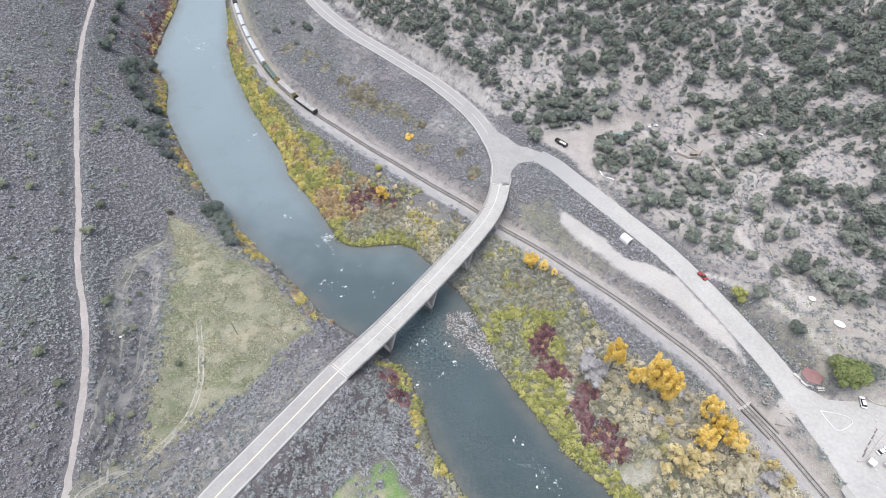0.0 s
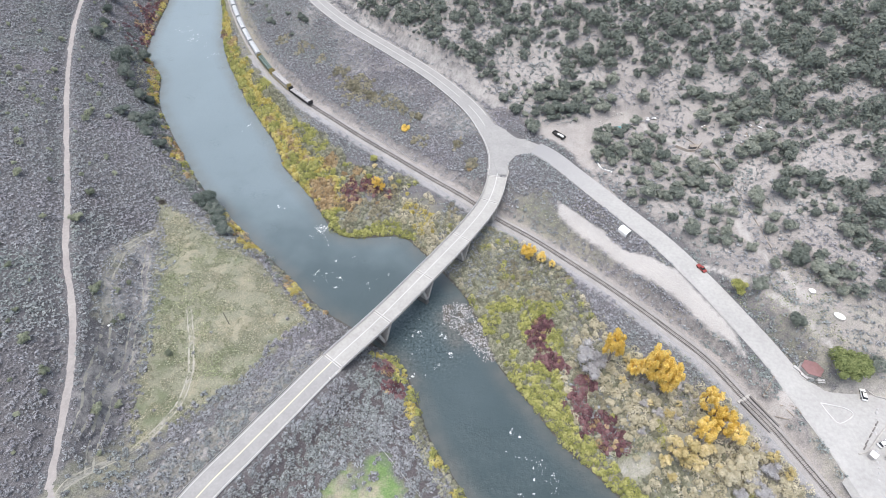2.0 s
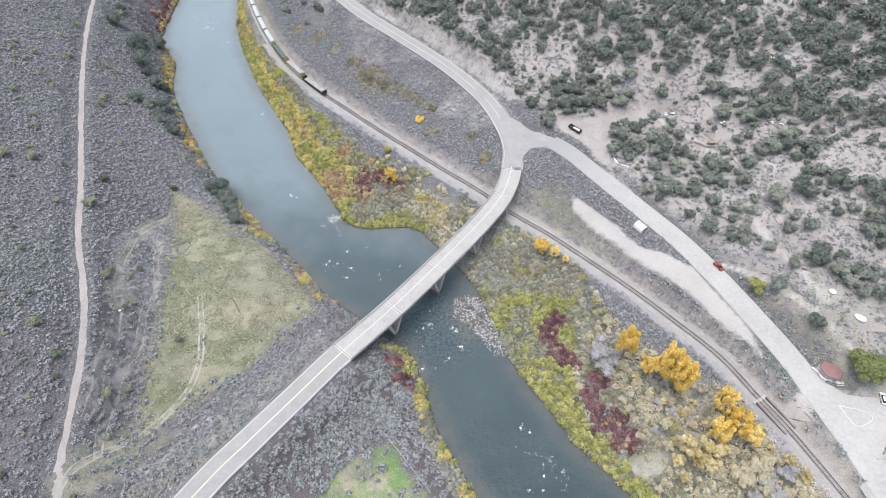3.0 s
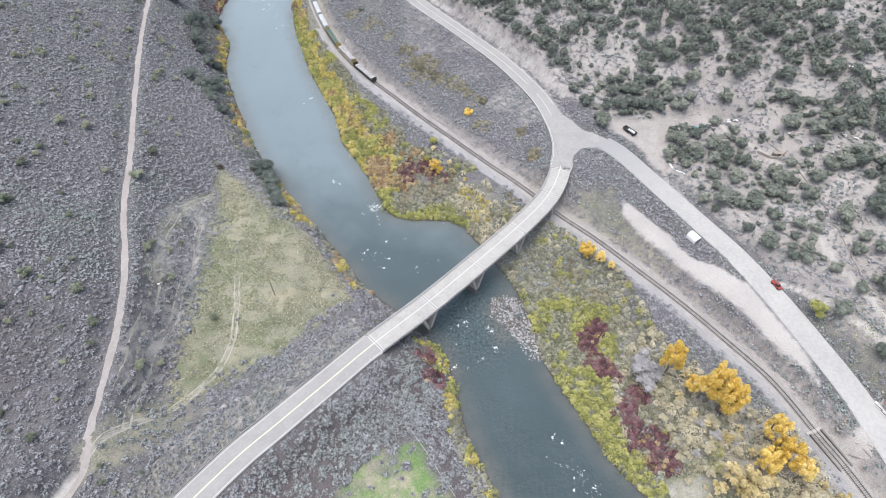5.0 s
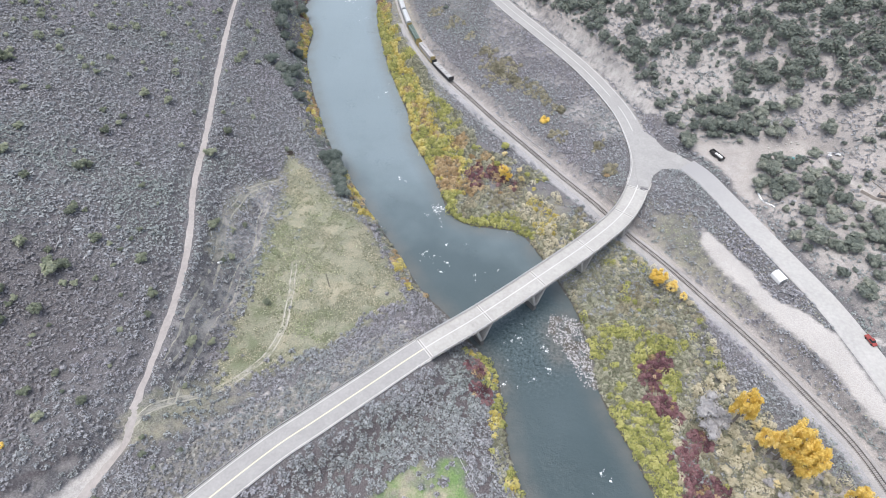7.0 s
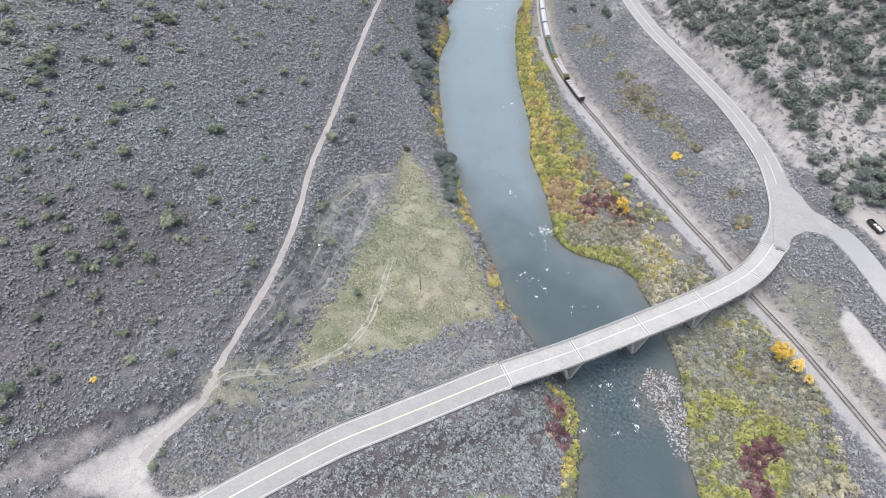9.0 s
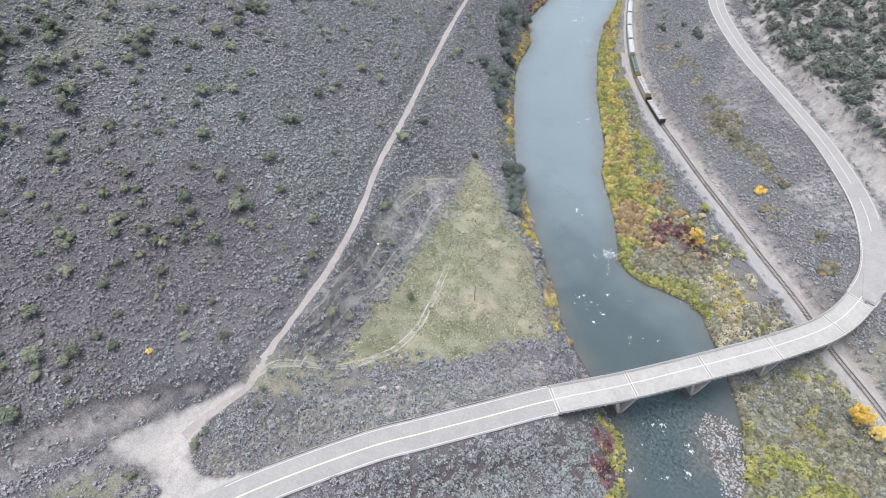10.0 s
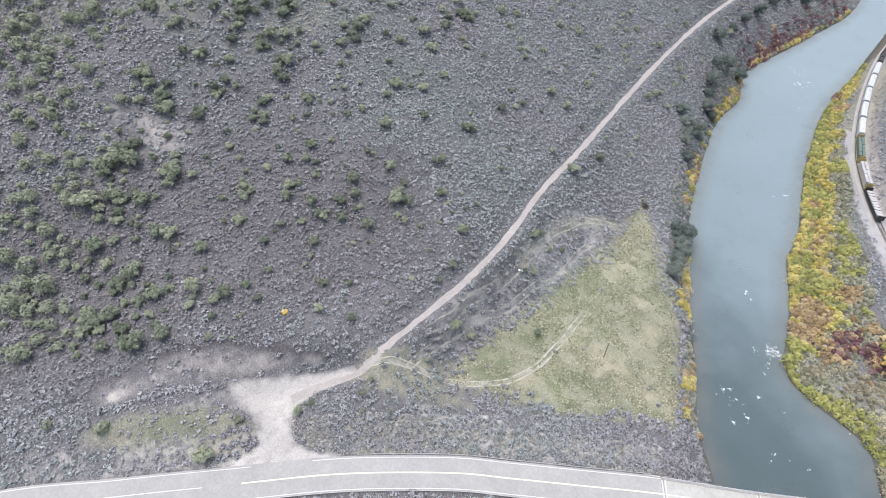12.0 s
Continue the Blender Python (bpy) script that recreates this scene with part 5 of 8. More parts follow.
def grow_junipers():
    protos = [tree_prototype("juniper", h, s, M_JUNIPER, n, 95, 0.2, "dark green bushy juniper on the pale dry hillside", "juniper tree", "junipers on the hillside", 0.35, 3)
              for h, s, n in ((3.6, 2.5, 5), (3.0, 2.3, 4), (4.2, 2.6, 6), (2.8, 2.2, 4), (3.8, 2.9, 6))]
    x, y = rng.uniform(-220, 330, 60000), rng.uniform(60, 520, 60000)
    f = facts(x, y)
    n = field_noise(x, y, 38, 51) + 0.6 * field_noise(x, y, 14, 52)
    z = ground_z(x, y)
    chance = np.clip(0.1 + 0.40 * ramp(z, 20, 46) + 0.22 * n + 0.12 * ramp(y, 250, 320), 0.02, 0.5)
    chance = np.where((y > 285) & (x < 40) & (f["hwy"] < 40), 0.4, chance)
    chance = np.where(inside(np.c_[x, y], [(-56, 366), (-3, 356), (4, 337), (-27, 318), (-47, 347), (-61, 374)]), 1.0, chance)
    chance = np.where(inside(np.c_[x, y], ROAD_CUT), 0.02, chance)
    for kx, ky, kr in GROVES:
        chance = np.where(np.hypot(x - kx, y - ky) < kr * (1 + 0.3 * n), np.maximum(chance, 0.78), chance)
    for kx, ky, kr in CLEARINGS:
        chance = np.where(np.hypot(x - kx, y - ky) < kr * (0.9 + 0.3 * n), 0.03, chance)
    for kx, ky, kr in ((140, 97, 13), (149.5, 114.5, 6), (143.5, 125.5, 5), (121, 131, 5), (111, 241, 6), (119, 236, 8), (121, 214, 6), (126, 213, 5), (96, 237, 3), (144, 209, 4), (150, 213, 4), (134, 217, 4)):
        chance = np.where(np.hypot(x - kx, y - ky) < kr, 0.0, chance)
    ok = f["hill"] & f["free"] & (f["hwy"] > 13) & (f["side"] > 10) & (rng.uniform(size=len(x)) < chance) & inside(np.c_[x, y], VIEW)
    x, y = x[ok], y[ok]
    s = (0.32 + 1.35 * rng.uniform(0, 1, len(x)) ** 1.2) * (1 + 0.12 * ramp(ground_z(x, y), 25, 45))
    thick = np.min([np.hypot(x - kx, y - ky) / kr for kx, ky, kr in GROVES], axis=0) < 1.1
    s = np.where(thick, 1.06 * s, s)
    k = spaced(x, y, 0.8 + 2.05 * s)
    x, y, s = x[k], y[k], s[k]
    grove = [(90, 188, 1.1), (117, 156, 1.1), (135, 140, 1.0), (96, 232, 1.0), (88, 233, 0.9), (92, 228, 1.1), (101, 224, 1.1), (97, 220, 1.0), (105, 217, 1.0), (109, 210, 1.1), (83, 233, 0.9),
             (86, 228, 0.9), (114, 206, 0.9), (128, 169, 1.2), (115, 177, 1.1), (111, 189, 1.1), (140, 177, 1.1), (145, 156, 1.2), (120, 166, 1.0), (104, 198, 0.9), (94, 183, 0.8), (108, 200, 0.8),
             ]
    grove += [(56, 259, 1.1), (63, 253, 1.2), (71, 250, 1.3), (78, 249, 1.2), (86, 251, 1.1), (94, 256, 1.0), (60, 269, 1.0), (71, 268, 1.2), (82, 263, 1.3), (91, 267, 1.0), (52, 248, 0.9), (48, 262, 0.8), (68, 261, 1.2), (76, 258, 1.1), (83, 256, 1.2)]
    grove += [(-112, 360, 1.0), (-109, 357, 0.8), (-89.4, 354.7, 1.1), (-86, 351, 0.9), (-94, 341, 0.7), (-124, 404, 0.6), (-127, 426, 1.0), (-131, 389, 0.7), (-118, 380, 0.6), (-115, 372, 0.6), (-100, 363, 0.7)]
    gx, gy = np.array([g[0] for g in grove]), np.array([g[1] for g in grove])
    clear = np.min(np.hypot(x[:, None] - gx, y[:, None] - gy), axis=1) > 4
    x, y, s = x[clear], y[clear], s[clear]
    order = np.argsort(np.hypot(x - 60, y - 170))
    first = order[:270]
    plant(protos, [(a, b, c * (1.18 if a > 40 and b > 200 else 1.0), 1.0) for a, b, c in grove] + [(x[i], y[i], s[i], rng.uniform(0.85, 1.2)) for i in first])
    rest = order[270:]
    far_trees("juniper_woodland", x[rest], y[rest], s[rest] * 2.5, M_JUNIPER, "juniper and pinyon woodland on the upper hillside", "juniper woodland", 19, 0.42)


grow_junipers()


def grow_west_scrub():
    protos = [tree_prototype("scrub_bush", h, s, M_OAK, n, 90, 0.19, "green scrub bush on the sagebrush slope", "bush", "bushes on the sagebrush slope", 0.25, 2)
              for h, s, n in ((2.3, 1.5, 6), (2.9, 1.8, 7), (2.0, 1.4, 6), (2.6, 1.6, 7))]
    x, y = rng.uniform(-420, -60, 22000), rng.uniform(-60, 480, 22000)
    f = facts(x, y)
    n = field_noise(x, y, 45, 61) + 0.7 * field_noise(x, y, 12, 62)
    gully = 1 - ramp(np.abs(near(np.c_[x, y], np.array([(-150, -25), (-175, -27), (-197, -24), (-222, -20), (-250, -15), (-275, -4), (-330, 20)], float))[0]), 14, 44)
    chance = np.clip(0.095 + 0.26 * ramp(ground_z(x, y), 50, 85) + 0.09 * n + 0.8 * gully * ramp(f["hwy"], 30, 46), 0.0, 0.9) * (f["dw"] > 12) * ~inside(np.c_[x, y], SCARP)
    chance = np.where(ground_z(x, y) < 20, 0.0, chance)
    chance = np.where(inside(np.c_[x, y], MID_SLOPE), 0.8 * chance, chance)
    ok = f["west"] & f["free"] & ~f["field"] & (f["hwy"] > 14) & (f["track"] > 4) & (rng.uniform(size=len(x)) < chance) & inside(np.c_[x, y], VIEW)
    x, y = x[ok], y[ok]
    s = 0.5 + 0.25 * gully[ok] + (1.1 + 0.7 * gully[ok]) * rng.uniform(size=len(x)) ** 1.5
    k = spaced(x, y, 1.2 + 1.6 * s)
    x, y, s = x[k], y[k], s[k]
    oaks = [(-238, 25), (-228, 26), (-215, 6), (-200, 18), (-199, 1), (-250, 69), (-243, 83), (-223, 157)]
    shrubs = [(-251, 40), (-262, 34), (-244, 64), (-238, 47), (-251, 57), (-232, 66), (-224, 70), (-222, 44), (-218, 38), (-212, 58), (-206, 56), (-223, 103), (-164, 106), (-173, 126), (-175, 52), (-180, 40), (-162, 65), (-162, 56), (-221, 52)]
    seedlings = [(-206, 42), (-212, 30), (-200, 32), (-214, 23), (-211, 67), (-208, 73), (-201, 65), (-210, 110), (-204, 94), (-193, 83), (-197, 112), (-209, 146), (-204, 151), (-201, 172), (-218, 176), (-180, 152), (-173, 83), (-186, 73), (-192, 55), (-180, 64), (-151, 80), (-145, 109), (-229, 131), (-162, 50), (-202, 51), (-236, 68)]
    fixed = [(-126.7, 131, 1.0), (-125.5, 137.1, 0.7), (-122.2, 115.8, 0.8), (-121.4, 119.7, 1.0), (-102, 107, 1.0), (-113, -3, 1.5), (-165, 178, 1.0), (-172, 196, 0.9), (-134, 192, 0.8), (-150, 150, 0.8), (-111, 85, 0.9)]
    fixed = [g for g in fixed if reach("track", np.array([g[0]]), np.array([g[1]]))[0] > 4.5]
    # each oak is a clump of a few bushes
    for spots, scale, many in ((oaks, 1.5, 4), (shrubs, 1.25, 2), (seedlings, 0.85, 1)):
        for a, b in spots:
            for i in range(many):
                fixed.append((a + (i > 0) * rng.uniform(-2.6, 2.6) * scale, b + (i > 0) * rng.uniform(-2.6, 2.6) * scale, scale * rng.uniform(0.75, 1.15)))
    order = np.argsort(np.hypot(x + 150, y - 80))
    plant(protos, [(a, b, c, 1.0) for a, b, c in fixed] + [(x[i], y[i], s[i], rng.uniform(0.85, 1.2)) for i in order[:260]])
    rest = order[260:]
    if len(rest):
        far_trees("scrub", x[rest], y[rest], s[rest] * 1.5, M_OAK, "green scrub scattered over the upper sagebrush slope", "scrub", 22, 0.36)


grow_west_scrub()


def grow_bank_trees():
    gold = [tree_prototype("cottonwood", h, s, M_GOLD, n, 90, 0.19, "golden autumn cottonwood on the river flat", "cottonwood tree", "cottonwoods by the river", 0.45, 5, 1.75, 0.3, 0.52, 0.75)
            for h, s, n in ((13.5, 4.0, 34), (11.5, 3.6, 30), (14.5, 4.4, 38))]
    plant(gold, [(64, 105, 1.15, 1.4), (71, 98.5, 0.9, 1.31), (77, 96.5, 1.1, 1.38), (80.5, 94, 1.15, 1.25), (75, 98, 1.0, 1.31), (81, 92.5, 1.1, 1.19), (93, 84.5, 0.98, 1.25), (96, 75.5, 1.15, 1.19), (89, 74, 0.95, 1.06), (99, 72, 0.9, 1.06), (95, 79.5, 0.9, 1.25),
                (39, 157, 0.85, 0.70), (44.5, 155, 0.65, 0.70), (49, 152, 0.50, 0.80), (-31, 205, 0.62, 0.80), (-28, 203, 0.50, 0.80)])
    pale = [tree_prototype("dry_shrub", h, s, M_PALE_LEAF, n, 95, 0.17, "pale half-bare shrub on the river flat", "shrub", "pale shrubs on the river flat", 0.4, 3, 0.95)
            for h, s, n in ((3.4, 2.0, 5), (2.6, 1.7, 4))]
    plant(pale, [(62, 121, 0.9, 1.0), (54, 116, 0.8, 1.0), (58, 119, 0.8, 1.0), (68, 87, 1.0, 1.0), (75, 80, 1.1, 1.0), (64, 86, 1.0, 1.0), (70, 82, 1.0, 1.0), (79, 73, 1.3, 1.0), (74, 72, 1.1, 1.0), (88, 63, 1.3, 1.0),
                (98, 64, 1.4, 1.0), (107, 67, 1.3, 1.0), (105, 73, 1.0, 1.0), (52, 151, 0.8, 1.1), (69, 95, 0.9, 1.0), (72, 107, 0.8, 1.0), (94, 70, 1.2, 1.0), (97, 63, 2.1, 1.0), (102, 65.5, 2.1, 1.0), (101.5, 61, 2.0, 1.0), (94.5, 60.5, 1.8, 1.0), (112, 58, 1.3, 1.0), (101, 58, 1.3, 1.0), (66, 76, 1.0, 1.0)] + [q for q in [(62 + 50 * rng.uniform(), 54 + 46 * rng.uniform() ** 1.2, rng.uniform(0.5, 1.2), 1.0) for _ in range(44)] if reach("rail", np.array([q[0]]), np.array([q[1]]))[0] > 7 and reach("bank", np.array([q[0]]), np.array([q[1]]))[0] > 6])
    faded = [tree_prototype("young_cottonwood", h, s, M_PALE_GOLD, n, 95, 0.17, "young cottonwood with faded pale yellow leaves", "cottonwood tree", "young cottonwoods by the river", 0.45, 3, 1.3, 0.4, 0.75) for h, s, n in ((6.5, 2.2, 9), (5.2, 2.0, 7))]
    plant(faded, [(63, 113, 0.9, 1.0), (60, 117, 0.7, 0.9), (71, 105, 0.8, 1.0), (68, 97, 0.9, 0.9), (84, 98, 0.7, 1.0), (76, 88, 0.8, 0.8), (81, 83, 0.9, 0.8), (86, 87, 0.7, 0.9), (72, 91, 0.6, 0.8), (88, 79, 0.9, 0.9), (91, 70, 1.1, 0.9),
                  (86, 71, 1.1, 0.8), (82, 66, 1.2, 0.8), (93, 64, 1.0, 0.8), (110, 66, 1.0, 0.9), (106, 70, 0.9, 0.9), (113, 60, 1.0, 0.9), (77, 62, 1.0, 0.8), (79, 70, 1.8, 0.95)])
    plant(faded, [(83, 68, 1.9, 1.0), (87.5, 69, 1.6, 0.95), (84, 64.5, 1.6, 0.9), (75.5, 67, 1.4, 0.9), (99, 82, 0.7, 1.0), (-29, 208, 0.9, 0.9), (-22, 203, 0.8, 0.9), (-38, 215, 0.7, 0.8), (-24, 209, 0.7, 0.8), (-33, 219, 0.9, 0.7)])
    grey_twigs = tree_prototype("bare_shrub", 3.6, 2.2, M_TWIG, 5, 90, 0.12, "leafless grey shrub among the willows", "shrub", "", 0.4, 4)
    plant([grey_twigs], [(56, 107, 2.4, 1.1), (57.5, 101, 1.9, 1.0), (61, 105, 1.5, 1.0), (102, 60, 1.4, 1.0), (108, 62, 1.5, 1.0), (104, 55, 1.4, 1.0), (97, 55, 1.2, 1.0), (78, 84, 1.0, 1.0), (74, 88, 0.9, 1.0), (71, 78, 0.8, 0.9), (84, 82, 0.7, 0.9), (90, 92, 0.7, 0.9), (-43, 46, 0.8, 0.8)])
    green = tree_prototype("shade_tree", 8.0, 5.2, M_GREEN_TREE, 11, 120, 0.2, "broad green shade tree beside the parking lot", "tree", "", 0.3, 5)
    plant([green], [(144.2, 94.0, 1.25, 0.95)])
    small = tree_prototype("young_tree", 4.4, 2.4, M_WILLOW, 5, 110, 0.17, "small yellow-green tree beside the side road", "tree", "", 0.35, 3)
    plant([small], [(120.3, 132.8, 1.45, 1.0)])
    dark = [tree_prototype("riverside_tree", h, s, M_GREEN_DARK, n, 80, 0.22, "grey-green riverside tree on the steep bank", "tree", "trees on the far bank", 0.35, 3, 1.1) for h, s, n in ((7.5, 3.4, 7), (6.0, 3.6, 7))]
    plant(dark, [(-193, 308, 1.76, 1.2), (-198, 316, 1.76, 1.3), (-186, 300, 1.49, 1.2), (-189, 312, 1.49, 1.1), (-181, 290, 1.35, 1.0), (-205, 320, 1.35, 1.0), (-172, 278, 1.08, 0.8), (-163, 250, 1.22, 0.7), (-160, 257, 1.22, 0.7), (-158, 246, 1.08, 0.7),
                (-169, 252, 1.08, 0.6), (-155, 242, 1.08, 0.6), (-148, 236, 1.08, 0.5), (-178, 285, 0.94, 0.8), (-188, 328, 1.22, 0.9), (-169, 281, 0.94, 0.9), (-114, 196, 1.49, 0.7), (-110, 192, 1.35, 0.7), (-103, 180, 1.08, 0.6), (-107, 189, 1.22, 0.7), (-99, 174, 1.08, 0.7)])
    plant(dark, [(-216, 372, 1.17, 1.0), (-222, 395, 1.17, 1.1), (-224, 412, 1.07, 1.1), (-219, 430, 1.17, 1.1), (-222, 450, 1.17, 1.1), (-214, 356, 0.97, 1.0), (-231, 420, 0.97, 1.0), (-210, 340, 0.97, 0.9)])
    yellow = tree_prototype("golden_shrub", 1.7, 1.9, M_GOLD, 6, 120, 0.15, "round golden shrub among the sagebrush", "shrub", "", 0.2, 2, 0.7)
    plant([yellow], [(-18, 246, 1.5, 0.8), (-138, 33, 0.6, 0.9)])
    tan = [tree_prototype("tawny_shrub", 1.4, 3.0, M_TAWNY, 7, 100, 0.16, "tawny autumn shrub between railway and highway", "shrub", "shrubs between railway and highway", 0.2, 2, 0.7)]
    lime = tree_prototype("willow_bush", 3.4, 2.0, M_WILLOW, 6, 110, 0.17, "yellow-green willow bush beside the railway", "willow bush", "willow bushes by the railway", 0.3, 3)
    plant([lime], [(-33.6, 224.8, 1.1, 0.9), (-35.3, 212.3, 0.8, 1.2), (-20, 207.8, 0.7, 1.1)])
    rusty = tree_prototype("rusty_shrub", 1.6, 1.8, M_RUST, 6, 100, 0.15, "small rust-orange shrub below the highway", "shrub", "", 0.2, 2, 0.7)
    plant([rusty], [(15.5, 211.9, 0.9, 0.9)])
    plant(tan, [(-60, 300, 0.8, 0.9), (-47, 281, 0.9, 0.9), (-30, 271, 0.8, 0.9), (-13, 236, 0.7, 0.9),
                (10, 231, 0.9, 0.9), (16, 214, 0.9, 0.9), (-11, 254, 0.9, 0.8), (-50, 287, 1.2, 0.8), (-38, 275, 1.2, 0.8)])


M_PALE_GOLD = leaf_material("faded_cottonwood_leaf", (0.52, 0.44, 0.22), (0.70, 0.60, 0.34), (0.83, 0.74, 0.50), piece=0.3, thin=0.45)
grow_bank_trees()

# ---------------------------------------------------------------- bridge
BRIDGE = HIGHWAY[bridge_i[0]:bridge_i[-1] + 1].copy()
_, _, lefts = frames_along(BRIDGE)
ends = np.linspace(0, 1, len(BRIDGE))
BRIDGE[:, :2] -= lefts * (0.2 + 0.4 * np.sin(math.pi * ends))[:, None]
BRIDGE_RUN = np.r_[0, np.cumsum(np.hypot(*np.diff(BRIDGE[:, :2], axis=0).T))]


def on_line(line, run, s):
    """Place (x, y, z) and heading at a run along a line."""
    p = [np.interp(s, run, line[:, k]) for k in range(3)]
    q = [np.interp(s + 0.5, run, line[:, k]) - np.interp(s - 0.5, run, line[:, k]) for k in range(2)]
    return Matrix.Translation(p) @ Matrix.Rotation(math.atan2(q[1], q[0]), 4, "Z")


def bridge_parts():
    """Deck, curbs, girders, steel railing, joints, V-legged piers and abutments."""
    top = tagged(new("bridge"), "curved concrete road bridge on V-shaped piers over the river", "bridge")
    v, f = sweep(BRIDGE, [(4.7, -0.35), (4.7, 0.0), (0, 0.06), (-4.7, 0.0), (-4.7, -0.35)])
    mesh_object("deck", v, f, M_DECK, top)
    for side in (1, -1):
        v, f = sweep(BRIDGE, [(side * 4.3, 0.0), (side * 4.3, 0.26), (side * 4.8, 0.28), (side * 4.8, -0.42), (side * 4.7, -0.42), (side * 4.7, 0.0)])
        mesh_object("curb", v, f, M_CONCRETE, top)["label"] = "pale concrete curb"
        for h in (0.62, 0.95):
            v, f = sweep(BRIDGE, [(side * 4.6 + a, h + b) for a, b in ((-0.06, -0.07), (0.06, -0.07), (0.06, 0.07), (-0.06, 0.07))])
            mesh_object("railing", v, f, M_STEEL, top)
    for off in (-3.5, -1.2, 1.2, 3.5):
        v, f = sweep(BRIDGE, [(off + a, b) for a, b in ((-0.3, -1.6), (0.3, -1.6), (0.3, -1.45), (0.12, -1.35), (0.12, -0.34), (-0.12, -0.34), (-0.12, -1.35), (-0.3, -1.45))])
        mesh_object("girder", v, f, M_CONCRETE, top)
    bm = bmesh.new()
    box(bm, -0.11, 0.11, -0.14, 0.14, -0.35, 1.0)
    box(bm, -0.16, 0.16, -0.3, 0.0, -0.45, 0.1)
    post = part("railing_post", bm, M_CONCRETE, top)
    spots = [(s, side) for side in (1, -1) for s in np.arange(1.0, BRIDGE_RUN[-1], 2.1)]
    for k, (s, side) in enumerate(spots):
        m = on_line(BRIDGE, BRIDGE_RUN, s) @ Matrix.Translation((0, side * 4.74, 0)) @ Matrix.Rotation(0 if side < 0 else math.pi, 4, "Z")
        ob = post
        if k:
            ob = new("railing_post", post.data)
            ob.parent = top
        ob.matrix_basis = m
    joints = (0.6, 26.5, 53.0, 79.5, 106.0, BRIDGE_RUN[-1] - 0.6)
    for s in joints:
        m = on_line(BRIDGE, BRIDGE_RUN, s)
        for off in (-0.45, 0.45):
            bm = bmesh.new()
            box(bm, off - 0.13, off + 0.13, -4.28, 4.28, 0.0, 0.085, m)
            part("joint_strip", bm, M_PALE_CONCRETE, top)
        bm = bmesh.new()
        box(bm, -0.06, 0.06, -4.29, 4.29, 0.0, 0.075, m)
        part("expansion_joint", bm, M_TIE, top, "dark expansion joint")
    for s in joints[1:-1]:
        m = on_line(BRIDGE, BRIDGE_RUN, s - 3.4)
        floor = float(ground_z([m.translation.x], [m.translation.y])[0]) - 1.2 - m.translation.z
        knee = max(floor + 1.0, -9.8)
        for side in (1, -1):
            bm = bmesh.new()
            lo = [(side * x, y, knee) for x, y in ((0.0, -4.2), (0.0, 4.2), (1.0, 4.2), (1.0, -4.2))]
            hi = [(side * x, y, -1.62) for x, y in ((2.4, -4.5), (2.4, 4.5), (3.6, 4.5), (3.6, -4.5))]
            vs = [bm.verts.new(m @ Vector(c)) for c in lo + hi]
            for q in ((0, 1, 2, 3), (4, 5, 6, 7), (0, 1, 5, 4), (1, 2, 6, 5), (2, 3, 7, 6), (3, 0, 4, 7)):
                bm.faces.new([vs[i] for i in q])
            bmesh.ops.recalc_face_normals(bm, faces=bm.faces)
            part("pier_leg", bm, M_CONCRETE, top)
        # assumed wall below the V legs, coloured dark for shade under the deck
        bm = bmesh.new()
        box(bm, -0.8, 0.8, -4.0, 4.0, floor, knee + 0.4, m)
        part("pier_wall", bm, M_SHADED_CONCRETE, top, "concrete coloured dark for the shade under the deck")
    for s, d in ((0.0, -1), (BRIDGE_RUN[-1], 1)):
        m = on_line(BRIDGE, BRIDGE_RUN, s)
        bm = bmesh.new()
        box(bm, min(0, d * 1.2), max(0, d * 1.2), -4.8, 4.8, -5.0, -0.36, m)
        part("abutment", bm, M_CONCRETE, top)
        for side in (1, -1):
            bm = bmesh.new()
            box(bm, min(d * 0.2, d * 5), max(d * 0.2, d * 5), side * 4.95 - 0.2, side * 4.95 + 0.2, -3.0, 0.35, m)
            part("wing_wall", bm, M_CONCRETE, top)
    return top


M_SHADED_CONCRETE = mottled("shaded_concrete", (0.10, 0.10, 0.095), (0.20, 0.195, 0.185), 1.5, 0.7, 0.3, 0.02, 0.15)
M_PALE_CONCRETE = mottled("pale_joint_concrete", (0.44, 0.43, 0.415), (0.58, 0.57, 0.55), 2.0, 0.85, 0.1, 0.01)
bridge_parts()

# road paint


def stripe(line, off, half, mat, label, lift=0.075):
    p, d, n = frames_along(line)
    v, f = ribbon(line, off + half, off - half, lift - abs(off) * 0.012)
    return tagged(mesh_object("road_marking", v, f, mat), label, "road marking", kind="structure")


def stretch(y0, y1):
    """The part of the highway between two northings."""
    m = (HIGHWAY[:, 1] >= y0) & (HIGHWAY[:, 1] <= y1)
    return HIGHWAY[m]


stripe(stretch(2, 102), 0.0, 0.2, M_YELLOW_PAINT, "faded yellow centre line")
stripe(stretch(-60, -4), -0.1, 0.13, M_PAINT, "faded pale centre line")
stripe(stretch(102, 204), 0.0, 0.18, M_PAINT, "faded pale centre line"), stripe(stretch(204, 222), 0.0, 0.16, M_PAINT, "faded pale centre line")
stripe(stretch(243, 262), 0.0, 0.14, M_PAINT, "faded pale centre line"), stripe(stretch(268, 600), 0.0, 0.16, M_PAINT, "faded pale centre line")
for off, y0, y1 in ((4.35, 20, 102), (4.35, -60, 6), (-4.35, -60, 102), (4.35, 204, 600), (-4.35, 250, 600)):
    stripe(stretch(y0, y1), off, 0.11, M_PAINT, "white edge line of the highway")


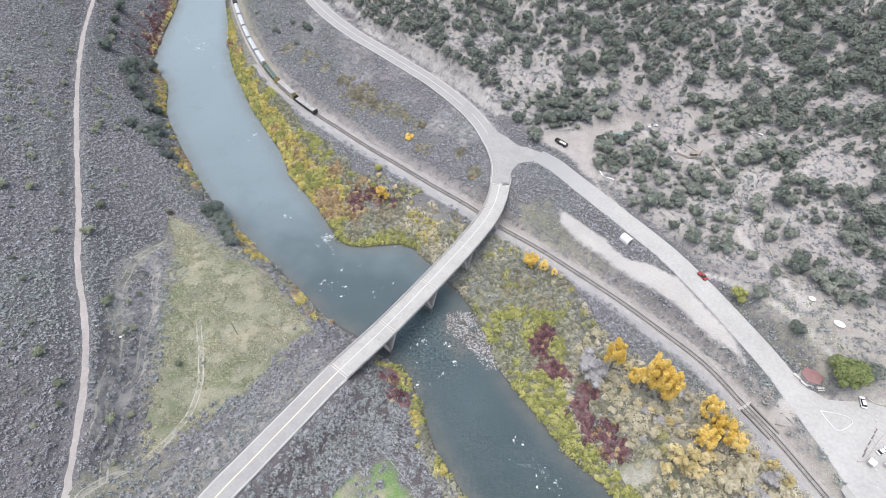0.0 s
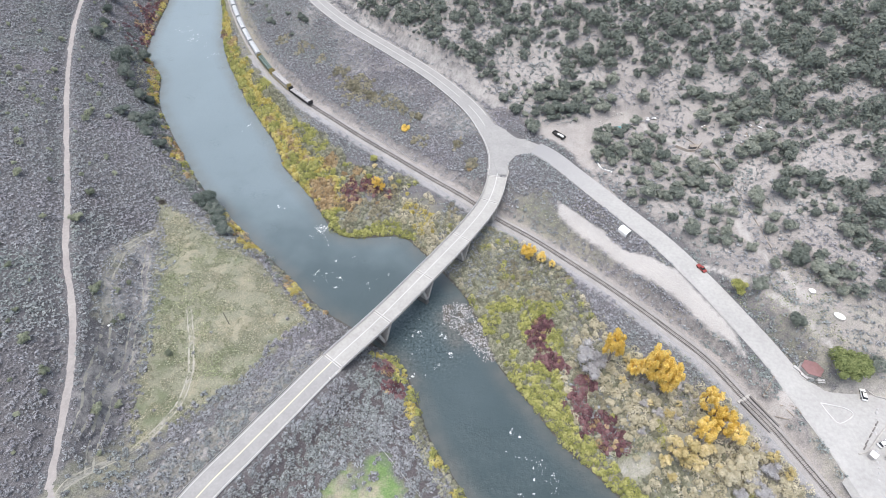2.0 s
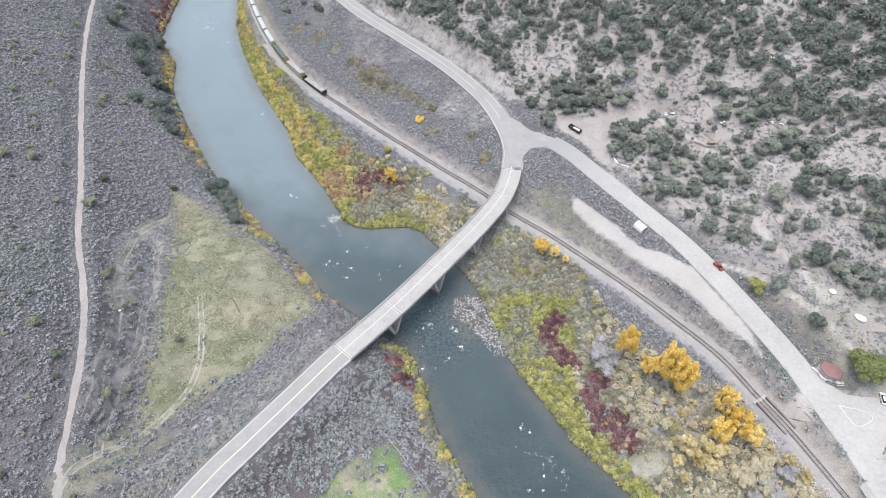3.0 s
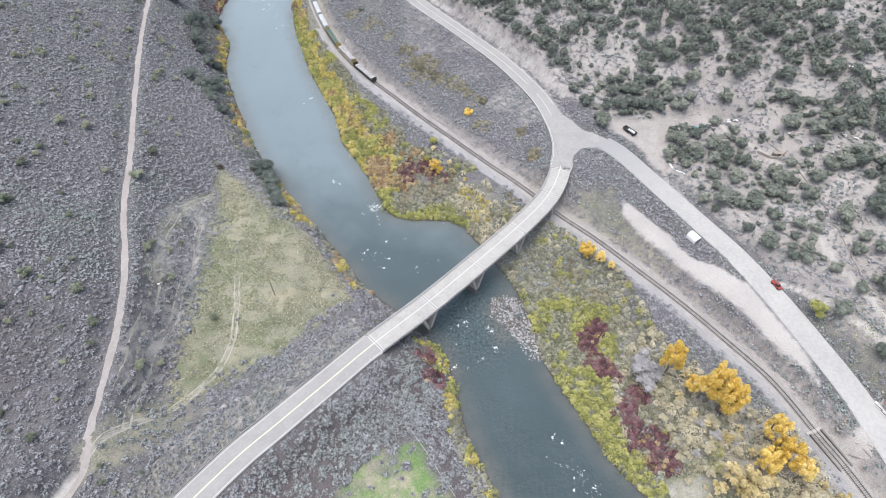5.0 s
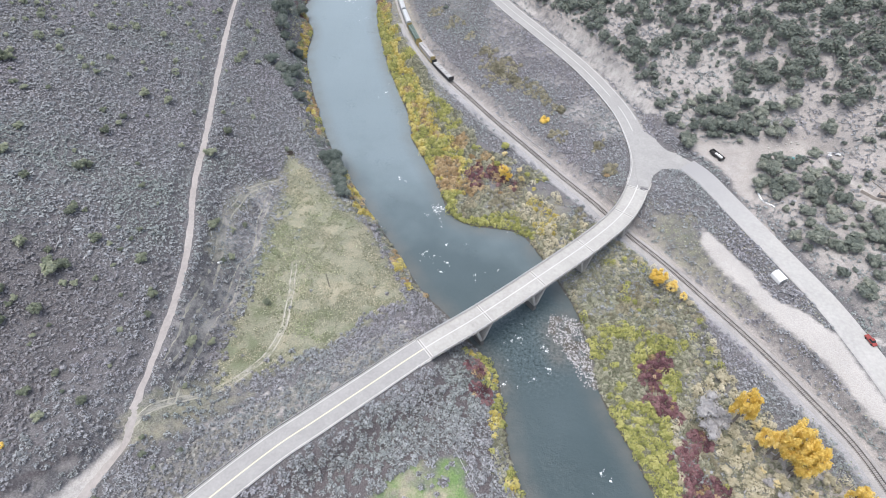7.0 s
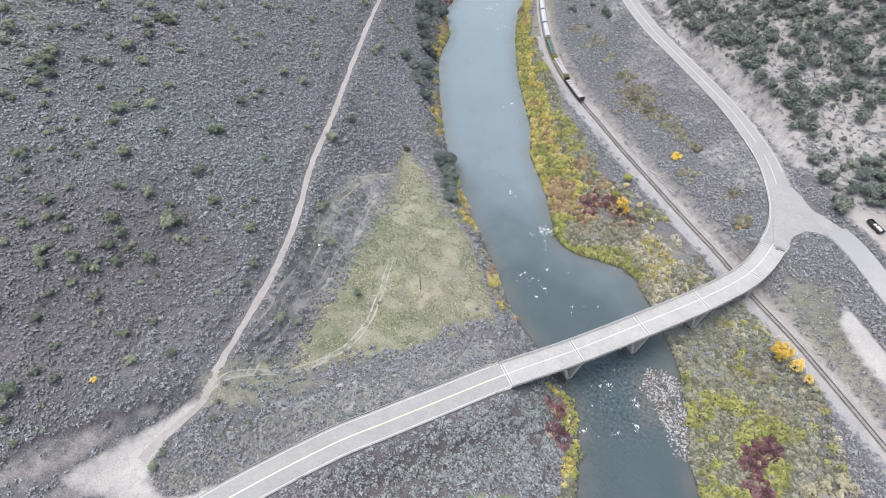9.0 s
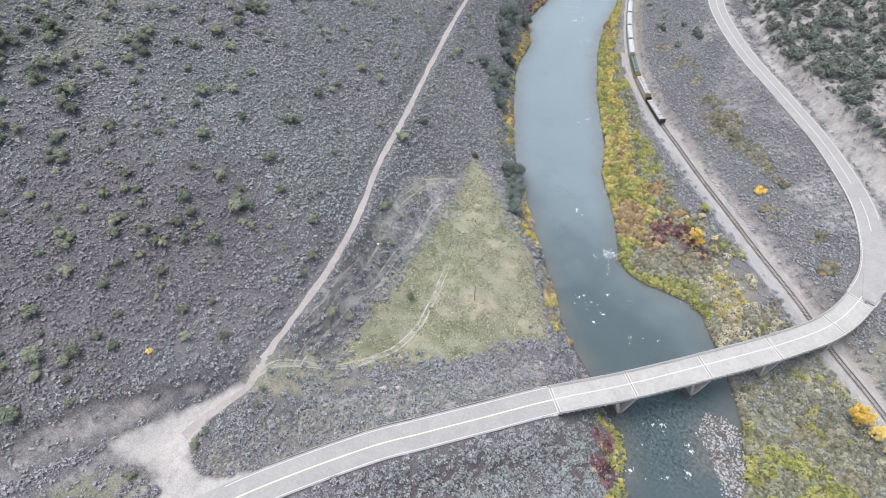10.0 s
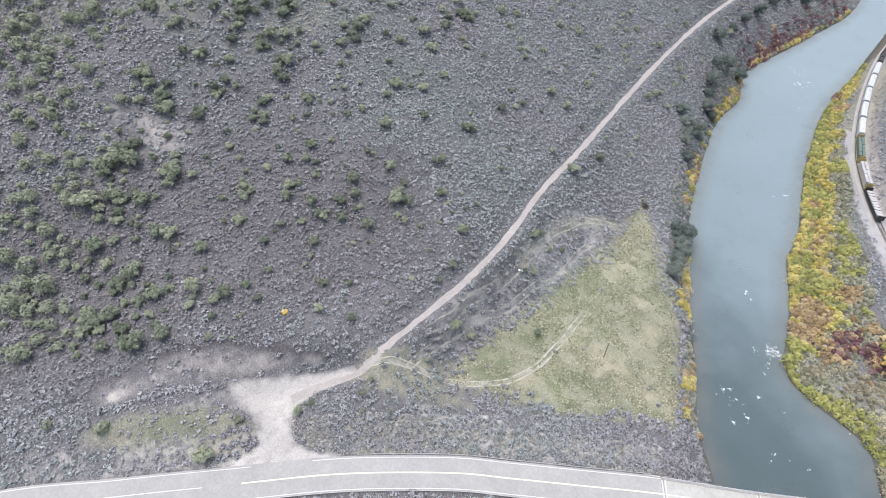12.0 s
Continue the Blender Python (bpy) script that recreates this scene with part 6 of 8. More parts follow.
# ---------------------------------------------------------------- guard rails
def guard_rail(line, off, label):
    """A steel beam on posts along a road edge."""
    run = np.r_[0, np.cumsum(np.hypot(*np.diff(line[:, :2], axis=0).T))]
    rail = tagged(new("guard_rail"), label, "guard rail", "guard rails of the highway")
    v, f = sweep(line, [(off - 0.05, 0.42), (off + 0.05, 0.48), (off - 0.02, 0.57), (off + 0.05, 0.66), (off - 0.05, 0.74), (off - 0.09, 0.58)])
    mesh_object("beam", v, f, M_STEEL, rail)
    bm = bmesh.new()
    box(bm, -0.07, 0.07, -0.09, 0.09, -0.5, 0.72)
    post = part("post", bm, M_BARK, rail)
    for k, s in enumerate(np.arange(0.5, run[-1], 2.6)):
        ob = post
        if k:
            ob = new("post", post.data)
            ob.parent = rail
        ob.matrix_basis = on_line(line, run, s) @ Matrix.Translation((0, off + math.copysign(0.14, off), 0))


guard_rail(stretch(30, 101), 5.15, "grey steel guard rail along the embankment beside the meadow")
guard_rail(stretch(12, 101), -5.15, "grey steel guard rail along the embankment above the river")
guard_rail(stretch(206, 330), 5.15, "grey steel guard rail round the outer curve of the highway")

# ---------------------------------------------------------------- railway ties
RAIL_RUN = np.r_[0, np.cumsum(np.hypot(*np.diff(RAILWAY[:, :2], axis=0).T))]


def lay_ties():
    s = np.arange(120, RAIL_RUN[-1] - 100, 0.62)
    px, py, pz = (np.interp(s, RAIL_RUN, RAILWAY[:, k]) for k in range(3))
    dx, dy = np.gradient(px), np.gradient(py)
    n = np.hypot(dx, dy)
    dx, dy = dx / n, dy / n
    tv = np.array([(x, y, z) for z in (-0.16, -0.03) for x, y in ((-0.13, -1.3), (0.13, -1.3), (0.13, 1.3), (-0.13, 1.3))])
    tf = np.array([(4, 5, 6, 7), (0, 1, 5, 4), (1, 2, 6, 5), (2, 3, 7, 6), (3, 0, 4, 7)])
    v = np.empty((len(s), 8, 3))
    wob = rng.uniform(-0.06, 0.06, (len(s), 1))
    v[:, :, 0] = px[:, None] + tv[None, :, 0] * dx[:, None] - (tv[None, :, 1] + wob) * dy[:, None]
    v[:, :, 1] = py[:, None] + tv[None, :, 0] * dy[:, None] + (tv[None, :, 1] + wob) * dx[:, None]
    v[:, :, 2] = pz[:, None] + tv[None, :, 2]
    f = tf[None] + np.arange(len(s))[:, None, None] * 8
    fast_mesh("ties", v.reshape(-1, 3), f.reshape(-1, 4), M_TIE, rails)["kind"] = "stuff"


lay_ties()


def rail_culvert():
    """Short plate-girder crossing of the railway near the river."""
    top = tagged(new("railway_underpass"), "short dark steel railway bridge over a gully", "railway bridge")
    s0 = RAIL_RUN[np.argmin(np.hypot(RAILWAY[:, 0] - 114, RAILWAY[:, 1] - 84))]
    m = on_line(RAILWAY, RAIL_RUN, s0)
    for side in (1, -1):
        bm = bmesh.new()
        box(bm, -6.5, 6.5, side * 2.3 - 0.14, side * 2.3 + 0.14, -1.1, 0.45, m)
        box(bm, -6.5, 6.5, side * 2.3 - 0.3, side * 2.3 + 0.3, 0.45, 0.52, m)
        part("girder", bm, M_TIE, top)
    for d in (-1, 1):
        bm = bmesh.new()
        box(bm, d * 6.8 - 0.5, d * 6.8 + 0.5, -3.0, 3.0, -2.2, -0.2, m)
        part("abutment", bm, M_CONCRETE, top)


rail_culvert()

# ---------------------------------------------------------------- train
M_WHITE_WRAP = mottled("white_lumber_wrap", (0.36, 0.37, 0.375), (0.54, 0.55, 0.55), 0.7, 0.6, 0.1, 0.03, coords="object")
M_GREEN_WRAP = mottled("green_lumber_wrap", (0.07, 0.105, 0.09), (0.16, 0.20, 0.175), 0.8, 0.6, 0.1, 0.03, coords="object")
M_CAR_YELLOW = mottled("weathered_yellow_paint", (0.30, 0.24, 0.09), (0.46, 0.38, 0.18), 0.9, 0.6, 0.05, coords="object")
M_CAR_DARK = mottled("sooty_black_paint", (0.025, 0.025, 0.027), (0.07, 0.068, 0.066), 0.9, 0.6, 0.05, coords="object")
M_CAR_BROWN = mottled("rusty_brown_paint", (0.09, 0.055, 0.04), (0.18, 0.12, 0.09), 0.9, 0.7, 0.05, coords="object")
M_LUMBER = mottled("grey_lumber", (0.26, 0.25, 0.25), (0.48, 0.47, 0.46), 1.5, 0.8, 0.1, 0.02, coords="object")


def bogies(top, half):
    for d in (-1, 1):
        bm = bmesh.new()
        box(bm, d * half - 1.2, d * half + 1.2, -1.05, 1.05, 0.45, 0.85)
        bogie = part("bogie", bm, M_CAR_DARK, top)
        for w in (-0.85, 0.85):
            for side in (0.72, -0.72):
                bm = bmesh.new()
                ring = bmesh.ops.create_cone(bm, cap_ends=True, segments=14, radius1=0.44, radius2=0.44, depth=0.12)
                bmesh.ops.transform(bm, matrix=Matrix.Translation((d * half + w, side, 0.58)) @ Matrix.Rotation(radians(90), 4, "X"), verts=ring["verts"])
                part("wheel", bm, M_RAIL, bogie)


def lumber_car(length, wrap, frame_mat, label):
    """Bulkhead flat car with wrapped lumber bundles."""
    top = tagged(new("flat_car"), label, "freight car", "cars of the freight train")
    half = length / 2
    bm = bmesh.new()
    box(bm, -half, half, -1.45, 1.45, 0.95, 1.25)
    box(bm, -half - 0.5, half + 0.5, -0.3, 0.3, 0.8, 1.0)
    part("deck", bm, frame_mat, top)
    for d in (-1, 1):
        bm = bmesh.new()
        x = d * (half - 0.25)
        box(bm, x - 0.1, x + 0.1, -1.45, 1.45, 1.25, 4.3)
        for y in (-1.2, -0.4, 0.4, 1.2):
            box(bm, min(x, x + d * 0.25), max(x, x + d * 0.25), y - 0.08, y + 0.08, 1.25, 4.2)
        part("bulkhead", bm, frame_mat, top)
    n = 5
    step = (length - 3.4) / n
    for k in range(n):
        for side in (-1, 1):
            bm = bmesh.new()
            x0 = -half + 1.7 + k * step
            h = 3.9 + rng.uniform(-0.15, 0.1)
            box(bm, x0 + 0.05, x0 + step - 0.05, min(side * 0.08, side * 1.35), max(side * 0.08, side * 1.35), 1.25, h)
            bmesh.ops.bevel(bm, geom=bm.edges[:], offset=0.06, segments=1, affect="EDGES")
            part("lumber_load", bm, wrap, top)
    bogies(top, half - 2.6)
    return top


def hopper_car(length, mat, label):
    """Covered hopper with a rounded roof, hatches, ribs and sloped ends."""
    top = tagged(new("hopper_car"), label, "freight car", "cars of the freight train")
    half = length / 2
    prof = [(-1.5, 1.3), (-1.55, 3.6), (-1.2, 4.25), (-0.5, 4.5), (0.5, 4.5), (1.2, 4.25), (1.55, 3.6), (1.5, 1.3), (0.6, 0.7), (-0.6, 0.7)]
    bm = bmesh.new()
    rings = []
    for x, k in ((-half + 0.4, 0), (-half + 0.6, 1), (half - 0.6, 1), (half - 0.4, 0)):
        rings.append([bm.verts.new((x, y * (0.97 if not k else 1), z if z > 2 or k else z + 0.6)) for y, z in prof])
    for a, b in zip(rings[:-1], rings[1:]):
        for i in range(len(prof)):
            bm.faces.new((a[i - 1], a[i], b[i], b[i - 1]))
    bm.faces.new(rings[0]), bm.faces.new(rings[-1][::-1])
    bmesh.ops.recalc_face_normals(bm, faces=bm.faces)
    part("body", bm, mat, top)
    for x in np.arange(-half + 1.6, half - 1, 1.9):
        for side in (-1, 1):
            bm = bmesh.new()
            box(bm, x - 0.06, x + 0.06, min(side * 1.5, side * 1.66), max(side * 1.5, side * 1.66), 1.3, 3.6)
            part("rib", bm, mat, top)
    for x in np.arange(-half + 2.5, half - 2, 3.0):
        bm = bmesh.new()
        box(bm, x - 0.9, x + 0.9, -0.35, 0.35, 4.48, 4.62)
        part("hatch", bm, mat, top)
    bm = bmesh.new()
    box(bm, -half - 0.5, half + 0.5, -0.4, 0.4, 0.85, 1.15)
    part("sill", bm, M_CAR_DARK, top)
    bogies(top, half - 1.9)
    return top


def gondola_car(length, mat, load, label):
    top = tagged(new("gondola_car"), label, "freight car", "cars of the freight train")
    half = length / 2
    bm = bmesh.new()
    box(bm, -half, half, -1.5, 1.5, 0.95, 1.2)
    part("floor", bm, mat, top)
    for side in (-1, 1):
        bm = bmesh.new()
        box(bm, -half, half, min(side * 1.42, side * 1.52), max(side * 1.42, side * 1.52), 1.2, 2.2)
        for x in np.arange(-half + 0.6, half, 1.6):
            box(bm, x - 0.07, x + 0.07, min(side * 1.52, side * 1.64), max(side * 1.52, side * 1.64), 1.0, 2.2)
        part("side_wall", bm, mat, top)
        bm = bmesh.new()
        box(bm, side * half - 0.12, side * half + 0.12, -1.5, 1.5, 1.2, 3.4)
        part("end_wall", bm, mat, top)
    for k in range(9):
        bm = bmesh.new()
        x = -half + 1.2 + k * (length - 2.4) / 9
        box(bm, x, x + (length - 2.4) / 9 - 0.25, -1.3, 1.3, 1.2, 2.5 + rng.uniform(-0.1, 0.25))
        bmesh.ops.bevel(bm, geom=bm.edges[:], offset=0.08, segments=1, affect="EDGES")
        part("load", bm, load, top)
    bogies(top, half - 2.2)
    return top


def tank_car(length, mat, label):
    top = tagged(new("tank_car"), label, "freight car", "cars of the freight train")
    half = length / 2
    bm = bmesh.new()
    c = bmesh.ops.create_cone(bm, cap_ends=True, segments=24, radius1=1.5, radius2=1.5, depth=length - 1.6)
    bmesh.ops.transform(bm, matrix=Matrix.Translation((0, 0, 2.75)) @ Matrix.Rotation(radians(90), 4, "Y"), verts=c["verts"])
    bmesh.ops.bevel(bm, geom=[e for e in bm.edges if len(e.link_faces) == 2 and min(len(f.verts) for f in e.link_faces) == 4 and max(len(f.verts) for f in e.link_faces) > 4], offset=0.5, segments=3, affect="EDGES")
    part("tank", bm, mat, top)
    bm = bmesh.new()
    box(bm, -0.7, 0.7, -0.5, 0.5, 4.15, 4.6)
    part("dome", bm, mat, top)
    bm = bmesh.new()
    box(bm, -half - 0.4, half + 0.4, -0.5, 0.5, 0.9, 1.25)
    part("sill", bm, M_CAR_DARK, top)
    bogies(top, half - 1.8)
    return top


def make_train():
    tail = RAIL_RUN[np.argmin(np.hypot(RAILWAY[:, 0] + 73, RAILWAY[:, 1] - 275))]
    plan = [(gondola_car, (20.0, M_CAR_DARK, M_LUMBER, "black gondola car loaded with grey bundles")),
            (lumber_car, (20.5, M_LUMBER, M_CAR_YELLOW, "yellow bulkhead flat car with pale grey wrapped lumber")),
            (lumber_car, (20.5, M_GREEN_WRAP, M_CAR_YELLOW, "yellow bulkhead flat car with green-wrapped lumber"))]
    plan += [(hopper_car, (16.5, M_WHITE_WRAP, "dusty white covered hopper car"))] * 5
    plan += [(tank_car, (15.0, M_CAR_DARK, "round black tank car in the train")), (gondola_car, (17.0, M_CAR_BROWN, M_CAR_DARK, "rusty brown gondola car"))]
    plan += [(hopper_car, (16.5, M_WHITE_WRAP, "dusty white covered hopper car"))] * 4
    at, first = tail, {}
    for kind, args in plan:
        at -= args[0] / 2 + 0.7
        m = on_line(RAILWAY, RAIL_RUN, at) @ Matrix.Translation((0, 0, 0.0))
        key = (kind, args[-1])
        if key in first:
            copy_thing(first[key], m)
        else:
            first[key] = kind(*args)
            first[key].matrix_basis = m
        at -= args[0] / 2 + 0.7


make_train()

# ---------------------------------------------------------------- vehicles
M_RED_PAINT = mottled("red_car_paint", (0.22, 0.045, 0.04), (0.32, 0.075, 0.065), 1.0, 0.3, 0.0, coords="object")
M_WHITE_PAINT = mottled("white_car_paint", (0.70, 0.70, 0.70), (0.82, 0.82, 0.81), 1.0, 0.3, 0.0, coords="object")
M_WINDOW = mottled("tinted_glass", (0.02, 0.022, 0.025), (0.05, 0.055, 0.06), 1.0, 0.1, 0.0, coords="object")
M_TYRE = mottled("black_rubber", (0.02, 0.02, 0.02), (0.05, 0.05, 0.05), 2.0, 0.9, 0.0, coords="object")
M_WOOD = mottled("weathered_boards", (0.20, 0.17, 0.14), (0.42, 0.37, 0.32), 1.6, 0.85, 0.2, 0.02, coords="object", island=0.4)
M_TEAL = mottled("teal_tarpaulin", (0.09, 0.25, 0.26), (0.18, 0.38, 0.38), 1.2, 0.6, 0.2, 0.05)
M_WHITE_SHEET = mottled("white_sheeting", (0.66, 0.66, 0.64), (0.84, 0.84, 0.82), 1.2, 0.6, 0.1, 0.03)
M_RED_ROOF = mottled("dull_red_roofing", (0.20, 0.115, 0.11), (0.28, 0.165, 0.16), 1.0, 0.8, 0.1, 0.02)


def profile_block(bm, profile, half, inset=0.0):
    """A side profile (x, z) carried across the width, the upper points drawn in by inset."""
    zs = [z for _, z in profile]
    lo, hi = min(zs), max(zs)
    rings = [[bm.verts.new((x, side * (half - inset * (z - lo) / max(hi - lo, 1e-3)), z)) for x, z in profile] for side in (-1, 1)]
    n = len(profile)
    for i in range(n):
        bm.faces.new((rings[0][i - 1], rings[0][i], rings[1][i], rings[1][i - 1]))
    bm.faces.new(rings[0]), bm.faces.new(rings[1][::-1])
    bmesh.ops.recalc_face_normals(bm, faces=bm.faces)
    bmesh.ops.bevel(bm, geom=bm.edges[:], offset=0.04, segments=2, affect="EDGES")


def motor_car(x, y, turn, paint, label, pickup=False, z=None):
    top = tagged(new("pickup_truck" if pickup else "car"), label, "pickup truck" if pickup else "car")
    bm = bmesh.new()
    profile_block(bm, [(-2.3, 0.45), (-2.35, 0.95), (-0.9, 1.0), (1.1, 1.0), (2.2, 0.85), (2.3, 0.45)], 0.9, 0.05)
    part("body", bm, paint, top)
    bm = bmesh.new()
    cab = [(-0.5, 0.98), (-0.35, 1.62), (0.7, 1.62), (1.25, 0.98)] if pickup else [(-2.0, 0.98), (-1.5, 1.5), (0.4, 1.5), (1.15, 0.98)]
    profile_block(bm, cab, 0.82, 0.14)
    cabin = part("cabin", bm, M_WINDOW, top, "tinted windows")
    bm = bmesh.new()
    box(bm, cab[1][0] + 0.05, cab[2][0] - 0.05, -0.62, 0.62, cab[1][1] - 0.01, cab[1][1] + 0.04)
    part("roof", bm, paint, cabin)
    for wx in (-1.4, 1.4):
        for side in (-0.82, 0.82):
            bm = bmesh.new()
            c = bmesh.ops.create_cone(bm, cap_ends=True, segments=16, radius1=0.34, radius2=0.34, depth=0.24)
            bmesh.ops.transform(bm, matrix=Matrix.Translation((wx, side, 0.34)) @ Matrix.Rotation(radians(90), 4, "X"), verts=c["verts"])
            part("wheel", bm, M_TYRE, top)
    z = max(13.86, float(ground_z([x], [y])[0])) if z is None else z
    top.matrix_basis = pose(x, y, z, 0, 0, turn)
    return top


motor_car(110.0, 144.5, -62, M_RED_PAINT, "red pickup truck driving on the pale side road", True, 14.05)
motor_car(149.5, 87.0, 75, M_WHITE_PAINT, "white car parked beside the shade tree")
motor_car(147.5, 69.5, 20, M_WHITE_PAINT, "white car parked at the edge of the lot")


def dump_trailer(x, y, turn):
    top = tagged(new("trailer"), "dark flatbed trailer with pale cargo on the dirt yard", "trailer")
    bm = bmesh.new()
    box(bm, -3.6, 3.6, -1.2, 1.2, 0.75, 0.95)
    part("bed", bm, M_CAR_DARK, top)
    for side in (-1, 1):
        bm = bmesh.new()
        box(bm, -3.6, 3.6, min(side * 1.12, side * 1.22), max(side * 1.12, side * 1.22), 0.95, 1.75)
        part("side_board", bm, M_CAR_DARK, top)
        bm = bmesh.new()
        box(bm, side * 3.55 - 0.06, side * 3.55 + 0.06, -1.2, 1.2, 0.95, 1.9)
        part("end_board", bm, M_CAR_DARK, top)
    for cx, w in ((1.0, 0.7), (2.3, 0.5), (-0.6, 0.4)):
        bm = bmesh.new()
        box(bm, cx - w, cx + w, -0.7, 0.6, 0.95, 1.7 + 0.3 * w)
        bmesh.ops.bevel(bm, geom=bm.edges[:], offset=0.1, segments=2, affect="EDGES")
        part("cargo", bm, M_WHITE_SHEET, top)
    for wx in (-1.2, -0.2, 2.6):
        for side in (-1.0, 1.0):
            bm = bmesh.new()
            c = bmesh.ops.create_cone(bm, cap_ends=True, segments=14, radius1=0.42, radius2=0.42, depth=0.25)
            bmesh.ops.transform(bm, matrix=Matrix.Translation((wx, side, 0.42)) @ Matrix.Rotation(radians(90), 4, "X"), verts=c["verts"])
            part("wheel", bm, M_TYRE, top)
    top.matrix_basis = pose(x, y, float(ground_z([x], [y])[0]), 0, 0, turn)


dump_trailer(63, 233.5, -48)


# ---------------------------------------------------------------- buildings and yard things
def round_shed(x, y, turn):
    """Small white fabric shed with an arched cover and end panels."""
    top = tagged(new("fabric_shed"), "small white arched fabric shed beside the gravel strip", "shed")
    prof = [(1.9 * math.cos(a), 1.2 + 1.5 * math.sin(a)) for a in np.linspace(0, math.pi, 13)]
    prof = [(1.9, 0.0)] + prof + [(-1.9, 0.0)]
    bm = bmesh.new()
    rings = [[bm.verts.new((x0, y, z)) for y, z in prof] for x0 in (-2.4, -0.8, 0.8, 2.4)]
    for a, b in zip(rings[:-1], rings[1:]):
        for i in range(len(prof) - 1):
            bm.faces.new((a[i], a[i + 1], b[i + 1], b[i]))
    bmesh.ops.recalc_face_normals(bm, faces=bm.faces)
    bmesh.ops.solidify(bm, geom=bm.faces[:], thickness=0.06)
    part("cover", bm, M_WHITE_SHEET, top)
    for x0 in (-2.33, 2.33):
        bm = bmesh.new()
        bm.faces.new([bm.verts.new((x0, y * 0.97, z * 0.98)) for y, z in prof])
        bmesh.ops.solidify(bm, geom=bm.faces[:], thickness=0.05)
        part("end_panel", bm, M_STEEL, top)
    top.matrix_basis = pose(x, y, float(ground_z([x], [y])[0]), 0, 0, turn)


round_shed(82.5, 166, -55)


def prism(bm, ring, z0, z1):
    lo, hi = ([bm.verts.new((px, py, z)) for px, py in ring] for z in (z0, z1))
    bm.faces.new(lo[::-1]), bm.faces.new(hi)
    for i in range(len(ring)):
        bm.faces.new((lo[i - 1], lo[i], hi[i], hi[i - 1]))


def red_roofed_kiosk(x, y, turn):
    top = tagged(new("kiosk"), "small building with six-sided dull red roof by the lot", "building")
    ring = [(3.9 * math.cos(radians(a)) * k, 3.4 * math.sin(radians(a)) * k) for a, k in ((10, 1.0), (68, 0.95), (128, 1.05), (186, 1.0), (245, 0.95), (305, 1.05))]
    bm = bmesh.new()
    eave, under = [bm.verts.new((px, py, 2.5)) for px, py in ring], [bm.verts.new((px, py, 2.32)) for px, py in ring]
    peak = bm.verts.new((0.1, 0.1, 3.1))
    for i in range(6):
        bm.faces.new((eave[i - 1], eave[i], peak)), bm.faces.new((under[i - 1], under[i], eave[i], eave[i - 1]))
    bm.faces.new(under[::-1])
    part("roof", bm, M_RED_ROOF, top, "dull red sheet roof")
    for px, py in ring:
        bm = bmesh.new()
        box(bm, px * 0.93 - 0.09, px * 0.93 + 0.09, py * 0.93 - 0.09, py * 0.93 + 0.09, -0.1, 2.34)
        part("post", bm, M_PAINT, top)
    bm = bmesh.new()
    prism(bm, [(px * 1.08, py * 1.08) for px, py in ring], -0.4, 0.12)
    part("floor_slab", bm, M_CONCRETE, top)
    bm = bmesh.new()
    prism(bm, [(px * 0.84, py * 0.84) for px, py in ring], 0.1, 2.3)
    part("wall", bm, M_CONCRETE, top)
    for i in (3, 4):
        (ax, ay), (bx, by) = ring[i], ring[(i + 1) % 6]
        bm = bmesh.new()
        taper(bm, (ax + (bx - ax) * 0.2, ay + (by - ay) * 0.2, 0.35), (ax + (bx - ax) * 0.7, ay + (by - ay) * 0.7, 0.35), 0.22, 0.22, 4)
        part("bench", bm, M_PAINT, top)
    top.matrix_basis = pose(x, y, float(ground_z([x], [y])[0]), 0, 0, turn)


red_roofed_kiosk(134.5, 96.4, -20)


def picnic_table(x, y, turn):
    top = tagged(new("picnic_table"), "pale wooden picnic table beside the side road", "picnic table", "picnic tables by the lot")
    bm = bmesh.new()
    for k in range(4):
        box(bm, -1.3, 1.3, -0.42 + k * 0.215, -0.23 + k * 0.215, 0.72, 0.77)
    part("tabletop", bm, M_PAINT, top)
    for side in (-1, 1):
        bm = bmesh.new()
        box(bm, -1.3, 1.3, side * 0.8 - 0.15, side * 0.8 + 0.15, 0.42, 0.47)
        part("bench", bm, M_PAINT, top)
        bm = bmesh.new()
        box(bm, side * 0.9 - 0.05, side * 0.9 + 0.05, -0.85, 0.85, 0.36, 0.42)
        box(bm, side * 0.9 - 0.05, side * 0.9 + 0.05, -0.3, 0.3, 0.66, 0.72)
        box(bm, side * 0.9 - 0.05, side * 0.9 + 0.05, -0.45, -0.35, 0, 0.7)
        box(bm, side * 0.9 - 0.05, side * 0.9 + 0.05, 0.35, 0.45, 0, 0.7)
        part("trestle", bm, M_WOOD, top)
    top.matrix_basis = pose(x, y, max(13.86, float(ground_z([x], [y])[0])), 0, 0, turn)


for x, y, a in ((130.3, 97.5, -50), (131.7, 94.5, -50), (136.6, 92.4, 0)):
    picnic_table(x, y, a)


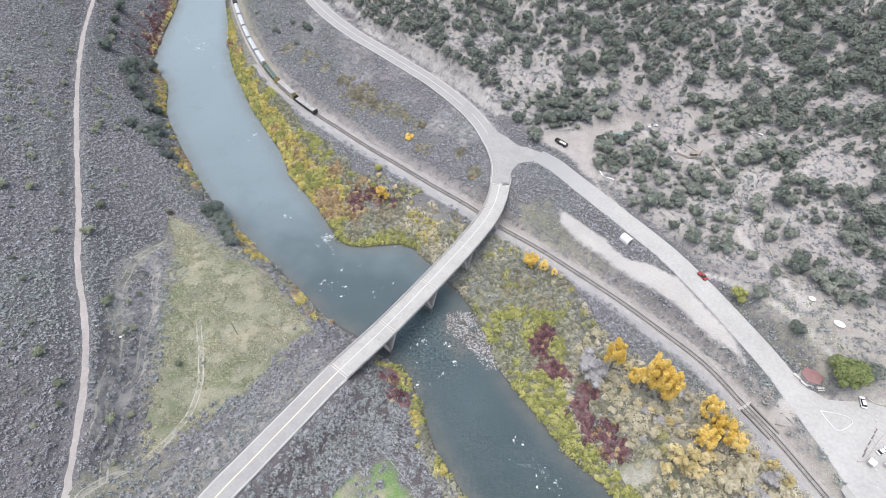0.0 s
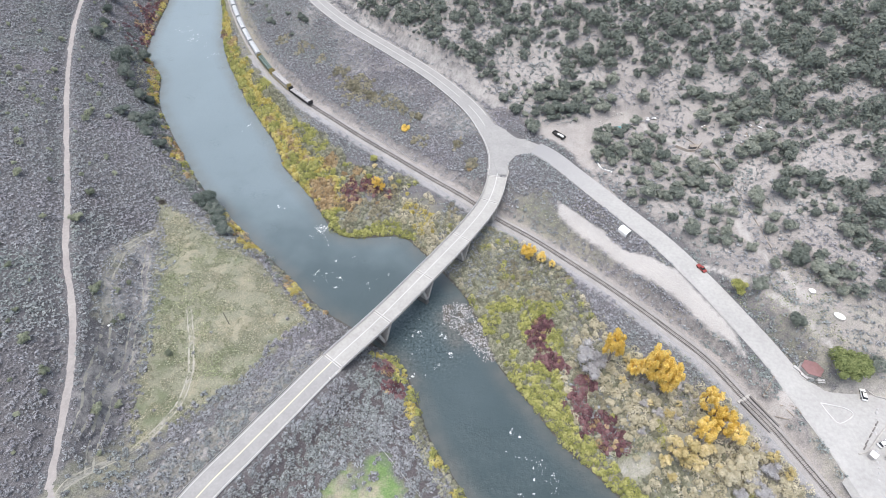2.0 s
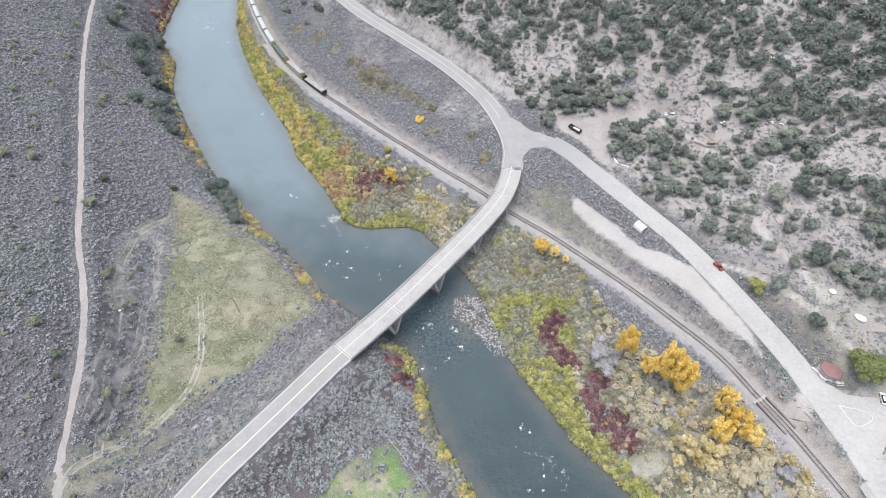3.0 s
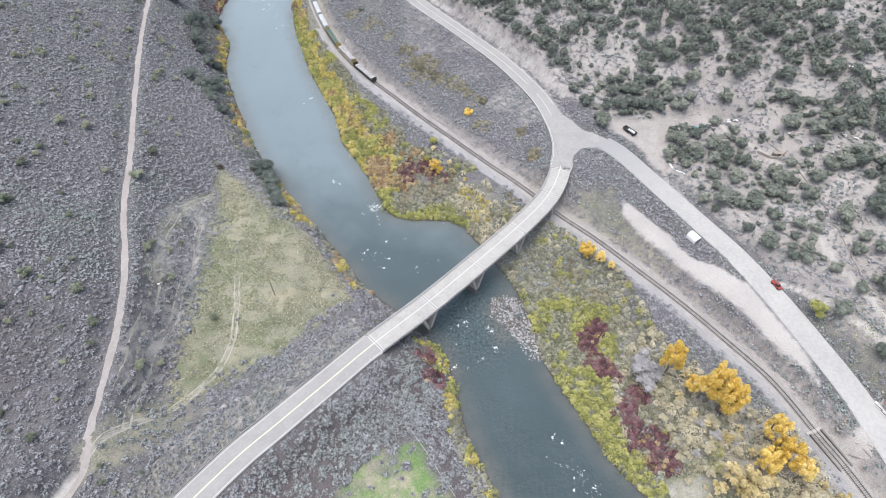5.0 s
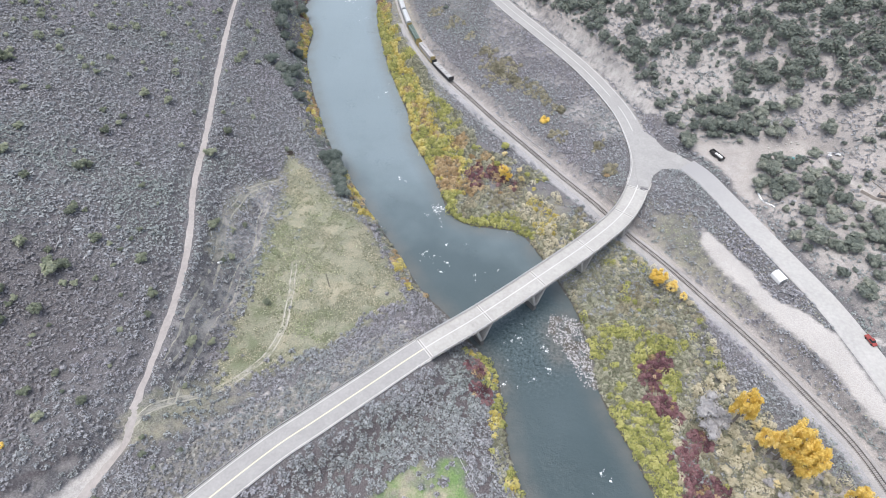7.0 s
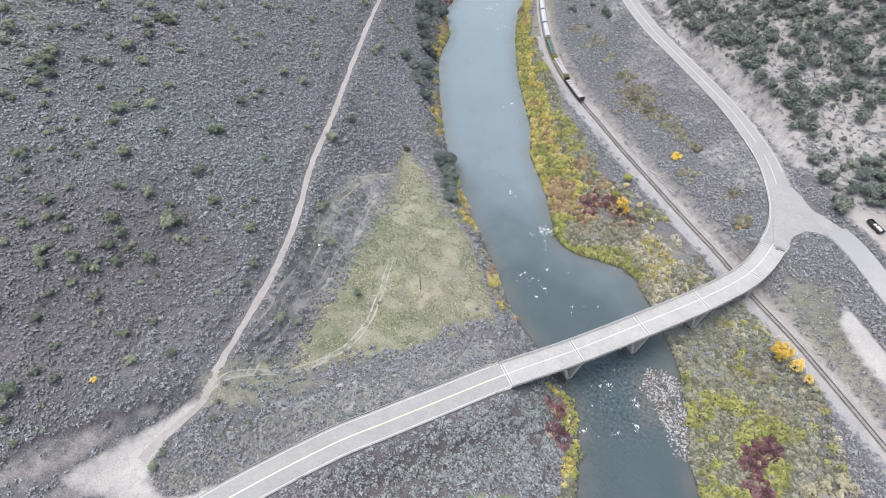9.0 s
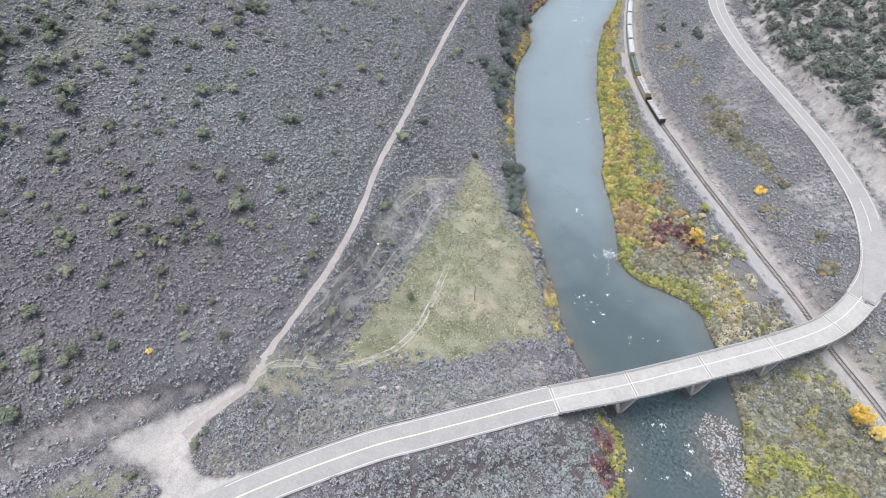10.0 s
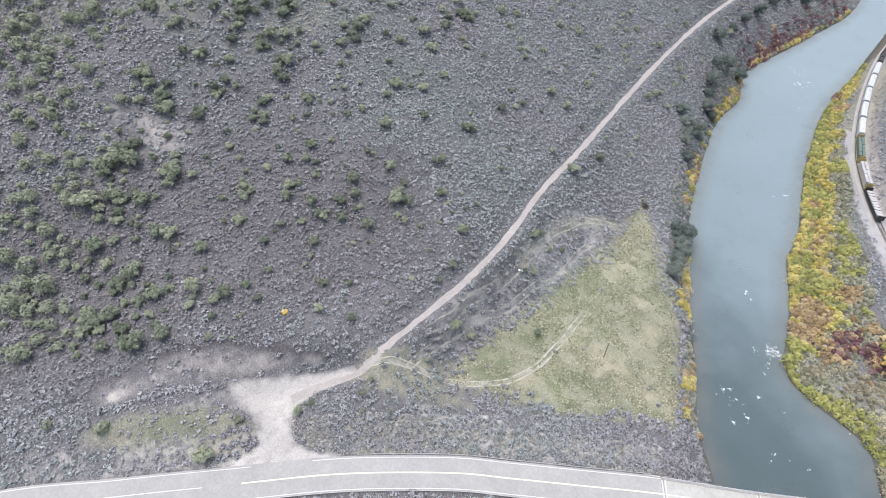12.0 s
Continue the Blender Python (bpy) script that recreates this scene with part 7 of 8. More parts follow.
def pole(name, x, y, height, label, category, lean=0, lamp=False, arms=True, mat=None):
    top = tagged(new(name), label, category)
    bm = bmesh.new()
    taper(bm, (0, 0, -0.4), (0, 0, height), 0.17, 0.11, 8)
    part("shaft", bm, mat or M_BARK, top)
    if arms:
        bm = bmesh.new()
        box(bm, -1.2, 1.2, -0.07, 0.07, height - 0.7, height - 0.55)
        part("cross_arm", bm, M_BARK, top)
        for x0 in (-1.1, 0.5, 1.1):
            bm = bmesh.new()
            taper(bm, (x0, 0, height - 0.55), (x0, 0, height - 0.3), 0.06, 0.04, 6)
            part("insulator", bm, M_STEEL, top)
    if lamp:
        bm = bmesh.new()
        box(bm, -0.2, 0.9, -0.18, 0.18, height - 0.1, height + 0.1)
        part("lamp_head", bm, M_WHITE_SHEET, top)
    z = float(ground_z([x], [y])[0])
    top.matrix_basis = pose(x, y, z, lean, 0, 20)
    return Vector((x, y, z + height))


pole("utility_pole", -83.5, 121.5, 8.5, "weathered wooden utility pole in the meadow", "utility pole", arms=False)
p2 = pole("utility_pole", -140, 6, 9, "weathered wooden utility pole above the pullout", "utility pole")
p3 = pole("utility_pole", -205, 40, 9, "weathered wooden utility pole on the brushy slope", "utility pole")
pole("light_pole", 158, 103, 9, "pale metal light pole behind the shade tree", "light pole", arms=False, lamp=True, mat=M_STEEL)


def wire(a, b, sag, label):
    n = 24
    line = np.array([list(a.lerp(b, t) - Vector((0, 0, sag * 4 * t * (1 - t)))) for t in np.linspace(0, 1, n)])
    v, f = sweep(line, [(0.02, 0), (0, 0.02), (-0.02, 0), (0, -0.02)])
    tagged(mesh_object("power_line", v, f, M_TIE), label, "power line", "power lines on the slope")


for off in (-1.1, 1.1):
    wire(p2 + Vector((0, off, -0.3)), p3 + Vector((0, off, -0.3)), 1.5, "thin grey power line above the brushy slope")


def yard_things():
    def place(top, x, y, turn=0):
        top.matrix_basis = pose(x, y, float(ground_z([x], [y])[0]), 0, 0, turn)
    for x, y, a, l in ((93, 235.5, 10, 2.1), (97.5, 237, -5, 1.4)):
        top = tagged(new("tarp_stack"), "stack of goods under a teal tarpaulin in the yard", "tarpaulin", "tarpaulins in the yard")
        bm = bmesh.new()
        box(bm, -l, l, -0.9, 0.9, 0, 1.0)
        bmesh.ops.subdivide_edges(bm, edges=bm.edges[:], cuts=3, use_grid_fill=True)
        for v in bm.verts:
            v.co += Vector((rng.uniform(-0.12, 0.12), rng.uniform(-0.12, 0.12), rng.uniform(-0.2, 0.15) if v.co.z > 0.1 else 0))
        part("tarpaulin", bm, M_TEAL, top)
        bm = bmesh.new()
        box(bm, -l * 1.05, l * 1.05, -1.05, 1.05, -0.1, 0.12)
        part("pallet", bm, M_WOOD, top)
        place(top, x, y, a)
    for x, y, a in ((110, 240.5, 30), (113, 240, -20), (107.5, 242, 70)):
        top = tagged(new("scrap_heap"), "heap of white scrap panels at the yard's end", "scrap", "scrap in the yard")
        for k in range(5):
            bm = bmesh.new()
            m = Matrix.Translation((rng.uniform(-1, 1), rng.uniform(-1, 1), 0.25 + 0.2 * k)) @ Euler((rng.uniform(-0.5, 0.5), rng.uniform(-0.5, 0.5), rng.uniform(0, 3))).to_matrix().to_4x4()
            box(bm, -0.9, 0.9, -0.4, 0.4, -0.06, 0.06, m)
            part("panel", bm, M_WHITE_SHEET if k % 2 else M_STEEL, top)
        place(top, x, y, a)
    top = tagged(new("loading_trestle"), "old timber loading trestle on the hillside", "trestle")
    bm = bmesh.new()
    box(bm, -2.2, 2.2, -0.9, 0.9, 1.5, 1.7)
    part("platform", bm, M_WOOD, top)
    for x in (-2, -0.7, 0.7, 2):
        for y in (-0.8, 0.8):
            bm = bmesh.new()
            box(bm, x - 0.1, x + 0.1, y - 0.1, y + 0.1, -0.6, 1.5)
            part("post", bm, M_WOOD, top)
    place(top, 124.5, 213, 0)
    for k, (x, y) in enumerate(((150, 216), (153, 214), (147, 211), (144, 208), (139, 213), (132, 224), (154, 255), (158, 252), (163, 222), (141, 206))):
        top = tagged(new("scrap_sheets"), "weathered scrap sheet lying among the junipers", "scrap", "scrap on the hillside")
        for j in range(3):
            bm = bmesh.new()
            m = Matrix.Translation((rng.uniform(-0.8, 0.8), rng.uniform(-0.8, 0.8), 0.1 + 0.12 * j)) @ Euler((rng.uniform(-0.2, 0.2), rng.uniform(-0.2, 0.2), rng.uniform(0, 3))).to_matrix().to_4x4()
            box(bm, -1.2, 1.2, -0.5, 0.5, -0.04, 0.04, m)
            part("panel", bm, (M_WHITE_SHEET, M_WOOD, M_STEEL)[(j + k) % 3], top)
        place(top, x, y, 37 * k)
    # pipe along the foot of the hillside
    line = smooth_line([(122, 222, 0), (128, 209, 0), (133, 187, 0), (136, 162, 0), (138, 140, 0)], 1.5)
    line[:, 2] = ground_z(line[:, 0], line[:, 1]) + 0.25
    v, f = sweep(line, [(0.2 * math.cos(a), 0.2 * math.sin(a)) for a in np.linspace(0, 6.283, 7)[:-1]])
    tagged(mesh_object("pipe", v, f, M_WOOD), "long grey pipe across the dry hillside", "pipe")
    line = smooth_line([(78, 218, 0), (78.5, 212, 0), (80, 207, 0), (84, 203, 0)], 1.0)
    line[:, 2] = ground_z(line[:, 0], line[:, 1]) + 0.2
    v, f = sweep(line, [(-0.3, -0.3), (0.3, -0.3), (0.3, 0.25), (-0.3, 0.25)])
    tagged(mesh_object("barrier", v, f, M_WHITE_SHEET), "low white barrier along the yard track", "barrier")


yard_things()


def slope_things():
    for x, y, a, b, label in ((149.5, 114.5, 2.2, 1.5, "white covered round cistern on the slope"), (143.5, 125.5, 1.4, 1.2, "white covered round tank on the slope")):
        top = tagged(new("cistern"), label, "cistern", "cisterns on the slope")
        for name, r, h0, h1, mat in (("wall", 1.0, -0.6, 0.35, M_CONCRETE), ("lid", 0.96, 0.33, 0.5, M_WHITE_SHEET)):
            bm = bmesh.new()
            c = bmesh.ops.create_cone(bm, cap_ends=True, segments=24, radius1=r, radius2=r * 0.93, depth=h1 - h0)
            bmesh.ops.transform(bm, matrix=Matrix.Translation((0, 0, (h0 + h1) / 2)) @ Matrix.Diagonal((a, b, 1, 1)), verts=c["verts"])
            part(name, bm, mat, top)
        top.matrix_basis = pose(x, y, float(ground_z([x], [y])[0]) + 0.2, 0, 0, -40)
    stairs = tagged(new("stairs"), "timber steps down the bank from the side road", "stairs")
    for k in range(8):
        bm = bmesh.new()
        x, y = 121 - k * 0.62, 94.6 - k * 0.75
        z = max(13.4 - k * 0.62, float(ground_z([x], [y])[0]))
        m = pose(x, y, z, 0, 0, -40)
        box(bm, -0.28, 0.28, -1.4, 1.4, -0.5, 0.16, m)
        part("step", bm, M_WOOD, stairs)
    ring = smooth_line([(133.2, 84.3, 0), (141.0, 82.2, 0), (142.4, 79.6, 0), (136.4, 76.8, 0), (134.4, 80.0, 0), (133.2, 84.3, 0)], 0.8)
    ring[:, 2] = 14.0
    v, f = sweep(ring, [(-0.22, -0.1), (-0.18, 0.12), (0.18, 0.12), (0.22, -0.1)])
    tagged(mesh_object("traffic_island", v, f, M_PAINT), "white painted curb round a traffic island", "traffic island", kind="structure")
    for k in range(14):
        t = k / 13
        x, y = 152 - 12 * t + rng.uniform(-0.4, 0.4), 82 - 24 * t + rng.uniform(-0.4, 0.4)
        bm = bmesh.new()
        v = ICO_V * rng.uniform(0.3, 0.6) * (1 + rng.uniform(-0.25, 0.25, (12, 1))) * [1.2, 1, 0.7]
        vs = [bm.verts.new(c) for c in v]
        for q in ICO_F:
            bm.faces.new([vs[i] for i in q])
        me = bpy.data.meshes.new("boulder")
        bm.to_mesh(me)
        bm.free()
        me.materials.append(M_STONE)
        ob = tagged(new("boulder", me), "grey boulder edging the parking lot", "boulder", "boulders round the lot")
        ob.matrix_basis = pose(x, y, float(ground_z([x], [y])[0]) + 0.15, 0, 0, 50 * k)
    fence = tagged(new("pipe_fence"), "low pale rail fence at the meadow's edge", "fence")
    a, b = (-22.5, 74.5), (-6, 55.5)
    for k in range(9):
        x, y = a[0] + (b[0] - a[0]) * k / 8, a[1] + (b[1] - a[1]) * k / 8
        bm = bmesh.new()
        taper(bm, (x, y, float(ground_z([x], [y])[0]) - 0.3), (x, y, float(ground_z([x], [y])[0]) + 1.1), 0.07, 0.06, 6)
        part("post", bm, M_WOOD, fence)
    line = np.array([(a[0] + (b[0] - a[0]) * t, a[1] + (b[1] - a[1]) * t, 0) for t in np.linspace(0, 1, 20)])
    line[:, 2] = ground_z(line[:, 0], line[:, 1]) + 1.0
    v, f = sweep(line, [(-0.05, -0.05), (0.05, -0.05), (0.05, 0.05), (-0.05, 0.05)])
    mesh_object("rail", v, f, M_STEEL, fence)
    for x, y, turn in ((-37.5, 96.5, 50), (-39.5, 94.5, 50), (34.3, 211, 75), (24, 207, 75)):
        sign = tagged(new("road_sign"), "small white roadside marker on a post", "road sign", "markers at the bridge ends")
        bm = bmesh.new()
        taper(bm, (0, 0, -0.3), (0, 0, 1.9), 0.05, 0.05, 6)
        part("post", bm, M_STEEL, sign)
        bm = bmesh.new()
        box(bm, -0.04, 0.04, -0.3, 0.3, 1.3, 2.2)
        part("plate", bm, M_WHITE_SHEET, sign)
        sign.matrix_basis = pose(x, y, float(ground_z([x], [y])[0]), 0, 0, turn)
    for x0, y0, x1, y1 in ((65, 80, 71, 90), (80, 91, 83, 97), (66, 101, 71, 98), (75, 99, 79, 96)):
        bm = bmesh.new()
        za, zb = (float(ground_z([q[0]], [q[1]])[0]) for q in ((x0, y0), (x1, y1)))
        taper(bm, (x0, y0, za + 0.5), (x1, y1, zb + 1.2), 0.28, 0.12, 7)
        taper(bm, ((x0 + x1) / 2, (y0 + y1) / 2, (za + zb) / 2 + 0.8), ((x0 + x1) / 2 + 1.5, (y0 + y1) / 2 + 1.8, (za + zb) / 2 + 1.8), 0.12, 0.05, 5)
        me = bpy.data.meshes.new("fallen_log")
        bm.to_mesh(me)
        bm.free()
        me.materials.append(M_TWIG)
        tagged(new("fallen_log", me), "bleached fallen trunk among the brush", "log", "fallen trunks")
    wall = tagged(new("retaining_wall"), "weathered concrete retaining wall beside the railway", "retaining wall")
    bm = bmesh.new()
    m = pose(15.5, 203, 6.2, 0, 0, -41)
    box(bm, -6.5, 6.5, -0.25, 0.25, -1.5, 0.7, m)
    part("wall", bm, M_CONCRETE, wall)
    bm = bmesh.new()
    box(bm, -6.5, 6.5, -0.3, 0.3, 0.7, 0.85, m)
    part("coping", bm, M_TIE, wall, "dark timber coping")


slope_things()

# ---------------------------------------------------------------- timbers, logs and low walls round the lot and the yard
def log_object(name, a, b, radius, label, category, group, mat, lift=0.1):
    za, zb = (float(ground_z([q[0]], [q[1]])[0]) + lift for q in (a, b))
    bm = bmesh.new()
    taper(bm, (*a, za), (*b, zb), radius, radius * 0.85, 8)
    me = bpy.data.meshes.new(name)
    bm.to_mesh(me)
    bm.free()
    me.materials.append(mat)
    return tagged(new(name, me), label, category, group)


def lot_things():
    for a, b in (((119.5, 84.1), (123.4, 83.2)), ((123.9, 82.9), (124.9, 80.4)), ((119.8, 77.5), (123.6, 80.2)), ((118.2, 81.5), (121.0, 79.0)), ((120.8, 82.2), (122.2, 79.6))):
        log_object("timber", a, b, 0.22, "weathered timber lying in the gully by the railway", "timber", "timbers in the gully", M_WOOD, 0.15)
    for k, (x, y) in enumerate(((149.1, 76.6), (147.1, 74.6), (144.9, 72.5), (142.4, 70.1), (141.0, 68.5))):
        log_object("parking_log", (x - 0.8, y - 0.7), (x + 0.8, y + 0.7), 0.24, "dark log marking a parking bay", "log", "logs along the parking bays", M_TIE, 0.22)
    line = smooth_line([(153.5, 77.0, 13.9), (152.3, 75.8, 13.9), (147.3, 72.0, 13.9), (143.4, 68.7, 13.9), (140.5, 66.9, 13.9), (137.6, 66.2, 13.9)], 0.7)
    v, f = sweep(line, [(-0.22, -0.4), (-0.2, 0.42), (0.2, 0.42), (0.22, -0.4)])
    tagged(mesh_object("low_wall", v, f, M_CONCRETE), "low stone wall between the two parking lots", "low wall", kind="structure")
    line = smooth_line([(151.6, 90.0, 13.9), (153.7, 86.9, 13.9), (157.4, 85.8, 13.9), (163, 84.5, 13.9)], 0.7)
    v, f = sweep(line, [(-0.2, -0.4), (-0.18, 0.35), (0.18, 0.35), (0.2, -0.4)])
    tagged(mesh_object("low_wall", v, f, M_CONCRETE), "low stone edging beside the shade tree", "low wall", kind="structure")
    for x, y, turn, label in ((141.4, 65.4, 35, "small white-topped ticket hut at the lot"), (146.6, 64.6, 35, "small white-topped storage hut at the lot")):
        hut = tagged(new("hut"), label, "hut", "huts at the lot")
        bm = bmesh.new()
        box(bm, -1.0, 1.0, -0.8, 0.8, -0.2, 1.9)
        part("wall", bm, M_CONCRETE, hut)
        bm = bmesh.new()
        top = box(bm, -1.25, 1.25, -1.05, 1.05, 1.9, 2.05)
        for q in top[4:]:
            q.co.x *= 0.6
            q.co.z += 0.25
        part("roof", bm, M_WHITE_SHEET, hut)
        bm = bmesh.new()
        box(bm, -0.4, 0.4, -0.86, -0.8, -0.1, 1.7)
        part("door", bm, M_WOOD, hut)
        hut.matrix_basis = pose(x, y, 13.9, 0, 0, turn)
    for a, b in (((117.3, 216.7), (121.7, 212.3)), ((124.6, 210.8), (128.0, 214.3)), ((121.7, 212.3), (124.6, 210.8))):
        crib = tagged(new("timber_crib"), "old log crib wall on the hillside", "crib wall", "log walls on the hillside")
        for k in range(4):
            bm = bmesh.new()
            za, zb = (float(ground_z([q[0]], [q[1]])[0]) for q in (a, b))
            taper(bm, (*a, za + 0.1 + 0.38 * k), (*b, zb + 0.1 + 0.38 * k), 0.2, 0.18, 7)
            part("log", bm, M_WOOD, crib)
    log_object("leaning_post", (117.8, 216.6), (118.6, 218.2), 0.2, "leaning bleached post beside the log wall", "post", "", M_TWIG, 0.0)
    rockx, rocky = rng.uniform(84, 112, 90), rng.uniform(240, 252, 90)
    ok = inside(np.c_[rockx, rocky], YARD) & (np.abs(rocky - (238 + 0.45 * (rockx - 70))) < 3.5)
    for x, y in zip(rockx[ok][:26], rocky[ok][:26]):
        bm = bmesh.new()
        vs = [bm.verts.new(c) for c in ICO_V * rng.uniform(0.25, 0.55) * (1 + rng.uniform(-0.25, 0.25, (12, 1))) * [1.2, 1, 0.7]]
        for q in ICO_F:
            bm.faces.new([vs[i] for i in q])
        me = bpy.data.meshes.new("boulder")
        bm.to_mesh(me)
        bm.free()
        me.materials.append(M_CONCRETE)
        tagged(new("boulder", me), "pale boulder along the yard's edge", "boulder", "boulders along the yard").matrix_basis = pose(x, y, float(ground_z([x], [y])[0]) + 0.1, 0, 0, rng.uniform(0, 360))


lot_things()


def meadow_and_rail_things():
    # dark heap of cut brush at the meadow's tip
    bm = bmesh.new()
    for k in range(150):
        a, r = rng.uniform(0, 6.283), math.sqrt(rng.uniform())
        x, y, z = 2.3 * r * math.cos(a), 1.15 * r * math.sin(a), 0.1 + 0.8 * (1 - r * r)
        b = rng.uniform(0, 6.283)
        d = Vector((math.cos(b), math.sin(b), rng.uniform(-0.3, 0.4))) * rng.uniform(0.3, 0.7)
        taper(bm, Vector((x, y, z)) - d, Vector((x, y, z)) + d, 0.07, 0.03, 4)
    vs = [bm.verts.new(c) for c in ICO_V * [2.2, 1.1, 0.75] * (1 + rng.uniform(-0.12, 0.12, (12, 1)))]
    for q in ICO_F:
        bm.faces.new([vs[i] for i in q])
    me = bpy.data.meshes.new("brush_pile")
    bm.to_mesh(me)
    bm.free()
    me.materials.append(M_DARK_BRUSH)
    pile = tagged(new("brush_pile", me), "dark heap of cut brush at the tip of the meadow", "brush pile")
    pile.matrix_basis = pose(-132, 189.9, float(ground_z([-132], [189.9])[0]) + 0.1, 0, 0, 40)
    bm = bmesh.new()
    vs = [bm.verts.new(c) for c in ICO_V * [0.7, 0.5, 0.45] * (1 + rng.uniform(-0.15, 0.15, (12, 1)))]
    for q in ICO_F:
        bm.faces.new([vs[i] for i in q])
    me = bpy.data.meshes.new("boulder")
    bm.to_mesh(me)
    bm.free()
    me.materials.append(M_WHITE_SHEET)
    tagged(new("boulder", me), "white rock beside two bushes near the old tracks", "boulder").matrix_basis = pose(-122.8, 113.6, float(ground_z([-122.8], [113.6])[0]) + 0.2, 0, 0, 20)
    # spare ties laid side by side along the railway
    bm = bmesh.new()
    box(bm, -0.13, 0.13, -1.25, 1.25, 0.0, 0.2)
    tie = bpy.data.meshes.new("spare_tie")
    bm.to_mesh(tie)
    bm.free()
    tie.materials.append(M_LUMBER)
    s0 = RAIL_RUN[np.argmin(np.hypot(RAILWAY[:, 0] + 46, RAILWAY[:, 1] - 249))]
    for k in range(44):
        m = on_line(RAILWAY, RAIL_RUN, s0 + k * 0.95 + rng.uniform(-0.2, 0.2))
        x, y = (m @ Vector((0, SPARE_SIDE * (5.4 + rng.uniform(-0.25, 0.25)), 0))).xy
        ob = tagged(new("spare_tie", tie), "pale spare tie lying beside the railway", "railway tie", "spare ties beside the railway")
        turn = m.to_euler().z + rng.uniform(-0.15, 0.15)
        ob.matrix_basis = Matrix.Translation((x, y, float(ground_z([x], [y])[0]) + 0.02)) @ Matrix.Rotation(turn, 4, "Z")


SPARE_SIDE = 1
M_DARK_BRUSH = mottled("dark_cut_brush", (0.035, 0.03, 0.026), (0.10, 0.085, 0.072), 2.0, 0.9, 0.2, 0.03, coords="object")
meadow_and_rail_things()


# ---------------------------------------------------------------- wheel ruts
def wheel_ruts():
    for t in FIELD_TRACKS:
        line = smooth_line([(*p, 0) for p in t], 0.8)
        for off in (0.85, -0.85):
            p, d, n = frames_along(line)
            c = p[:, :2] + n * (off + 0.25 * field_noise(p[:, 0], p[:, 1], 5, 71))[:, None]
            half = np.maximum(0.2 + 0.25 * field_noise(p[:, 0] * 3, p[:, 1] * 3, 3, 72), 0.04)
            verts = []
            for k in (-1, 0, 1):
                q = c + n * (half * k)[:, None]
                verts.append(np.c_[q, ground_z(q[:, 0], q[:, 1]) + (0.05 if k == 0 else 0.0)])
            count = len(p)
            v = np.vstack(verts)
            i = np.arange(count - 1)
            f = np.vstack([np.c_[i + k * count, i + 1 + k * count, i + 1 + (k + 1) * count, i + (k + 1) * count] for k in (0, 1)])
            tagged(mesh_object("wheel_rut", v, f, M_RUT, smooth=True), "pale wheel rut worn into the dry meadow", "wheel rut", kind="structure")


M_RUT = mottled("worn_straw_soil", (0.27, 0.26, 0.215), (0.41, 0.395, 0.34), 1.3, 0.95, 0.3, 0.03)
wheel_ruts()


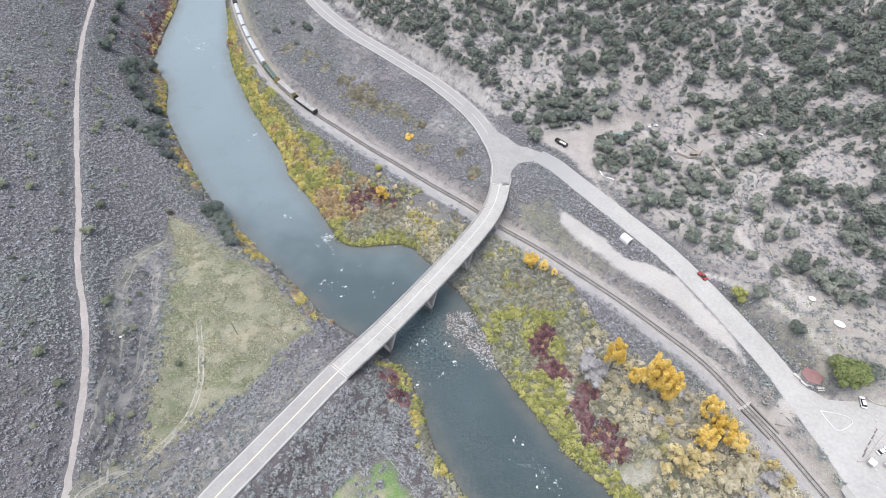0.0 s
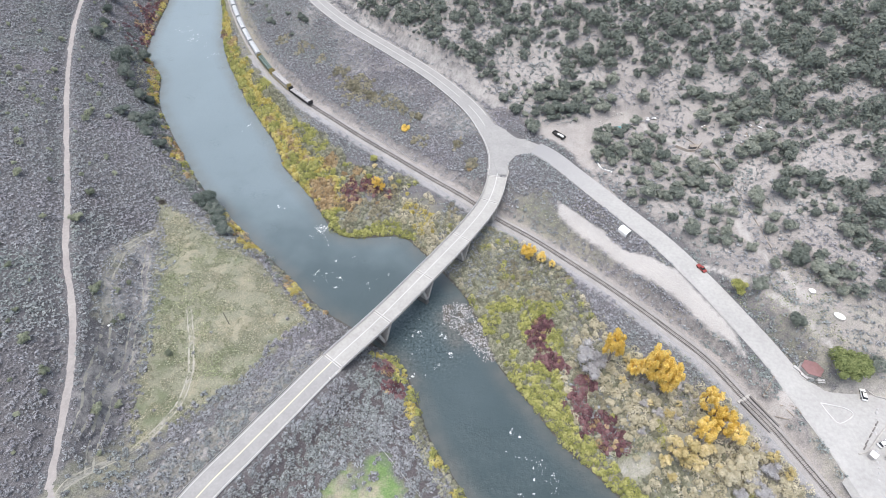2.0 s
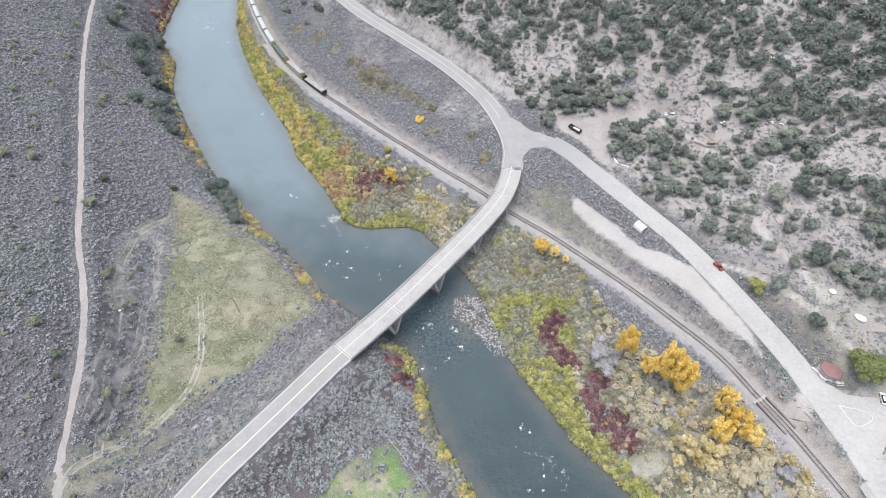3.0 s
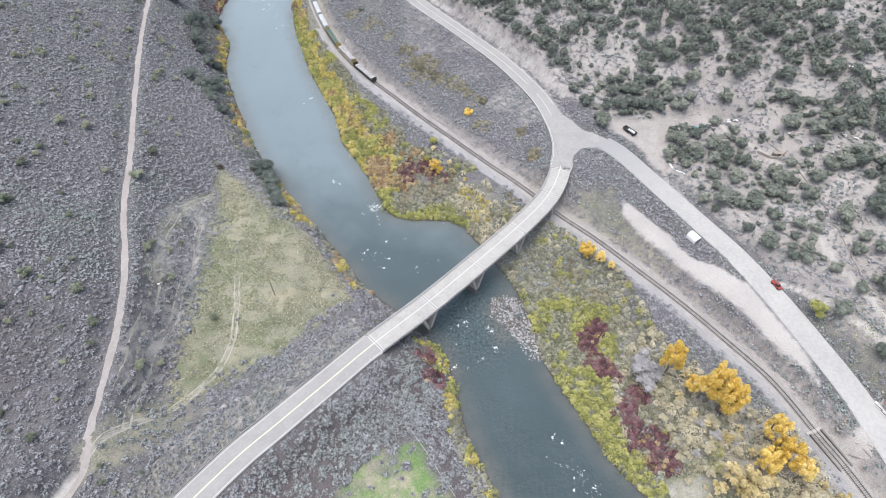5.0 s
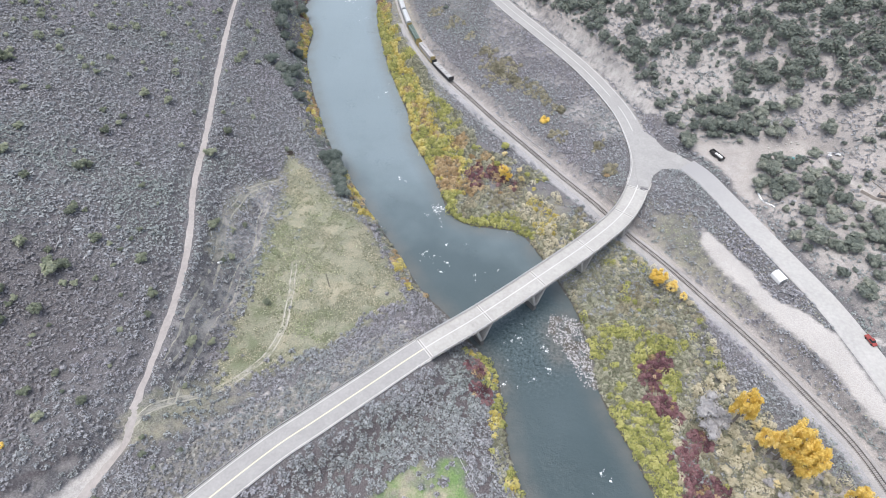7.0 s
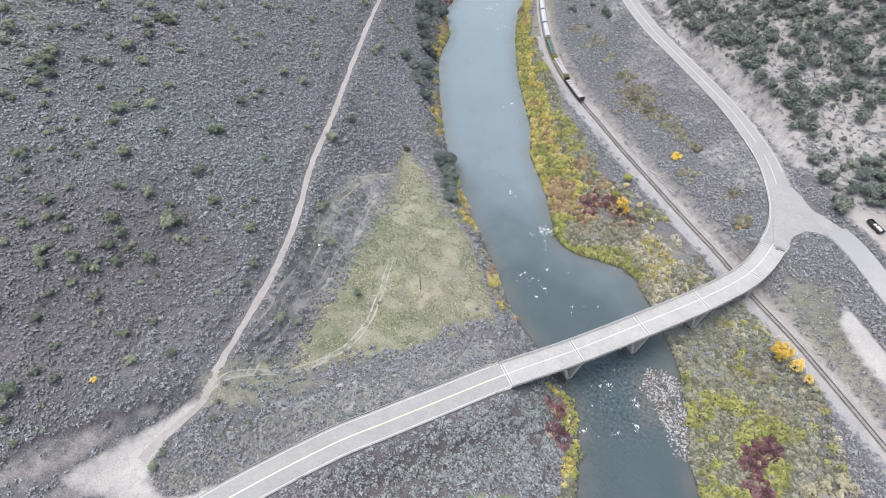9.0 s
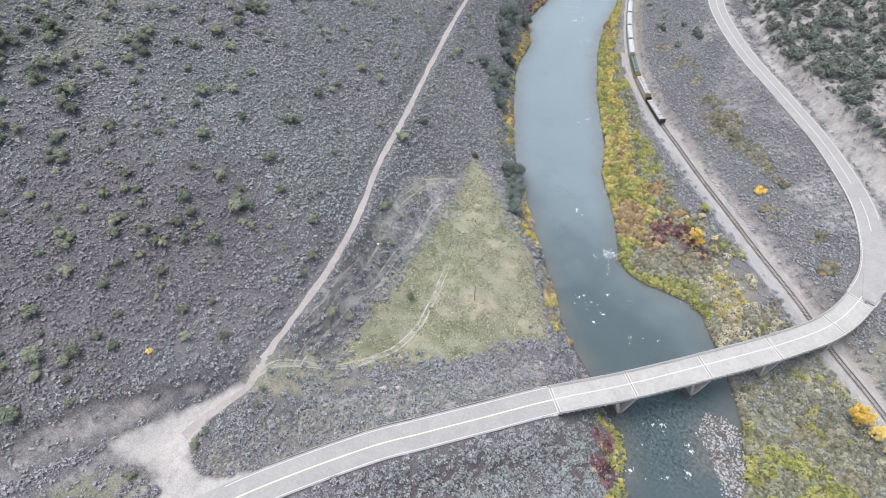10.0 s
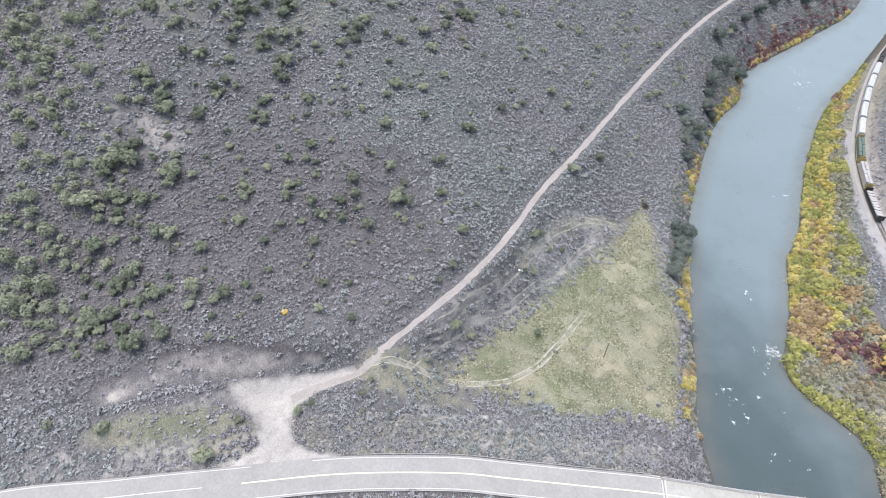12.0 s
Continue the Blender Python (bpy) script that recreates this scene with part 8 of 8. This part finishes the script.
# ---------------------------------------------------------------- stones, foam, grass tufts
def river_bits():
    bar = GRAVEL_BAR
    x, y = rng.uniform(0, 26, 12000), rng.uniform(98, 139, 12000)
    ok = inside(np.c_[x, y], bar) & (rng.uniform(size=len(x)) < 0.6 + 0.4 * field_noise(x, y, 4, 81))
    x, y = x[ok], y[ok]
    bx, by = [], []
    for bank in (WEST_BANK, EAST_BANK):
        for p in bank[(bank[:, 1] > 40) & (bank[:, 1] < 440)]:
            for _ in range(3):
                if rng.uniform() < 0.55:
                    bx.append(p[0] + rng.normal(0, 1.2)), by.append(p[1] + rng.normal(0, 1.2))
    x, y = np.r_[x, bx, 12.5, 11.5, -134.5, -135], np.r_[y, by, 141, 143, 333, 331]
    size = np.r_[0.1 + 0.28 * rng.uniform(size=len(x) - 4) ** 1.6, 1.2, 0.8, 1.1, 0.7]
    temps = [clump_template(1, 0.8, 0.3) for _ in range(6)]
    z = np.maximum(ground_z(x, y), -0.1)
    pick, turn = rng.integers(0, 6, len(x)), rng.uniform(0, 6.283, len(x))
    vs, fs, base = [], [], 0
    for i in range(len(x)):
        tv, tf = temps[pick[i]]
        c, s = math.cos(turn[i]), math.sin(turn[i])
        v = tv * size[i] * [1.25, 0.85, 0.6]
        vs.append(np.c_[v[:, 0] * c - v[:, 1] * s + x[i], v[:, 0] * s + v[:, 1] * c + y[i], v[:, 2] + z[i] - 0.02])
        fs.append(tf + base)
        base += len(tv)
    tagged(fast_mesh("river_stones", np.vstack(vs), np.vstack(fs), M_STONE), "pale rounded stones of the gravel bar and banks", "river stones", kind="stuff")

    spots = [(-56.5, 182, 2.6, 90), (-60, 176.5, 2.0, 14), (-53, 174, 3, 12), (-54, 153, 4, 26), (-49, 148, 5, 24), (-44, 160, 9, 22), (-30, 150, 9, 20), (0.6, 121, 3.0, 14), (3, 112.5, 2.2, 16), (-12, 118, 5, 20), (-6, 127, 6, 26), (-4, 108, 5, 14),
             (-12, 103, 2, 12), (-167, 361, 6, 60), (-178, 372, 6, 38), (-158, 352, 4, 12), (-147, 338, 5, 10), (32, 70, 5, 40), (38, 64, 5, 40), (24, 78, 5, 14), (-74, 195, 8, 8), (44, 55, 6, 34), (28, 62, 5, 20), (-108, 262, 12, 6)]
    # ragged crests across the stream behind the stones, and flecks drawn out downstream of them
    vs, fs, base = [], [], 0

    def fleck(cx, cy, long, wide, turn):
        nonlocal base
        ring = [(long * math.cos(q) * rng.uniform(0.45, 1.25), wide * math.sin(q) * rng.uniform(0.45, 1.25)) for q in np.arange(6) * 1.0472]
        c, s = math.cos(turn), math.sin(turn)
        vs.append((cx, cy, 0.08 + rng.uniform(0, 0.1)))
        vs.extend((cx + a * c - b * s, cy + a * s + b * c, 0.03) for a, b in ring)
        fs.extend((base, base + 1 + i, base + 1 + (i + 1) % 6) for i in range(6))
        base += 7
    for sx, sy, r, n in spots:
        flow = math.atan2(-0.84, 0.54)
        for k in range(max(3, int(n * 0.2))):
            a, d = rng.uniform(0, 6.283), r * math.sqrt(rng.uniform())
            cx, cy = sx + d * math.cos(a), sy + d * math.sin(a)
            if not inside([(cx, cy)], RIVER)[0]:
                continue
            size = rng.uniform(0.3, 1.0) * (1.25 if n > 30 else 0.9)
            # a broken crest thins out to either hand and trails flecks downstream
            ragged = rng.uniform() < 0.35
            for q in range(int(rng.integers(10, 18)) if ragged else int(rng.integers(3, 7))):
                y = size * rng.normal(0, 0.75)
                x = size * (rng.exponential(0.9) - 0.5 * (y / size) ** 2)
                long = rng.uniform(0.08, 0.32) * (1.3 if ragged else 1.0) / (1 + 0.5 * abs(x) / size)
                fleck(cx + x * math.cos(flow) - y * math.sin(flow), cy + x * math.sin(flow) + y * math.cos(flow), long, long * rng.uniform(0.3, 0.8), flow + rng.uniform(-0.9, 0.9))
    tagged(fast_mesh("river_foam", np.array(vs), np.array(fs), M_FOAM), "white foam of small rapids on the river", "river foam", kind="stuff")


river_bits()


def grass_tufts():
    x, y = jitter_grid(-138, -46, 62, 197, 0.36)
    p = np.c_[x, y]
    ok = inside(p, FIELD) & (field_noise(x, y, 5, 91) + 0.7 * field_noise(x, y, 1.9, 92) + rng.uniform(-0.5, 0.5, len(x)) > -0.1)
    for t in FIELD_TRACKS:
        ok &= np.abs(near(p, np.array(t, float))[0] - 0.85) > 0.4
    x, y = x[ok], y[ok]
    x2, y2 = jitter_grid(20, 112, 60, 200, 0.6)
    f2 = facts(x2, y2)
    ok = f2["free"] & ~f2["hill"] & f2["east"] & (f2["de"] > 8) & (field_noise(x2, y2, 6, 93) + rng.uniform(-0.6, 0.6, len(x2)) > 0.25)
    x3, y3 = jitter_grid(-112, -36, 18, 112, 0.27)
    verge = reach("hwy", x3, y3)
    ok3 = (verge > 5.6) & (verge < 16) & (field_noise(x3, y3, 4, 94) + rng.uniform(-0.7, 0.7, len(x3)) > -0.1) & ~inside(np.c_[x3, y3], PULLOUT)
    x4, y4 = jitter_grid(116, 150, 96, 140, 0.5)
    ok4 = facts(x4, y4)["free"] & (field_noise(x4, y4, 3, 95) + rng.uniform(-0.6, 0.6, len(x4)) > 0)
    x, y = np.r_[x, x2[ok], x4[ok4]], np.r_[y, y2[ok], y4[ok4]]
    x3, y3 = x3[ok3], y3[ok3]
    v, q = cards(np.c_[x3, y3, ground_z(x3, y3) + rng.uniform(0.05, 0.4, len(x3))], rng.uniform(0.22, 0.52, len(x3)), None, 0.6, 3)
    tagged(fast_mesh("verge_grass", v, q, M_VERGE), "bleached dead grass along the highway verge", "grass", kind="stuff")
    c = np.c_[x, y, ground_z(x, y) + rng.uniform(0.02, 0.16, len(x))]
    v, q = cards(c, rng.uniform(0.12, 0.34, len(x)), None, 0.5, 3)
    tagged(fast_mesh("grass", v, q, M_STRAW), "straw-coloured dry meadow grass", "grass", kind="stuff")


grass_tufts()
